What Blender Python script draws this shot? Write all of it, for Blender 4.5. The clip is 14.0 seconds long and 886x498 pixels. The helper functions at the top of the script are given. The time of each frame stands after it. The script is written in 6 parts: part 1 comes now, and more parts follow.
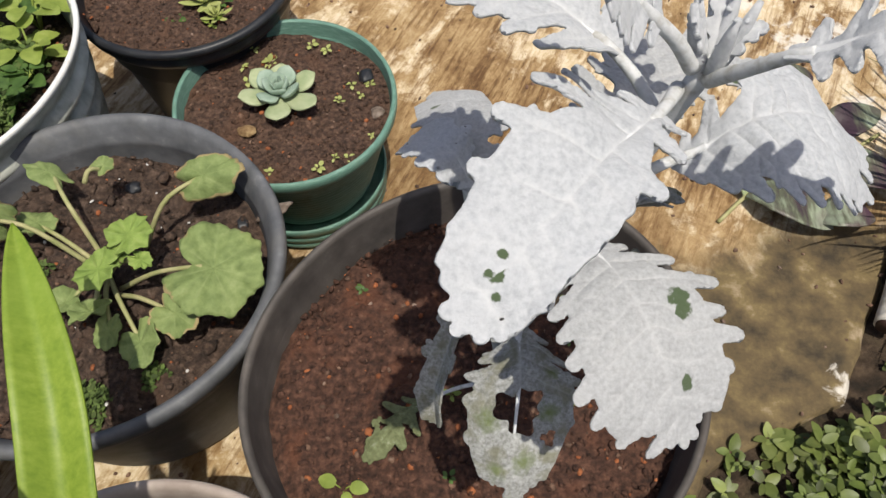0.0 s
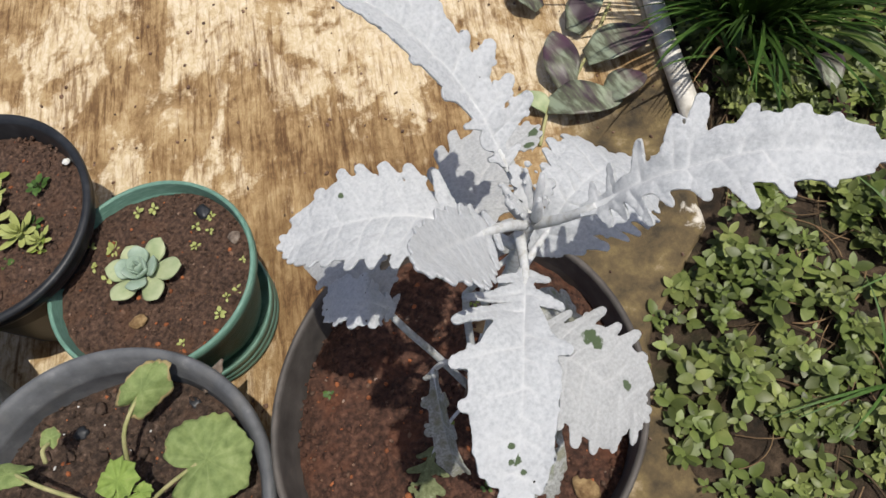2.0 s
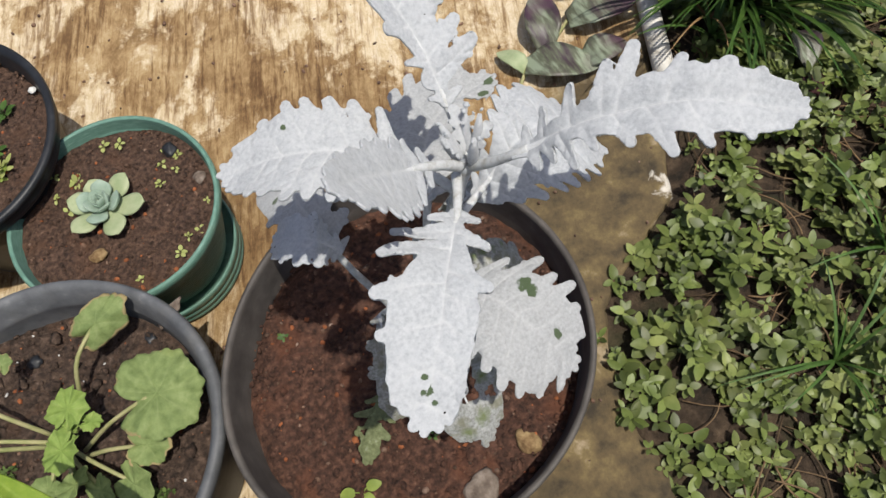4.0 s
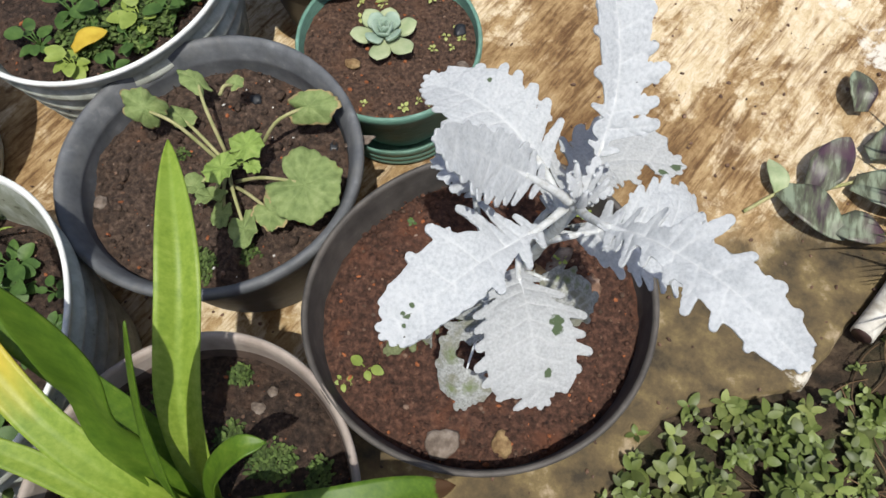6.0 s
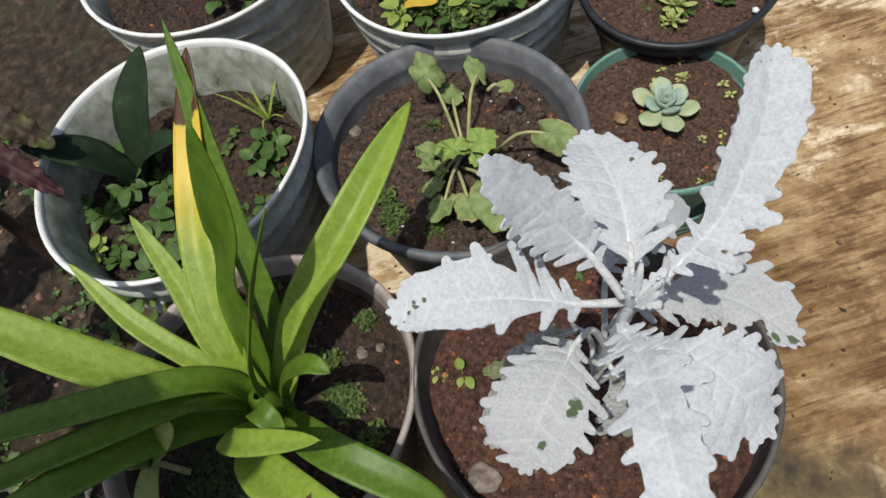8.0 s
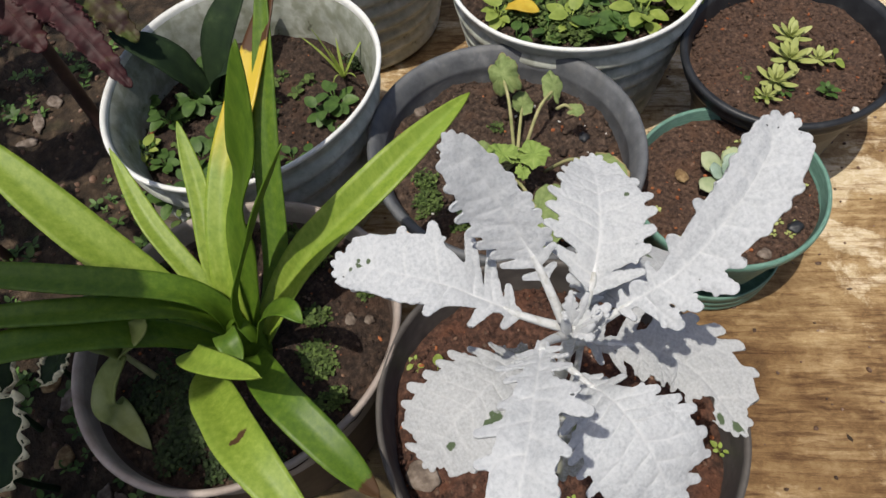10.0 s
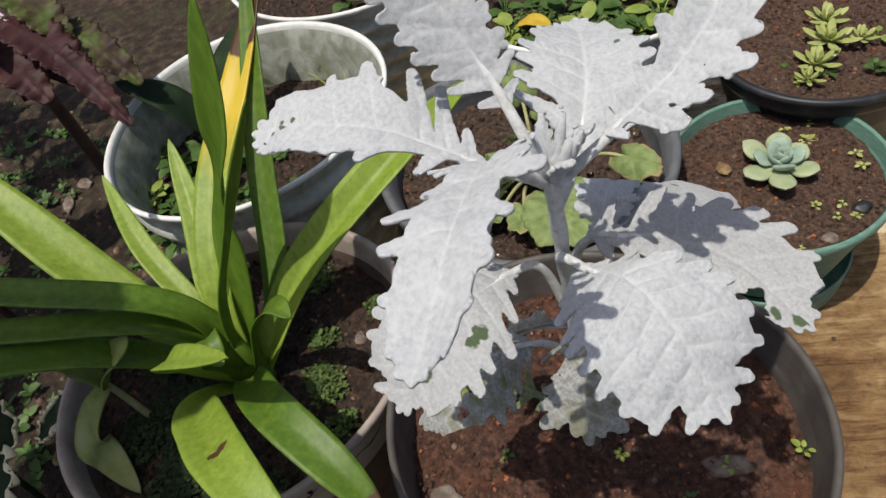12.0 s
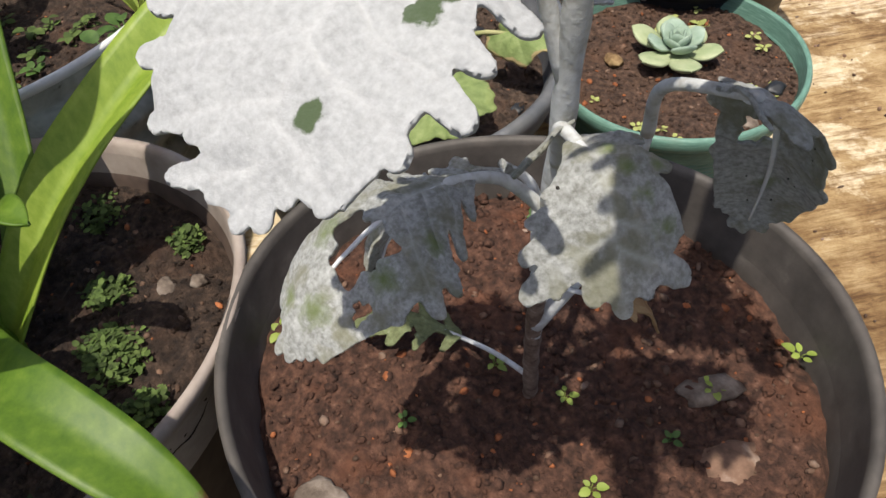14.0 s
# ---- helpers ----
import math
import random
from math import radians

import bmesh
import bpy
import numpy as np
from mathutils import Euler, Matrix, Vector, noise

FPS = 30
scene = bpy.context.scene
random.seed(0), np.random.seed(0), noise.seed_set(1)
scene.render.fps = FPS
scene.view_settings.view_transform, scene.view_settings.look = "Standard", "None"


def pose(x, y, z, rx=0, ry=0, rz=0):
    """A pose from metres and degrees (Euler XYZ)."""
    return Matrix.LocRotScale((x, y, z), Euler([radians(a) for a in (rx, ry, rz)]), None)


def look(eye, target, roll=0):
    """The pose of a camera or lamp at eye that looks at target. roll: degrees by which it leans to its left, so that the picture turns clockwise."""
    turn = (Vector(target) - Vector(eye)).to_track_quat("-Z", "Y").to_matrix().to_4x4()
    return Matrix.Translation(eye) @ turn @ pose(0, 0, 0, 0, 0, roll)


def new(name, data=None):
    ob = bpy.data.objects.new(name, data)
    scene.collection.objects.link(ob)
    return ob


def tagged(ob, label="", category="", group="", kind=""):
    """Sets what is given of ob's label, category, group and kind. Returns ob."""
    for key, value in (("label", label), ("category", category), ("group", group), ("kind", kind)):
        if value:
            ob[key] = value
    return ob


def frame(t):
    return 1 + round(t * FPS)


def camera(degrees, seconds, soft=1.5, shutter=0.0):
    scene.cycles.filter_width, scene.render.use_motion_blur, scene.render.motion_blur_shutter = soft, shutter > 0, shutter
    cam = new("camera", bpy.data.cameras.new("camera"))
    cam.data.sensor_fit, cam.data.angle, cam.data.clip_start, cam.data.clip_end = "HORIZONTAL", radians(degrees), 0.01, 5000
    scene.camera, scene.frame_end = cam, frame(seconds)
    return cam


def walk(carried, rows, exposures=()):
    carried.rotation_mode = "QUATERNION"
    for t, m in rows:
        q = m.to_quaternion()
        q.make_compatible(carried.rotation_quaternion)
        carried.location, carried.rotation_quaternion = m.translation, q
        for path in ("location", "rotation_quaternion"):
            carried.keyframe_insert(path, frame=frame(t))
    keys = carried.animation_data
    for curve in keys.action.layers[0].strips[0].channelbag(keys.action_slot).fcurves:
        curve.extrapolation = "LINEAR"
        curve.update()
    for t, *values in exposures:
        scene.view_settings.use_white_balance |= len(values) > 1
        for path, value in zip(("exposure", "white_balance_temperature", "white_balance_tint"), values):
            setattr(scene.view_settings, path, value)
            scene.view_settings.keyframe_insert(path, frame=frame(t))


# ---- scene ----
cam = camera(61.9, 14.0)
PATH = [
    (0, (0.1434, 0.1526, 0.5853), (0.0709, 1.1961, -1.1194), -2.88),
    (0.5, (0.1460, 0.1773, 0.6405), (0.2535, 1.1736, -1.0903), -5.06),
    (1, (0.1351, 0.1859, 0.6563), (0.3388, 1.1079, -1.1068), -7.97),
    (1.5, (0.1398, 0.1858, 0.6779), (0.3692, 1.0810, -1.0958), -16.16),
    (2, (0.1402, 0.1860, 0.6844), (0.3652, 1.0229, -1.1181), -19.67),
    (2.5, (0.1434, 0.1721, 0.6815), (0.3805, 0.9637, -1.1398), -17.95),
    (2.7, (0.1405, 0.1710, 0.6773), (0.3830, 0.9497, -1.1489), -17.39),
    (4.8, (0.1561, 0.1650, 0.6918), (0.2968, 0.9014, -1.1623), -10.21),
    (5, (0.1573, 0.1626, 0.6978), (0.2361, 0.9053, -1.1575), -10.03),
    (5.5, (0.1727, 0.1528, 0.7227), (0.0921, 0.9150, -1.1246), -7.22),
    (6, (0.1954, 0.1496, 0.7228), (-0.1031, 0.8546, -1.1248), -8.36),
    (6.5, (0.2166, 0.1576, 0.7245), (-0.2907, 0.8039, -1.0989), -12.63),
    (7, (0.2374, 0.1631, 0.7224), (-0.4122, 0.7505, -1.0757), -13.90),
    (7.2, (0.2436, 0.1638, 0.7252), (-0.4929, 0.7077, -1.0530), -16.39),
    (9.3, (0.3079, 0.2132, 0.7251), (-0.7014, 0.4901, -0.9792), -12.55),
    (9.5, (0.3057, 0.2130, 0.7205), (-0.6976, 0.4642, -0.9913), -12.29),
    (10, (0.3032, 0.2133, 0.7111), (-0.7304, 0.4761, -0.9809), -8.16),
    (10.5, (0.3052, 0.2084, 0.7010), (-0.7821, 0.3542, -0.9714), -11.72),
    (11, (0.3155, 0.2202, 0.6868), (-0.8217, 0.3292, -0.9548), -13.16),
    (11.5, (0.3339, 0.2299, 0.6578), (-0.8629, 0.3665, -0.9387), -15.61),
    (12, (0.3450, 0.2237, 0.6066), (-0.9741, 0.4446, -0.8804), -16.36),
    (12.5, (0.3427, 0.2238, 0.5636), (-0.9739, 0.4395, -0.9264), -17.13),
    (13, (0.3076, 0.2230, 0.5138), (-1.0210, 0.6844, -0.9082), -11.77),
    (13.5, (0.2838, 0.2217, 0.4769), (-0.9446, 0.8431, -0.9739), -7.93),
    (14, (0.2783, 0.2045, 0.4506), (-0.8477, 0.8578, -1.0677), -5.49),
]
walk(cam, [(t, look(eye, target, roll)) for t, eye, target, roll in PATH],
     exposures=((0.0, -0.13, 6500, 10), (0.5, -0.13, 6450, 10), (1.5, -0.22, 6350, 10), (2.7, -0.22, 6350, 10), (4.8, -0.18, 6300, 9), (6.0, -0.06, 6150, 8), (7.2, -0.22, 6100, 7),
                (9.3, -0.25, 6450, 10), (12.0, -0.25, 6450, 10), (13.0, -0.13, 6500, 11), (13.5, -0.15, 6500, 11), (14.0, 0.15, 6500, 10)))
# ---------------------------------------------------------------- light
SUN_AZ, SUN_EL = radians(-60), radians(73)
to_sun = Vector((math.cos(SUN_AZ) * math.cos(SUN_EL), math.sin(SUN_AZ) * math.cos(SUN_EL), math.sin(SUN_EL)))
sun = new("sun", bpy.data.lights.new("sun", "SUN"))
sun.data.energy, sun.data.angle, sun.data.color = 4.45, radians(0.6), (1.0, 0.94, 0.83)
sun.rotation_euler = to_sun.to_track_quat("Z", "Y").to_euler()
sky_world = bpy.data.worlds.new("sky")
scene.world = sky_world
sky_world.use_nodes = True
sky_nodes = sky_world.node_tree.nodes
sky = sky_nodes.new("ShaderNodeTexSky")
sky.sky_type, sky.sun_disc, sky.sun_elevation, sky.sun_rotation = "NISHITA", False, SUN_EL, math.pi / 2 - SUN_AZ
sky.dust_density, sky.air_density = 3.5, 0.8
sky_nodes["Background"].inputs["Strength"].default_value = 0.115
sky_world.node_tree.links.new(sky.outputs[0], sky_nodes["Background"].inputs["Color"])


# ---------------------------------------------------------------- materials
def ramp(nt, fac, stops):
    node = nt.nodes.new("ShaderNodeValToRGB")
    el = node.color_ramp.elements
    while len(el) < len(stops):
        el.new(0.5)
    for e, (at, col) in zip(el, stops):
        e.position, e.color = at, (*col, 1)
    nt.links.new(fac, node.inputs[0])
    return node.outputs[0]


def noise_tex(nt, vec, scale, detail=6, rough=0.6, distort=0.0):
    n = nt.nodes.new("ShaderNodeTexNoise")
    n.inputs["Scale"].default_value, n.inputs["Detail"].default_value = scale, detail
    n.inputs["Roughness"].default_value, n.inputs["Distortion"].default_value = rough, distort
    nt.links.new(vec, n.inputs["Vector"])
    return n.outputs["Fac"]


def mix(nt, fac, a, b, how="MIX"):
    m = nt.nodes.new("ShaderNodeMix")
    m.data_type, m.blend_type = "RGBA", how
    for sock, v in ((m.inputs[0], fac), (m.inputs[6], a), (m.inputs[7], b)):
        if isinstance(v, (int, float)):
            sock.default_value = v
        elif isinstance(v, tuple):
            sock.default_value = (*v, 1)
        else:
            nt.links.new(v, sock)
    return m.outputs[2]


def surface(name, stops, scale, big=None, big_scale=8.0, rough=0.8, bump=0.3, bump_scale=None, stretch=None, turn=0.0,
            through_light=0.0, wear=None, metal=0.0, sheen=0.0, dist=0.002, spec=0.4, island=0.0, ribs=None, rib_mix=0.48, wear_edge=0.28):
    """A procedural surface: fine grain by a ramp, a coarse second colour, relief, and a worn colour by the mesh's wear."""
    m = bpy.data.materials.new(name)
    m.use_nodes = True
    nt = m.node_tree
    bsdf = nt.nodes["Principled BSDF"]
    co = nt.nodes.new("ShaderNodeTexCoord").outputs["Object"]
    if stretch:
        mp = nt.nodes.new("ShaderNodeMapping")
        mp.vector_type = "TEXTURE"
        mp.inputs["Rotation"].default_value = (0, 0, turn)
        mp.inputs["Scale"].default_value = stretch
        nt.links.new(co, mp.inputs["Vector"])
        grain_co = mp.outputs[0]
    else:
        grain_co = co
    grain = noise_tex(nt, grain_co, scale)
    col = ramp(nt, grain, stops)
    if big:
        patch = noise_tex(nt, co, big_scale, 5, 0.55, 0.4)
        for lo, hi, c, amount in big:
            mask = ramp(nt, patch, [(lo, (0, 0, 0)), (hi, (amount, amount, amount))])
            col = mix(nt, mask, col, c)
    if island:
        geo = nt.nodes.new("ShaderNodeNewGeometry")
        vary = ramp(nt, geo.outputs["Random Per Island"], [(0, (1 - island,) * 3), (1, (1 + island * 0.3,) * 3)])
        col = mix(nt, 1.0, col, vary, "MULTIPLY")
    if ribs:
        at = nt.nodes.new("ShaderNodeAttribute")
        at.attribute_name = "vein"
        col = mix(nt, ramp(nt, at.outputs["Fac"], [(0.08, (0, 0, 0)), (0.9, (rib_mix, rib_mix, rib_mix))]), col, ribs)
    if wear:
        at = nt.nodes.new("ShaderNodeAttribute")
        at.attribute_name = "wear"
        w = nt.nodes.new("ShaderNodeMath")
        w.operation, w.use_clamp = "MULTIPLY_ADD", True
        nt.links.new(noise_tex(nt, co, 420, 6, 0.7), w.inputs[0])
        w.inputs[1].default_value = -1.0
        nt.links.new(at.outputs["Fac"], w.inputs[2])
        sharp = ramp(nt, w.outputs[0], [(0.02, (0, 0, 0)), (wear_edge, (1, 1, 1))])
        col = mix(nt, sharp, col, wear)
    nt.links.new(col, bsdf.inputs["Base Color"])
    bsdf.inputs["Roughness"].default_value = rough
    bsdf.inputs["Metallic"].default_value = metal
    bsdf.inputs["Specular IOR Level"].default_value = spec
    if sheen:
        bsdf.inputs["Sheen Weight"].default_value = sheen
        bsdf.inputs["Sheen Roughness"].default_value = 0.6
    if bump:
        b = nt.nodes.new("ShaderNodeBump")
        b.inputs["Strength"].default_value, b.inputs["Distance"].default_value = bump, dist
        nt.links.new(noise_tex(nt, grain_co, bump_scale or scale, 5, 0.65), b.inputs["Height"])
        nt.links.new(b.outputs[0], bsdf.inputs["Normal"])
    if through_light:
        tr = nt.nodes.new("ShaderNodeBsdfTranslucent")
        nt.links.new(col, tr.inputs["Color"])
        ms = nt.nodes.new("ShaderNodeMixShader")
        ms.inputs[0].default_value = through_light
        nt.links.new(bsdf.outputs[0], ms.inputs[1])
        nt.links.new(tr.outputs[0], ms.inputs[2])
        nt.links.new(ms.outputs[0], nt.nodes["Material Output"].inputs["Surface"])
    return m


def concrete():
    """Weathered concrete: streaks along one way, pale and ochre blotches, dark pits, and algae by the mesh's wear."""
    m = bpy.data.materials.new("weathered_concrete")
    m.use_nodes = True
    nt = m.node_tree
    bsdf = nt.nodes["Principled BSDF"]
    co = nt.nodes.new("ShaderNodeTexCoord").outputs["Object"]
    mp = nt.nodes.new("ShaderNodeMapping")
    mp.vector_type = "TEXTURE"
    mp.inputs["Rotation"].default_value, mp.inputs["Scale"].default_value = (0, 0, radians(66.5)), (9, 1, 1)
    nt.links.new(co, mp.inputs["Vector"])
    def add(a, k, b):
        n = nt.nodes.new("ShaderNodeMath")
        n.operation = "MULTIPLY_ADD"
        nt.links.new(a, n.inputs[0])
        n.inputs[1].default_value = k
        if isinstance(b, (int, float)):
            n.inputs[2].default_value = b
        else:
            nt.links.new(b, n.inputs[2])
        return n.outputs[0]

    wide = nt.nodes.new("ShaderNodeMapping")
    wide.vector_type = "TEXTURE"
    wide.inputs["Rotation"].default_value, wide.inputs["Scale"].default_value = (0, 0, radians(66.5)), (1.6, 1, 1)
    nt.links.new(co, wide.inputs["Vector"])
    blotch = noise_tex(nt, co, 14, 8, 0.66, 0.6)
    streak = noise_tex(nt, mp.outputs[0], 150, 7, 0.72, 0.35)
    flakes = noise_tex(nt, wide.outputs[0], 95, 8, 0.80, 0.6)
    grime = nt.nodes.new("ShaderNodeAttribute")
    grime.attribute_name = "grime"
    # Where the pale skin still holds, and where it has worn to ochre.
    skin = add(add(noise_tex(nt, co, 46, 8, 0.75, 0.3), 1.0, -0.5), 0.40, add(grime.outputs["Fac"], -0.16, noise_tex(nt, wide.outputs[0], 11, 7, 0.62, 0.9)))
    worn = ramp(nt, add(flakes, 0.45, add(blotch, 0.55, 0.0)), [(0.34, (0.115, 0.066, 0.024)), (0.45, (0.25, 0.155, 0.068)), (0.53, (0.37, 0.255, 0.125)), (0.64, (0.52, 0.40, 0.235))])
    pale_skin = ramp(nt, flakes, [(0.30, (0.39, 0.285, 0.155)), (0.45, (0.55, 0.435, 0.27)), (0.56, (0.64, 0.54, 0.385)), (0.70, (0.71, 0.635, 0.50))])
    col = mix(nt, ramp(nt, skin, [(0.455, (0, 0, 0)), (0.525, (1, 1, 1))]), worn, pale_skin)
    lines = ramp(nt, add(add(noise_tex(nt, co, 9, 4, 0.6), 1.0, -0.5), 0.50, streak), [(0.36, (0.36, 0.27, 0.19)), (0.46, (0.80, 0.74, 0.68)), (0.53, (1, 1, 1))])
    col = mix(nt, 0.9, col, lines, "MULTIPLY")
    # Brown weathering in streaks where the pots stand close.
    stain = add(noise_tex(nt, mp.outputs[0], 60, 7, 0.7, 0.3), 1.3, add(grime.outputs["Fac"], 0.50, -0.46))
    col = mix(nt, ramp(nt, stain, [(0.42, (0, 0, 0)), (0.72, (0.9, 0.9, 0.9))]), col, mix(nt, 1.0, col, (0.50, 0.42, 0.33), "MULTIPLY"))
    pits = noise_tex(nt, co, 55, 6, 0.7)
    col = mix(nt, ramp(nt, pits, [(0.63, (0, 0, 0)), (0.76, (0.7, 0.7, 0.7))]), col, (0.09, 0.052, 0.022))
    at = nt.nodes.new("ShaderNodeAttribute")
    at.attribute_name = "wear"
    damp = noise_tex(nt, co, 24, 7, 0.65)
    dcol = ramp(nt, damp, [(0.34, (0.035, 0.027, 0.016)), (0.50, (0.105, 0.075, 0.036)), (0.60, (0.17, 0.125, 0.055)), (0.72, (0.38, 0.30, 0.20))])
    mask = nt.nodes.new("ShaderNodeMath")
    mask.operation, mask.use_clamp = "MULTIPLY_ADD", True
    nt.links.new(blotch, mask.inputs[0])
    mask.inputs[1].default_value = -1.5
    nt.links.new(at.outputs["Fac"], mask.inputs[2])
    col = mix(nt, ramp(nt, mask.outputs[0], [(0.0, (0, 0, 0)), (0.45, (1, 1, 1))]), col, dcol)
    at2 = nt.nodes.new("ShaderNodeAttribute")
    at2.attribute_name = "pale"
    lime = nt.nodes.new("ShaderNodeMath")
    lime.operation, lime.use_clamp = "MULTIPLY_ADD", True
    nt.links.new(noise_tex(nt, co, 34, 8, 0.7, 0.3), lime.inputs[0])
    lime.inputs[1].default_value = -1.7
    nt.links.new(at2.outputs["Fac"], lime.inputs[2])
    col = mix(nt, ramp(nt, lime.outputs[0], [(0.0, (0, 0, 0)), (0.16, (0.9, 0.9, 0.9))]), col, (0.66, 0.62, 0.55))
    nt.links.new(col, bsdf.inputs["Base Color"])
    bsdf.inputs["Roughness"].default_value = 0.9
    b = nt.nodes.new("ShaderNodeBump")
    b.inputs["Strength"].default_value, b.inputs["Distance"].default_value = 0.7, 0.003
    nt.links.new(mix(nt, 0.5, pits, streak), b.inputs["Height"])
    nt.links.new(b.outputs[0], bsdf.inputs["Normal"])
    return m


CONCRETE = concrete()
SOIL = surface("potting_soil", [(0.30, (0.020, 0.010, 0.007)), (0.5, (0.066, 0.031, 0.020)), (0.66, (0.125, 0.060, 0.039)), (0.80, (0.24, 0.15, 0.11))], 220,
               [(0.54, 0.70, (0.14, 0.052, 0.026), 0.6)], 28, 0.92, 0.9, 260, dist=0.003)
SOIL_DARK = surface("dark_humus", [(0.30, (0.010, 0.006, 0.005)), (0.5, (0.036, 0.022, 0.015)), (0.66, (0.080, 0.050, 0.035)), (0.80, (0.19, 0.135, 0.10))], 200,
                    [(0.54, 0.70, (0.085, 0.042, 0.024), 0.6)], 34, 0.92, 1.0, 380, dist=0.003)
SOIL_GRAY = surface("crumbly_brown_soil", [(0.30, (0.017, 0.011, 0.008)), (0.5, (0.060, 0.038, 0.027)), (0.66, (0.120, 0.080, 0.058)), (0.80, (0.26, 0.19, 0.15))], 200,
                    [(0.54, 0.70, (0.10, 0.052, 0.03), 0.6)], 34, 0.92, 1.0, 380, dist=0.003)
SOIL_TAN = surface("dry_brown_soil", [(0.30, (0.022, 0.013, 0.009)), (0.5, (0.076, 0.043, 0.029)), (0.66, (0.14, 0.083, 0.057)), (0.80, (0.26, 0.18, 0.13))], 260,
                   [(0.54, 0.70, (0.12, 0.06, 0.034), 0.6)], 34, 0.92, 1.0, 420, dist=0.003)
DIRT = surface("garden_dirt", [(0.30, (0.009, 0.007, 0.004)), (0.5, (0.034, 0.022, 0.013)), (0.7, (0.085, 0.058, 0.036)), (0.85, (0.18, 0.14, 0.10))], 60,
               [(0.55, 0.7, (0.05, 0.055, 0.02), 0.6)], 9, 0.95, 0.9, 120, dist=0.006)
PEBBLE = surface("pebbles", [(0.3, (0.07, 0.04, 0.026)), (0.55, (0.18, 0.105, 0.07)), (0.75, (0.34, 0.26, 0.21))], 90, rough=0.85, bump=0.4, island=0.6)
GRIT = surface("rust_grit", [(0.3, (0.20, 0.055, 0.02)), (0.7, (0.45, 0.16, 0.06))], 120, rough=0.85, bump=0.4, island=0.5)
STONE_PALE = surface("pale_stone", [(0.3, (0.07, 0.05, 0.038)), (0.5, (0.16, 0.125, 0.10)), (0.72, (0.30, 0.25, 0.21))], 110, rough=0.9, bump=0.7)
STONE_OCHRE = surface("ochre_stone", [(0.3, (0.11, 0.06, 0.028)), (0.5, (0.22, 0.14, 0.065)), (0.7, (0.36, 0.26, 0.13))], 160, rough=0.9, bump=0.7)
FELT = surface("silver_felt_leaf", [(0.32, (0.44, 0.46, 0.49)), (0.48, (0.53, 0.55, 0.575)), (0.64, (0.60, 0.615, 0.64))], 700,
               [(0.5, 0.72, (0.62, 0.635, 0.66), 0.6)], 60, 0.95, 0.5, 900, through_light=0.2, wear=(0.085, 0.12, 0.06), sheen=0.3, dist=0.0007, spec=0.15, ribs=(0.72, 0.73, 0.74), rib_mix=0.55)
FELT_GRAY = surface("gray_felt_leaf", [(0.32, (0.38, 0.385, 0.395)), (0.5, (0.46, 0.47, 0.48)), (0.66, (0.53, 0.54, 0.55))], 750,
                    [(0.45, 0.75, (0.54, 0.55, 0.56), 0.35)], 60, 0.95, 0.5, 900, through_light=0.2, wear=(0.085, 0.12, 0.06), sheen=0.3, dist=0.0007, spec=0.15, ribs=(0.68, 0.685, 0.69), rib_mix=0.42)
FELT_OLD = surface("thinned_felt_leaf", [(0.32, (0.22, 0.22, 0.20)), (0.5, (0.35, 0.355, 0.34)), (0.68, (0.49, 0.495, 0.49))], 700,
                   [(0.47, 0.62, (0.20, 0.195, 0.12), 0.75)], 75, 0.95, 0.5, 500, through_light=0.15, wear=(0.16, 0.20, 0.07), sheen=0.2, dist=0.001, spec=0.15, ribs=(0.60, 0.61, 0.60), wear_edge=1.3)
FELT_GREEN = surface("bare_green_leaf", [(0.3, (0.10, 0.11, 0.045)), (0.6, (0.20, 0.23, 0.11)), (0.8, (0.36, 0.38, 0.27))], 300,
                     [(0.55, 0.7, (0.22, 0.14, 0.06), 0.5)], 50, 0.8, 0.4, 400, through_light=0.2, dist=0.001)
WOODY = surface("felted_stem", [(0.30, (0.40, 0.39, 0.36)), (0.5, (0.55, 0.56, 0.56)), (0.7, (0.64, 0.65, 0.66))], 260, rough=0.95, bump=0.5, dist=0.001, spec=0.1)
RIB = surface("white_leaf_rib", [(0.3, (0.60, 0.61, 0.62)), (0.7, (0.72, 0.73, 0.74))], 300, rough=0.95, bump=0.2, dist=0.0005, spec=0.1)
BARK = surface("bare_brown_stem", [(0.35, (0.10, 0.06, 0.04)), (0.6, (0.24, 0.17, 0.13)), (0.8, (0.40, 0.35, 0.31))], 200, rough=0.95, bump=0.6, dist=0.001)
SPECK = surface("black_specks", [(0.3, (0.010, 0.009, 0.008)), (0.7, (0.03, 0.025, 0.02))], 300, rough=0.7, bump=0.2)
STRAP = surface("strap_leaf_green", [(0.3, (0.075, 0.155, 0.012)), (0.55, (0.12, 0.215, 0.018)), (0.8, (0.19, 0.29, 0.034))], 40, [(0.5, 0.75, (0.20, 0.29, 0.035), 0.6)], 9,
                0.48, 0.12, 300, (0.2, 0.2, 3), through_light=0.34, wear=(0.10, 0.05, 0.02), dist=0.0006, spec=0.5)
STRAP_PALE = surface("pale_strap_leaf", [(0.3, (0.20, 0.31, 0.03)), (0.55, (0.29, 0.40, 0.05)), (0.8, (0.39, 0.49, 0.09))], 40, [(0.5, 0.75, (0.28, 0.41, 0.06), 0.6)], 9,
                     0.48, 0.12, 300, (0.2, 0.2, 3), through_light=0.34, wear=(0.10, 0.05, 0.02), dist=0.0006, spec=0.5)
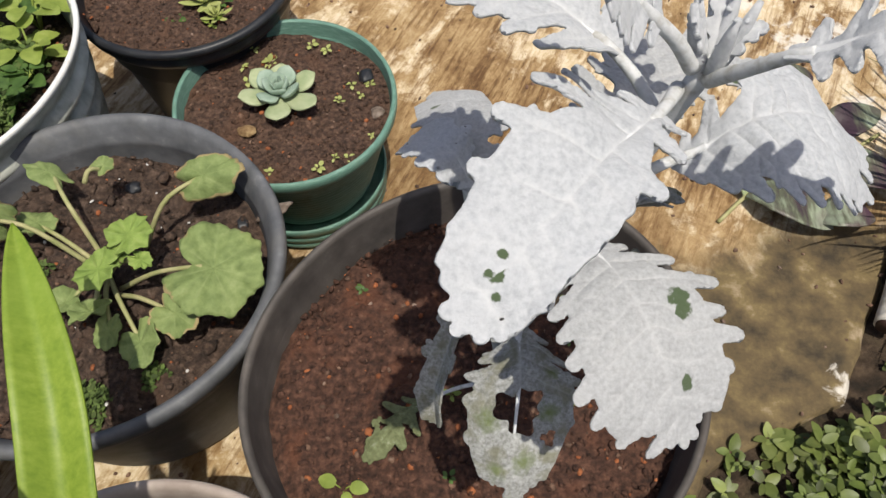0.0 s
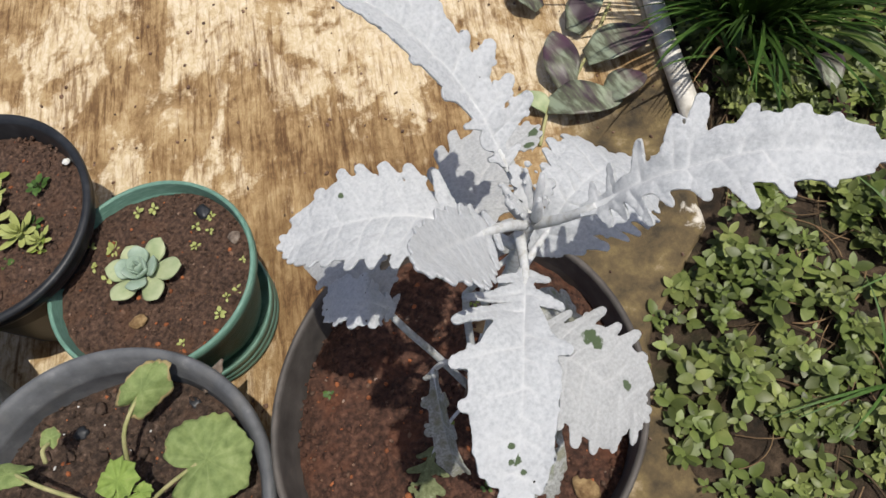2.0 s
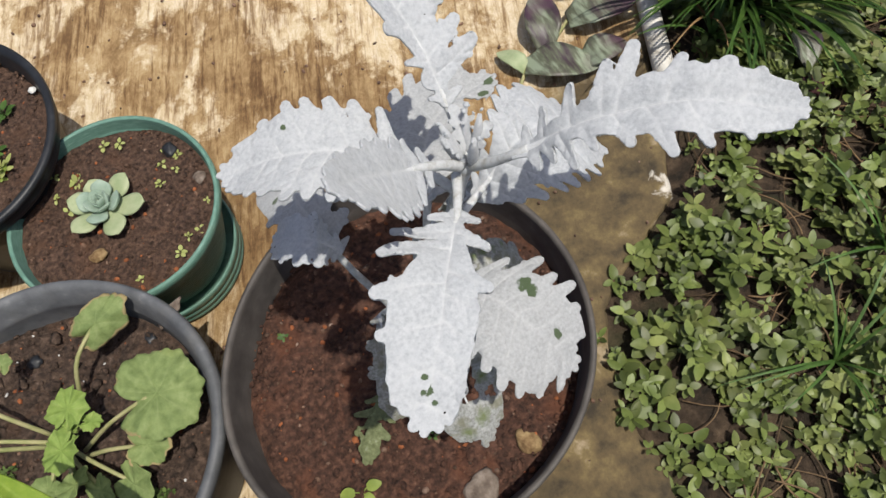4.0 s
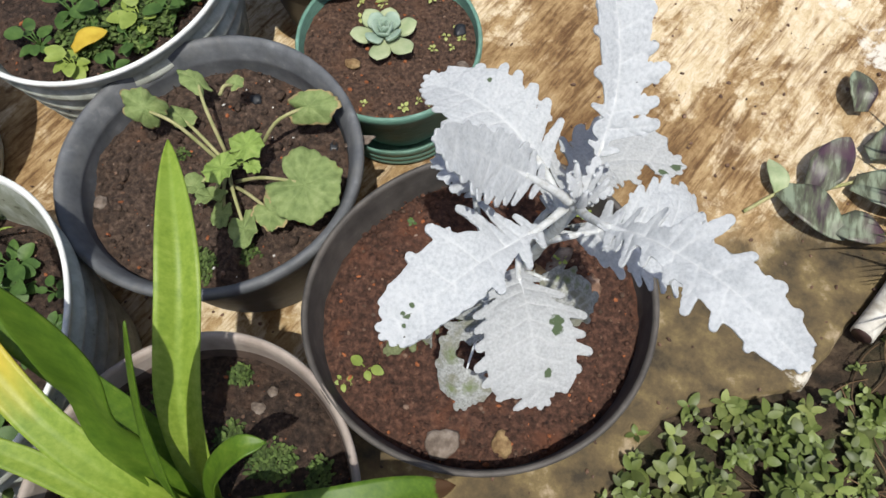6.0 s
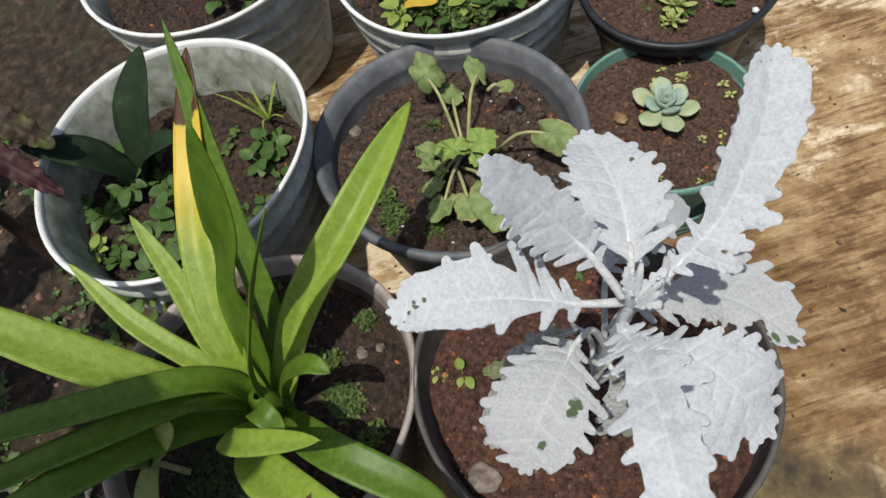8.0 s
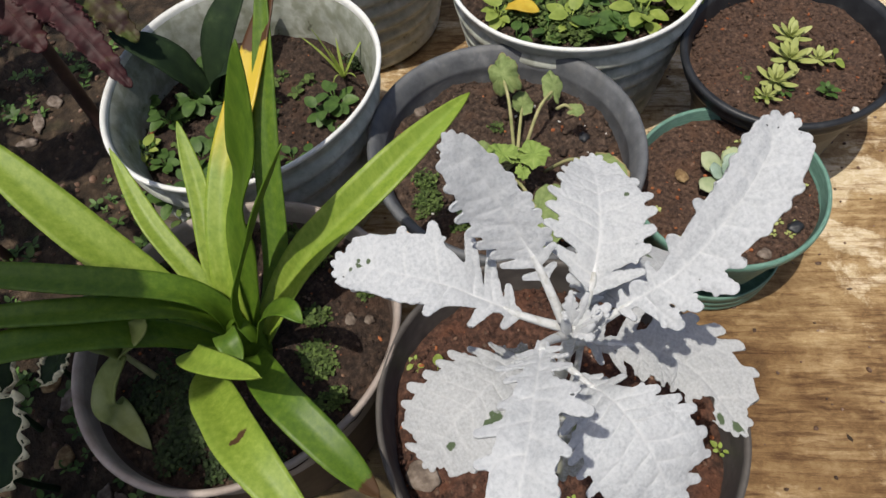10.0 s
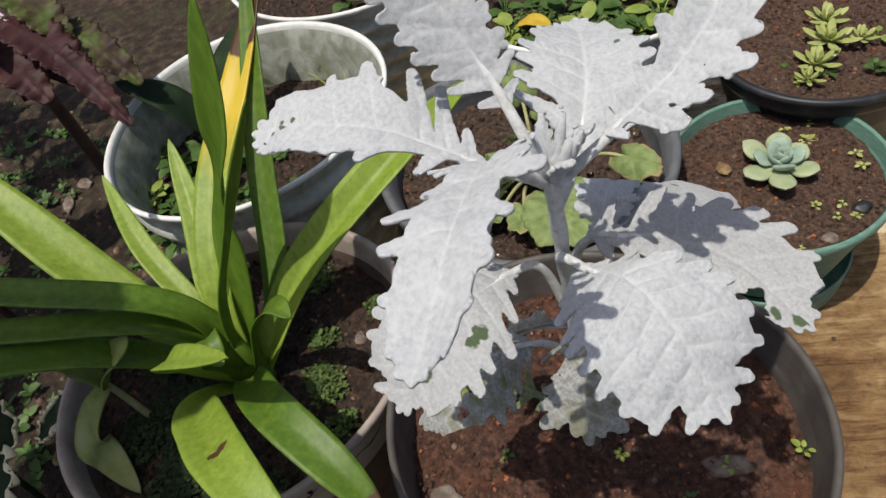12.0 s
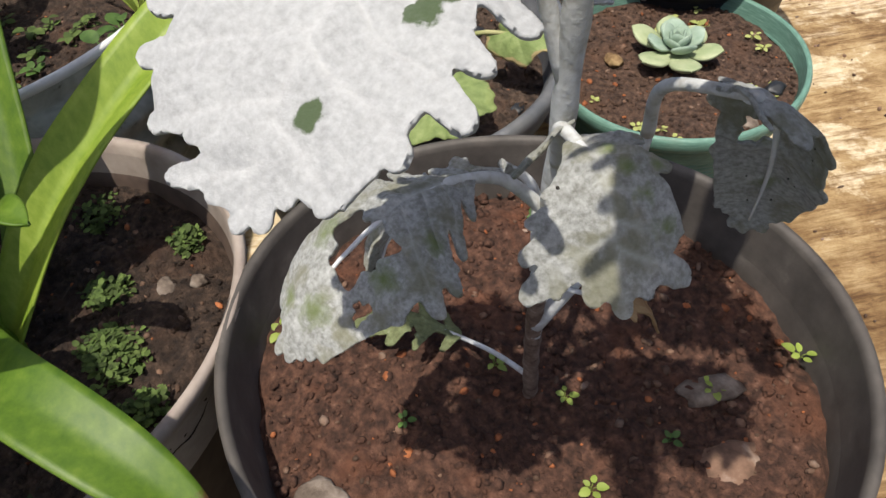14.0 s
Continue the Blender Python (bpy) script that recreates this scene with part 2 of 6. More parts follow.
STRAP_TURN = surface("yellowing_strap_leaf", [(0.3, (0.20, 0.31, 0.03)), (0.55, (0.29, 0.40, 0.05)), (0.8, (0.39, 0.49, 0.09))], 40, [(0.5, 0.75, (0.28, 0.41, 0.06), 0.6)], 9,
                     0.48, 0.12, 300, (0.2, 0.2, 3), through_light=0.34, wear=(0.10, 0.045, 0.018), dist=0.0006, spec=0.5, ribs=(0.74, 0.56, 0.06), rib_mix=1.0)
PALE_YOUNG = surface("pale_young_leaf", [(0.3, (0.19, 0.24, 0.06)), (0.55, (0.28, 0.33, 0.10)), (0.8, (0.36, 0.40, 0.16))], 60, [(0.5, 0.7, (0.38, 0.41, 0.22), 0.5)], 30, 0.5, 0.15, 300, through_light=0.3, wear=(0.2, 0.1, 0.03))
STRAP_YELLOW = surface("yellowed_leaf_end", [(0.3, (0.55, 0.36, 0.03)), (0.7, (0.72, 0.55, 0.07))], 60, None, 9, 0.55, 0.15, 300, through_light=0.3,
                       wear=(0.09, 0.035, 0.012), dist=0.0006)
GERANIUM = surface("soft_green_leaf", [(0.3, (0.15, 0.21, 0.065)), (0.55, (0.25, 0.325, 0.115)), (0.8, (0.36, 0.42, 0.18))], 120, [(0.55, 0.75, (0.29, 0.34, 0.10), 0.6)], 30,
                   0.7, 0.6, 260, through_light=0.25, wear=(0.42, 0.33, 0.16), dist=0.0018, ribs=(0.36, 0.42, 0.18), rib_mix=0.28)
YOUNG_LIME = surface("frilly_young_leaf", [(0.3, (0.17, 0.26, 0.05)), (0.55, (0.27, 0.38, 0.085)), (0.8, (0.38, 0.47, 0.14))], 120, [(0.55, 0.75, (0.29, 0.34, 0.10), 0.6)], 30,
                   0.7, 0.6, 260, through_light=0.25, wear=(0.42, 0.33, 0.16), dist=0.0018, ribs=(0.36, 0.42, 0.18), rib_mix=0.28)
NETTLE = surface("toothed_green_leaf", [(0.3, (0.10, 0.165, 0.04)), (0.55, (0.19, 0.275, 0.075)), (0.8, (0.30, 0.38, 0.13))], 120, [(0.55, 0.75, (0.29, 0.34, 0.10), 0.6)], 30,
                   0.7, 0.6, 260, through_light=0.25, wear=(0.42, 0.33, 0.16), dist=0.0018, ribs=(0.36, 0.42, 0.18), rib_mix=0.28)
GERANIUM_STALK = surface("leaf_stalk", [(0.3, (0.25, 0.27, 0.10)), (0.7, (0.42, 0.38, 0.20))], 90, rough=0.7, bump=0.2)
WEED = surface("weed_leaf", [(0.3, (0.045, 0.10, 0.02)), (0.55, (0.10, 0.19, 0.04)), (0.8, (0.19, 0.30, 0.08))], 60, rough=0.55, bump=0.15, through_light=0.25, island=0.5)
SEDUM_LIME = surface("sedum_leaf", [(0.3, (0.33, 0.38, 0.11)), (0.55, (0.46, 0.50, 0.17)), (0.8, (0.58, 0.60, 0.28))], 60, rough=0.5, bump=0.12, through_light=0.2, island=0.3)
WEED_LIME = surface("lime_leaf", [(0.3, (0.22, 0.30, 0.05)), (0.55, (0.34, 0.43, 0.09)), (0.8, (0.50, 0.56, 0.20))], 60, rough=0.55, bump=0.15, through_light=0.25, island=0.35)
COVER = surface("ground_cover_leaf", [(0.3, (0.09, 0.13, 0.027)), (0.5, (0.175, 0.225, 0.058)), (0.66, (0.29, 0.325, 0.105)), (0.8, (0.44, 0.43, 0.20))], 22, rough=0.45, bump=0.15, through_light=0.25, island=0.65)
GRASS = surface("dark_grass_blade", [(0.3, (0.025, 0.065, 0.010)), (0.6, (0.065, 0.13, 0.022)), (0.8, (0.13, 0.22, 0.045))], 30, rough=0.5, bump=0.1, through_light=0.15, island=0.5)
STRAW = surface("dry_straw", [(0.3, (0.20, 0.10, 0.04)), (0.7, (0.50, 0.34, 0.16))], 60, rough=0.8, bump=0.2, island=0.5)
RUNNER = surface("creeping_stem", [(0.3, (0.09, 0.05, 0.025)), (0.7, (0.24, 0.16, 0.08))], 60, rough=0.8, bump=0.2, island=0.6)
PERLITE = surface("white_perlite", [(0.3, (0.50, 0.49, 0.47)), (0.7, (0.72, 0.71, 0.69))], 200, rough=0.9, bump=0.4)
MOSS = surface("moss", [(0.3, (0.04, 0.075, 0.015)), (0.6, (0.115, 0.17, 0.04)), (0.8, (0.22, 0.28, 0.085))], 80, rough=0.8, bump=0.2, through_light=0.15, island=0.6)
# Dark moss whose colour also holds the shade under leaves and pot walls.
MOSS_SHADED = surface("shaded_dark_moss", [(0.3, (0.012, 0.026, 0.008)), (0.6, (0.035, 0.06, 0.016)), (0.8, (0.08, 0.11, 0.035))], 80, rough=0.8, bump=0.2, through_light=0.1, island=0.6)
SUCCULENT = surface("waxy_blue_green", [(0.3, (0.23, 0.32, 0.245)), (0.6, (0.34, 0.43, 0.345)), (0.8, (0.46, 0.53, 0.45))], 70, rough=0.6, bump=0.1, island=0.15)
SUCC_OLD = surface("old_succulent_leaf", [(0.3, (0.26, 0.33, 0.17)), (0.7, (0.42, 0.46, 0.28))], 70, rough=0.6, bump=0.1, island=0.2)
PURPLE = surface("zebra_leaf", [(0.38, (0.055, 0.035, 0.045)), (0.5, (0.12, 0.13, 0.085)), (0.60, (0.30, 0.35, 0.25))], 26, [(0.5, 0.66, (0.11, 0.05, 0.085), 0.7)], 18,
                 0.4, 0.15, 200, (0.35, 1.6, 1), through_light=0.12)
COLEUS = surface("dark_red_leaf", [(0.3, (0.022, 0.006, 0.007)), (0.6, (0.06, 0.014, 0.016)), (0.8, (0.07, 0.08, 0.02))], 60, rough=0.6, bump=0.3, through_light=0.25)
COLEUS_GREEN = surface("red_green_leaf", [(0.35, (0.03, 0.010, 0.010)), (0.5, (0.06, 0.045, 0.015)), (0.65, (0.09, 0.13, 0.025))], 45, rough=0.6, bump=0.3, through_light=0.25)
COLEUS_STEM = surface("dark_plant_stem", [(0.3, (0.022, 0.010, 0.009)), (0.7, (0.06, 0.03, 0.022))], 60, rough=0.6, bump=0.2)
CREAM = surface("cream_leaf_edge", [(0.3, (0.50, 0.47, 0.30)), (0.7, (0.70, 0.67, 0.48))], 80, rough=0.6, bump=0.2)
DARK_LEAF = surface("deep_green_leaf", [(0.3, (0.009, 0.020, 0.009)), (0.6, (0.019, 0.037, 0.014)), (0.8, (0.042, 0.068, 0.027))], 60, rough=0.75, bump=0.3, through_light=0.12, spec=0.2)
ORANGE = surface("orange_petal", [(0.3, (0.75, 0.20, 0.01)), (0.7, (0.9, 0.33, 0.02))], 90, rough=0.6, bump=0.2)
PLASTIC_DARK = surface("dusty_dark_plastic", [(0.3, (0.048, 0.042, 0.038)), (0.6, (0.088, 0.078, 0.07)), (0.8, (0.16, 0.14, 0.125))], 50, [(0.5, 0.7, (0.14, 0.12, 0.105), 0.4)], 38,
                       0.62, 0.25, 140, dist=0.001)
PLASTIC_GRAY = surface("scuffed_gray_rubber", [(0.3, (0.075, 0.08, 0.088)), (0.6, (0.125, 0.13, 0.14)), (0.8, (0.22, 0.225, 0.235))], 60, [(0.50, 0.70, (0.17, 0.165, 0.155), 0.35)], 45,
                       0.6, 0.25, 200, dist=0.001)
PLASTIC_BLACK = surface("black_plastic", [(0.3, (0.012, 0.013, 0.016)), (0.6, (0.024, 0.026, 0.03)), (0.8, (0.06, 0.06, 0.065))], 60, [(0.55, 0.75, (0.07, 0.065, 0.06), 0.5)], 16,
                        0.45, 0.15, 200, dist=0.001)
PLASTIC_GREEN = surface("faded_green_plastic", [(0.3, (0.09, 0.185, 0.145)), (0.6, (0.145, 0.275, 0.22)), (0.8, (0.26, 0.40, 0.335))], 55, [(0.55, 0.75, (0.14, 0.16, 0.10), 0.5)], 18,
                        0.5, 0.2, 200, (0.5, 0.5, 0.06), dist=0.001)
PLASTIC_WHITE = surface("grimy_white_plastic", [(0.3, (0.33, 0.34, 0.30)), (0.55, (0.50, 0.515, 0.46)), (0.8, (0.63, 0.64, 0.585))], 45, [(0.46, 0.64, (0.25, 0.255, 0.205), 0.55), (0.66, 0.72, (0.06, 0.058, 0.04), 0.85)], 75,
                        0.5, 0.15, 120, dist=0.001)
# Algae-stained plastic, darkened further for the shade inside the white pots.
POT_INSIDE = surface("algae_and_shade_white_plastic", [(0.3, (0.20, 0.215, 0.18)), (0.55, (0.33, 0.345, 0.30)), (0.8, (0.47, 0.48, 0.43))], 45, [(0.42, 0.60, (0.16, 0.17, 0.115), 0.7), (0.66, 0.72, (0.06, 0.06, 0.035), 0.8)], 60,
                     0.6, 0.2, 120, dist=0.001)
RIM_WHITE = surface("white_rim", [(0.3, (0.60, 0.61, 0.59)), (0.7, (0.80, 0.80, 0.78))], 60, [(0.60, 0.74, (0.40, 0.38, 0.32), 0.6)], 30, 0.5, 0.1, 120, dist=0.001)
PLASTIC_BEIGE = surface("faded_beige_plastic", [(0.3, (0.26, 0.21, 0.18)), (0.6, (0.38, 0.32, 0.28)), (0.8, (0.50, 0.44, 0.39))], 50, [(0.5, 0.7, (0.20, 0.16, 0.13), 0.5)], 16,
                        0.6, 0.2, 150, dist=0.001)
PLASTIC_BROWN = surface("brown_plastic", [(0.3, (0.045, 0.03, 0.024)), (0.7, (0.10, 0.07, 0.055))], 50, None, 16, 0.6, 0.2, 150, dist=0.001)
PIPE = surface("white_pipe", [(0.3, (0.42, 0.39, 0.33)), (0.6, (0.66, 0.63, 0.57)), (0.8, (0.78, 0.76, 0.71))], 30, [(0.52, 0.68, (0.25, 0.21, 0.15), 0.7)], 40, 0.55, 0.2, 120, dist=0.001)


# ---------------------------------------------------------------- builders
ORIGIN = {}
HERE = Vector((0, 0, 0))   # where the contents of the pot at hand stand, against the plan


def stand(x=0.0, y=0.0, z=0.0):
    HERE.xyz = x, y, z


def thing(name, at, label, category, group="", kind=""):
    """An empty at a thing's base, with its tags."""
    ob = new(name)
    ob.location = Vector(at) + HERE
    ORIGIN[ob] = Vector(at)
    return tagged(ob, label, category, group, kind)


def part(name, verts, faces, material, parent=None, label="", smooth=True, wear=None):
    """One mesh object from world-space points, under a thing or a part."""
    base = ORIGIN.get(parent, Vector((0, 0, 0)))
    me = bpy.data.meshes.new(name)
    me.from_pydata([(v[0] - base[0], v[1] - base[1], v[2] - base[2]) for v in verts], [], faces)
    me.materials.append(material)
    if smooth:
        me.polygons.foreach_set("use_smooth", [True] * len(me.polygons))
    if wear is not None:
        me.attributes.new("wear", "FLOAT", "POINT").data.foreach_set("value", wear)
    me.update()
    ob = new(name, me)
    if parent is not None:
        ob.parent = parent
    ORIGIN[ob] = base
    if label:
        ob["label"] = label
    return ob


def whole(name, verts, faces, material, at, label, category, group="", kind="", smooth=True):
    """A thing that is one mesh."""
    at = Vector(at)
    me = bpy.data.meshes.new(name)
    me.from_pydata([tuple(Vector(v) - at) for v in verts], [], faces)
    me.materials.append(material)
    if smooth:
        me.polygons.foreach_set("use_smooth", [True] * len(me.polygons))
    me.update()
    ob = new(name, me)
    ob.location = at + HERE
    return tagged(ob, label, category, group, kind)


def thicken(ob, t):
    s = ob.modifiers.new("thickness", "SOLIDIFY")
    s.thickness, s.offset = t, -1.0
    return ob


def oval_at(a, shape):
    """How far a rim that is not quite round reaches at the angle a."""
    return 1 + shape[0] * math.cos(2 * a) + shape[1] * math.sin(2 * a) + shape[2] * math.cos(3 * a) + shape[3] * math.sin(3 * a)


def lathe(profile, centre, seg=96, wobble=0.0, seed=0, shape=(0, 0, 0, 0), stretch=(1.0, 1.0)):
    verts, faces = [], []
    for r, z in profile:
        for i in range(seg):
            a = 2 * math.pi * i / seg
            k = oval_at(a, shape) * stretch[0] * (1 + wobble * noise.noise((math.cos(a) * 1.3 + seed, math.sin(a) * 1.3, z * 4)))
            verts.append((centre[0] + r * k * math.cos(a), centre[1] + r * k * math.sin(a), z * stretch[1]))
    n = len(profile)
    for j in range(n - 1):
        for i in range(seg):
            i2 = (i + 1) % seg
            faces.append((j * seg + i, j * seg + i2, (j + 1) * seg + i2, (j + 1) * seg + i))
    return verts, faces


def soil_disc(c, r, z, rings=70, seg=190, amp=0.006, seed=0.0, crater=0.0, shape=(0, 0, 0, 0)):
    verts, faces = [(c[0], c[1], z + amp * noise.noise((c[0] * 20, c[1] * 20, seed)))], []
    for j in range(1, rings + 1):
        rr = r * (j / rings)
        for i in range(seg):
            a = 2 * math.pi * i / seg
            rr = r * (j / rings) * oval_at(a, shape)
            x, y = c[0] + rr * math.cos(a), c[1] + rr * math.sin(a)
            h = amp * noise.noise((x * 22, y * 22, seed)) + 0.55 * amp * noise.noise((x * 75, y * 75, seed + 3))
            h += 0.38 * amp * abs(noise.noise((x * 190, y * 190, seed + 7))) + 0.2 * amp * noise.noise((x * 420, y * 420, seed + 9))
            edge = max(0.0, (j / rings - 0.86) / 0.14)
            verts.append((x, y, z + h - crater * edge * edge))
    for i in range(seg):
        faces.append((0, 1 + i, 1 + (i + 1) % seg))
    for j in range(rings - 1):
        o, p = 1 + j * seg, 1 + (j + 1) * seg
        for i in range(seg):
            i2 = (i + 1) % seg
            faces.append((o + i, p + i, p + i2, o + i2))
    return verts, faces


ICO = bmesh.new()
bmesh.ops.create_icosphere(ICO, subdivisions=1, radius=1)
ICO_V = [v.co.copy() for v in ICO.verts]
ICO_F = [tuple(v.index for v in f.verts) for f in ICO.faces]
ICO.free()
ICO2 = bmesh.new()
bmesh.ops.create_icosphere(ICO2, subdivisions=3, radius=1)
ICO2_V = [v.co.copy() for v in ICO2.verts]
ICO2_F = [tuple(v.index for v in f.verts) for f in ICO2.faces]
ICO2.free()


def lumps(spots, rng):
    """Many small uneven lumps, from (x, y, z, radius)."""
    verts, faces = [], []
    for x, y, z, s in spots:
        o = len(verts)
        e = Euler((rng.random() * 6, rng.random() * 6, rng.random() * 6)).to_matrix()
        k = (rng.uniform(0.6, 1.3), rng.uniform(0.6, 1.3), rng.uniform(0.5, 0.9))
        for v in ICO_V:
            w = e @ Vector((v.x * k[0], v.y * k[1], v.z * k[2])) * (s * rng.uniform(0.8, 1.2))
            verts.append((x + w.x, y + w.y, z + w.z * 0.8))
        faces += [tuple(o + i for i in f) for f in ICO_F]
    return verts, faces


def stone(name, at, size, material, label, seed, turn=0.0):
    rot = Euler((0, 0, turn)).to_matrix()
    verts = []
    for v in ICO2_V:
        k = 1 + 0.35 * noise.noise(v * 1.3 + Vector((seed, 0, 0))) + 0.12 * noise.noise(v * 4 + Vector((seed, 3, 0)))
        verts.append(Vector(at) + rot @ Vector((v.x * size[0] * k, v.y * size[1] * k, v.z * size[2] * k)))
    return whole(name, verts, ICO2_F, material, at, label, "stone")


def tube(points, radii, seg=10):
    """A round tapered tube along points."""
    pts = [Vector(p) for p in points]
    verts, faces = [], []
    ref = Vector((0.3, 0.2, 0.9)).normalized()
    for i, p in enumerate(pts):
        t = (pts[min(i + 1, len(pts) - 1)] - pts[max(i - 1, 0)]).normalized()
        u = ref - ref.dot(t) * t
        if u.length < 0.05:
            u = Vector((1, 0, 0)) - t.x * t
        u.normalize()
        ref = u
        w = t.cross(u)
        for k in range(seg):
            a = 2 * math.pi * k / seg
            verts.append(p + (u * math.cos(a) + w * math.sin(a)) * radii[i])
    for i in range(len(pts) - 1):
        for k in range(seg):
            k2 = (k + 1) % seg
            faces.append((i * seg + k, i * seg + k2, (i + 1) * seg + k2, (i + 1) * seg + k))
    faces.append(tuple(range(seg))[::-1])
    faces.append(tuple((len(pts) - 1) * seg + k for k in range(seg)))
    return verts, faces


def curve_points(ctrl, n):
    """Smooth points through control points (Catmull-Rom)."""
    c = [Vector(p) for p in ctrl]
    c = [c[0] * 2 - c[1]] + c + [c[-1] * 2 - c[-2]]
    out = []
    segs = len(c) - 3
    for i in range(n):
        s = i / (n - 1) * segs
        k = min(int(s), segs - 1)
        f = s - k
        a, b, d, e = c[k:k + 4]
        out.append(0.5 * ((2 * b) + (d - a) * f + (2 * a - 5 * b + 4 * d - e) * f * f + (3 * b - a - 3 * d + e) * f ** 3))
    return out


def taper(r0, r1, n):
    return [r0 + (r1 - r0) * i / (n - 1) for i in range(n)]


def blade_frame(mid, roll):
    """Side and normal vectors along a midrib; roll in degrees turns the blade about it."""
    out = []
    for i, p in enumerate(mid):
        t = (mid[min(i + 1, len(mid) - 1)] - mid[max(i - 1, 0)]).normalized()
        s = t.cross(Vector((0, 0, 1)))
        if s.length < 0.05:
            s = Vector((1, 0, 0))
        s.normalize()
        if out and out[-1][0].dot(s) < 0 and abs(roll) < 360:
            s = -s
        r = roll if not isinstance(roll, tuple) else roll[0] + (roll[1] - roll[0]) * i / (len(mid) - 1)
        q = Matrix.Rotation(radians(r), 3, t)
        s = q @ s
        out.append((s, s.cross(t).normalized(), t))
    return out


# ---------------------------------------------------------------- the ground
def ground_level(x, y):
    return -0.012 + 0.012 * noise.noise((x * 5, y * 5, 0.5)) + 0.006 * noise.noise((x * 17, y * 17, 2.5)) + 0.004 * noise.noise((x * 60, y * 60, 4.5))


def build_ground():
    verts, faces = [], []
    n = 220
    for i in range(n + 1):
        for j in range(n + 1):
            u, v = i / n * 2 - 1, j / n * 2 - 1
            x, y = 0.1 + 1.1 * u + 40 * u ** 15, 0.4 + 1.1 * v + 40 * v ** 15
            verts.append((x, y, ground_level(x, y) if max(abs(u), abs(v)) < 0.95 else -0.015))
    for i in range(n):
        for j in range(n):
            a = i * (n + 1) + j
            faces.append((a, a + n + 1, a + n + 2, a + 1))
    return whole("ground", verts, faces, DIRT, (0, 0, 0), "dark brown garden earth with debris round the slab", "ground", kind="structure")


SLAB_EDGE = [(0.235, 0.02), (0.285, 0.12), (0.305, 0.25), (0.345, 0.315), (0.45, 0.37), (0.50, 0.46), (0.56, 0.56), (0.70, 0.80), (0.95, 1.3), (1.3, 2.2)]


def slab_x(y):
    for (x0, y0), (x1, y1) in zip(SLAB_EDGE, SLAB_EDGE[1:]):
        if y0 <= y <= y1:
            return x0 + (x1 - x0) * (y - y0) / (y1 - y0) + 0.012 * noise.noise((y * 14, 0.3, 0)) + 0.006 * noise.noise((y * 50, 1.3, 0))
    return SLAB_EDGE[0][0]


PALE_SPOTS = ((0.55, 0.68, 0.06), (0.52, 0.78, 0.09), (0.452, 0.380, 0.036), (0.62, 0.80, 0.08), (0.44, 0.86, 0.08))


def build_slab():
    verts, faces, wear, pale, grime = [], [], [], [], []
    ny, nx = 170, 150
    for j in range(ny + 1):
        y = 0.02 + 2.18 * (j / ny) ** 1.4
        x1 = slab_x(y)
        for i in range(nx + 1):
            x0 = -0.62 + 0.03 * noise.noise((y * 9, 4.3, 0)) + 0.14 * noise.noise((y * 2.1, 7.3, 0)) * min(1.0, max(0.0, y - 0.7))
            x = x0 + (x1 - x0) * (i / nx) ** 0.8
            z = 0.0025 * noise.noise((x * 6, y * 6, 9)) + 0.0012 * noise.noise((x * 40, y * 14, 5)) - 0.03 * (max(0, i - nx + 2) / 2) ** 2
            if j == 0 or i == 0:
                z = -0.04
            verts.append((x, y, z))
            d = x1 - x
            damp = 0.0
            grime.append(math.exp(-((x - 0.21) ** 2 + (y - 0.55) ** 2) / 0.026) + 0.6 * math.exp(-((x + 0.05) ** 2 + (y - 0.55) ** 2) / 0.05)
                         + 0.06 * math.exp(-((x - 0.20) ** 2 / 0.05 + (y - 0.92) ** 2 / 0.014)))
            pale.append(max(math.exp(-((x - px) ** 2 + (y - py) ** 2) / pr ** 2) for px, py, pr in PALE_SPOTS))
            wear.append(max(damp, min(1.9, 2.45 - d / 0.15 * 0.75) - max(0.0, y - 0.43) * 8.0))
    for j in range(ny):
        for i in range(nx):
            a = j * (nx + 1) + i
            faces.append((a, a + 1, a + nx + 2, a + nx + 1))
    slab = whole("pavement", verts, faces, CONCRETE, (0, 0, 0), "weathered ochre concrete slab with brown streaks and stains", "pavement", kind="structure")
    slab.data.attributes.new("wear", "FLOAT", "POINT").data.foreach_set("value", wear)
    slab.data.attributes.new("grime", "FLOAT", "POINT").data.foreach_set("value", grime)
    slab.data.attributes.new("pale", "FLOAT", "POINT").data.foreach_set("value", pale)
    return slab


build_ground()
build_slab()


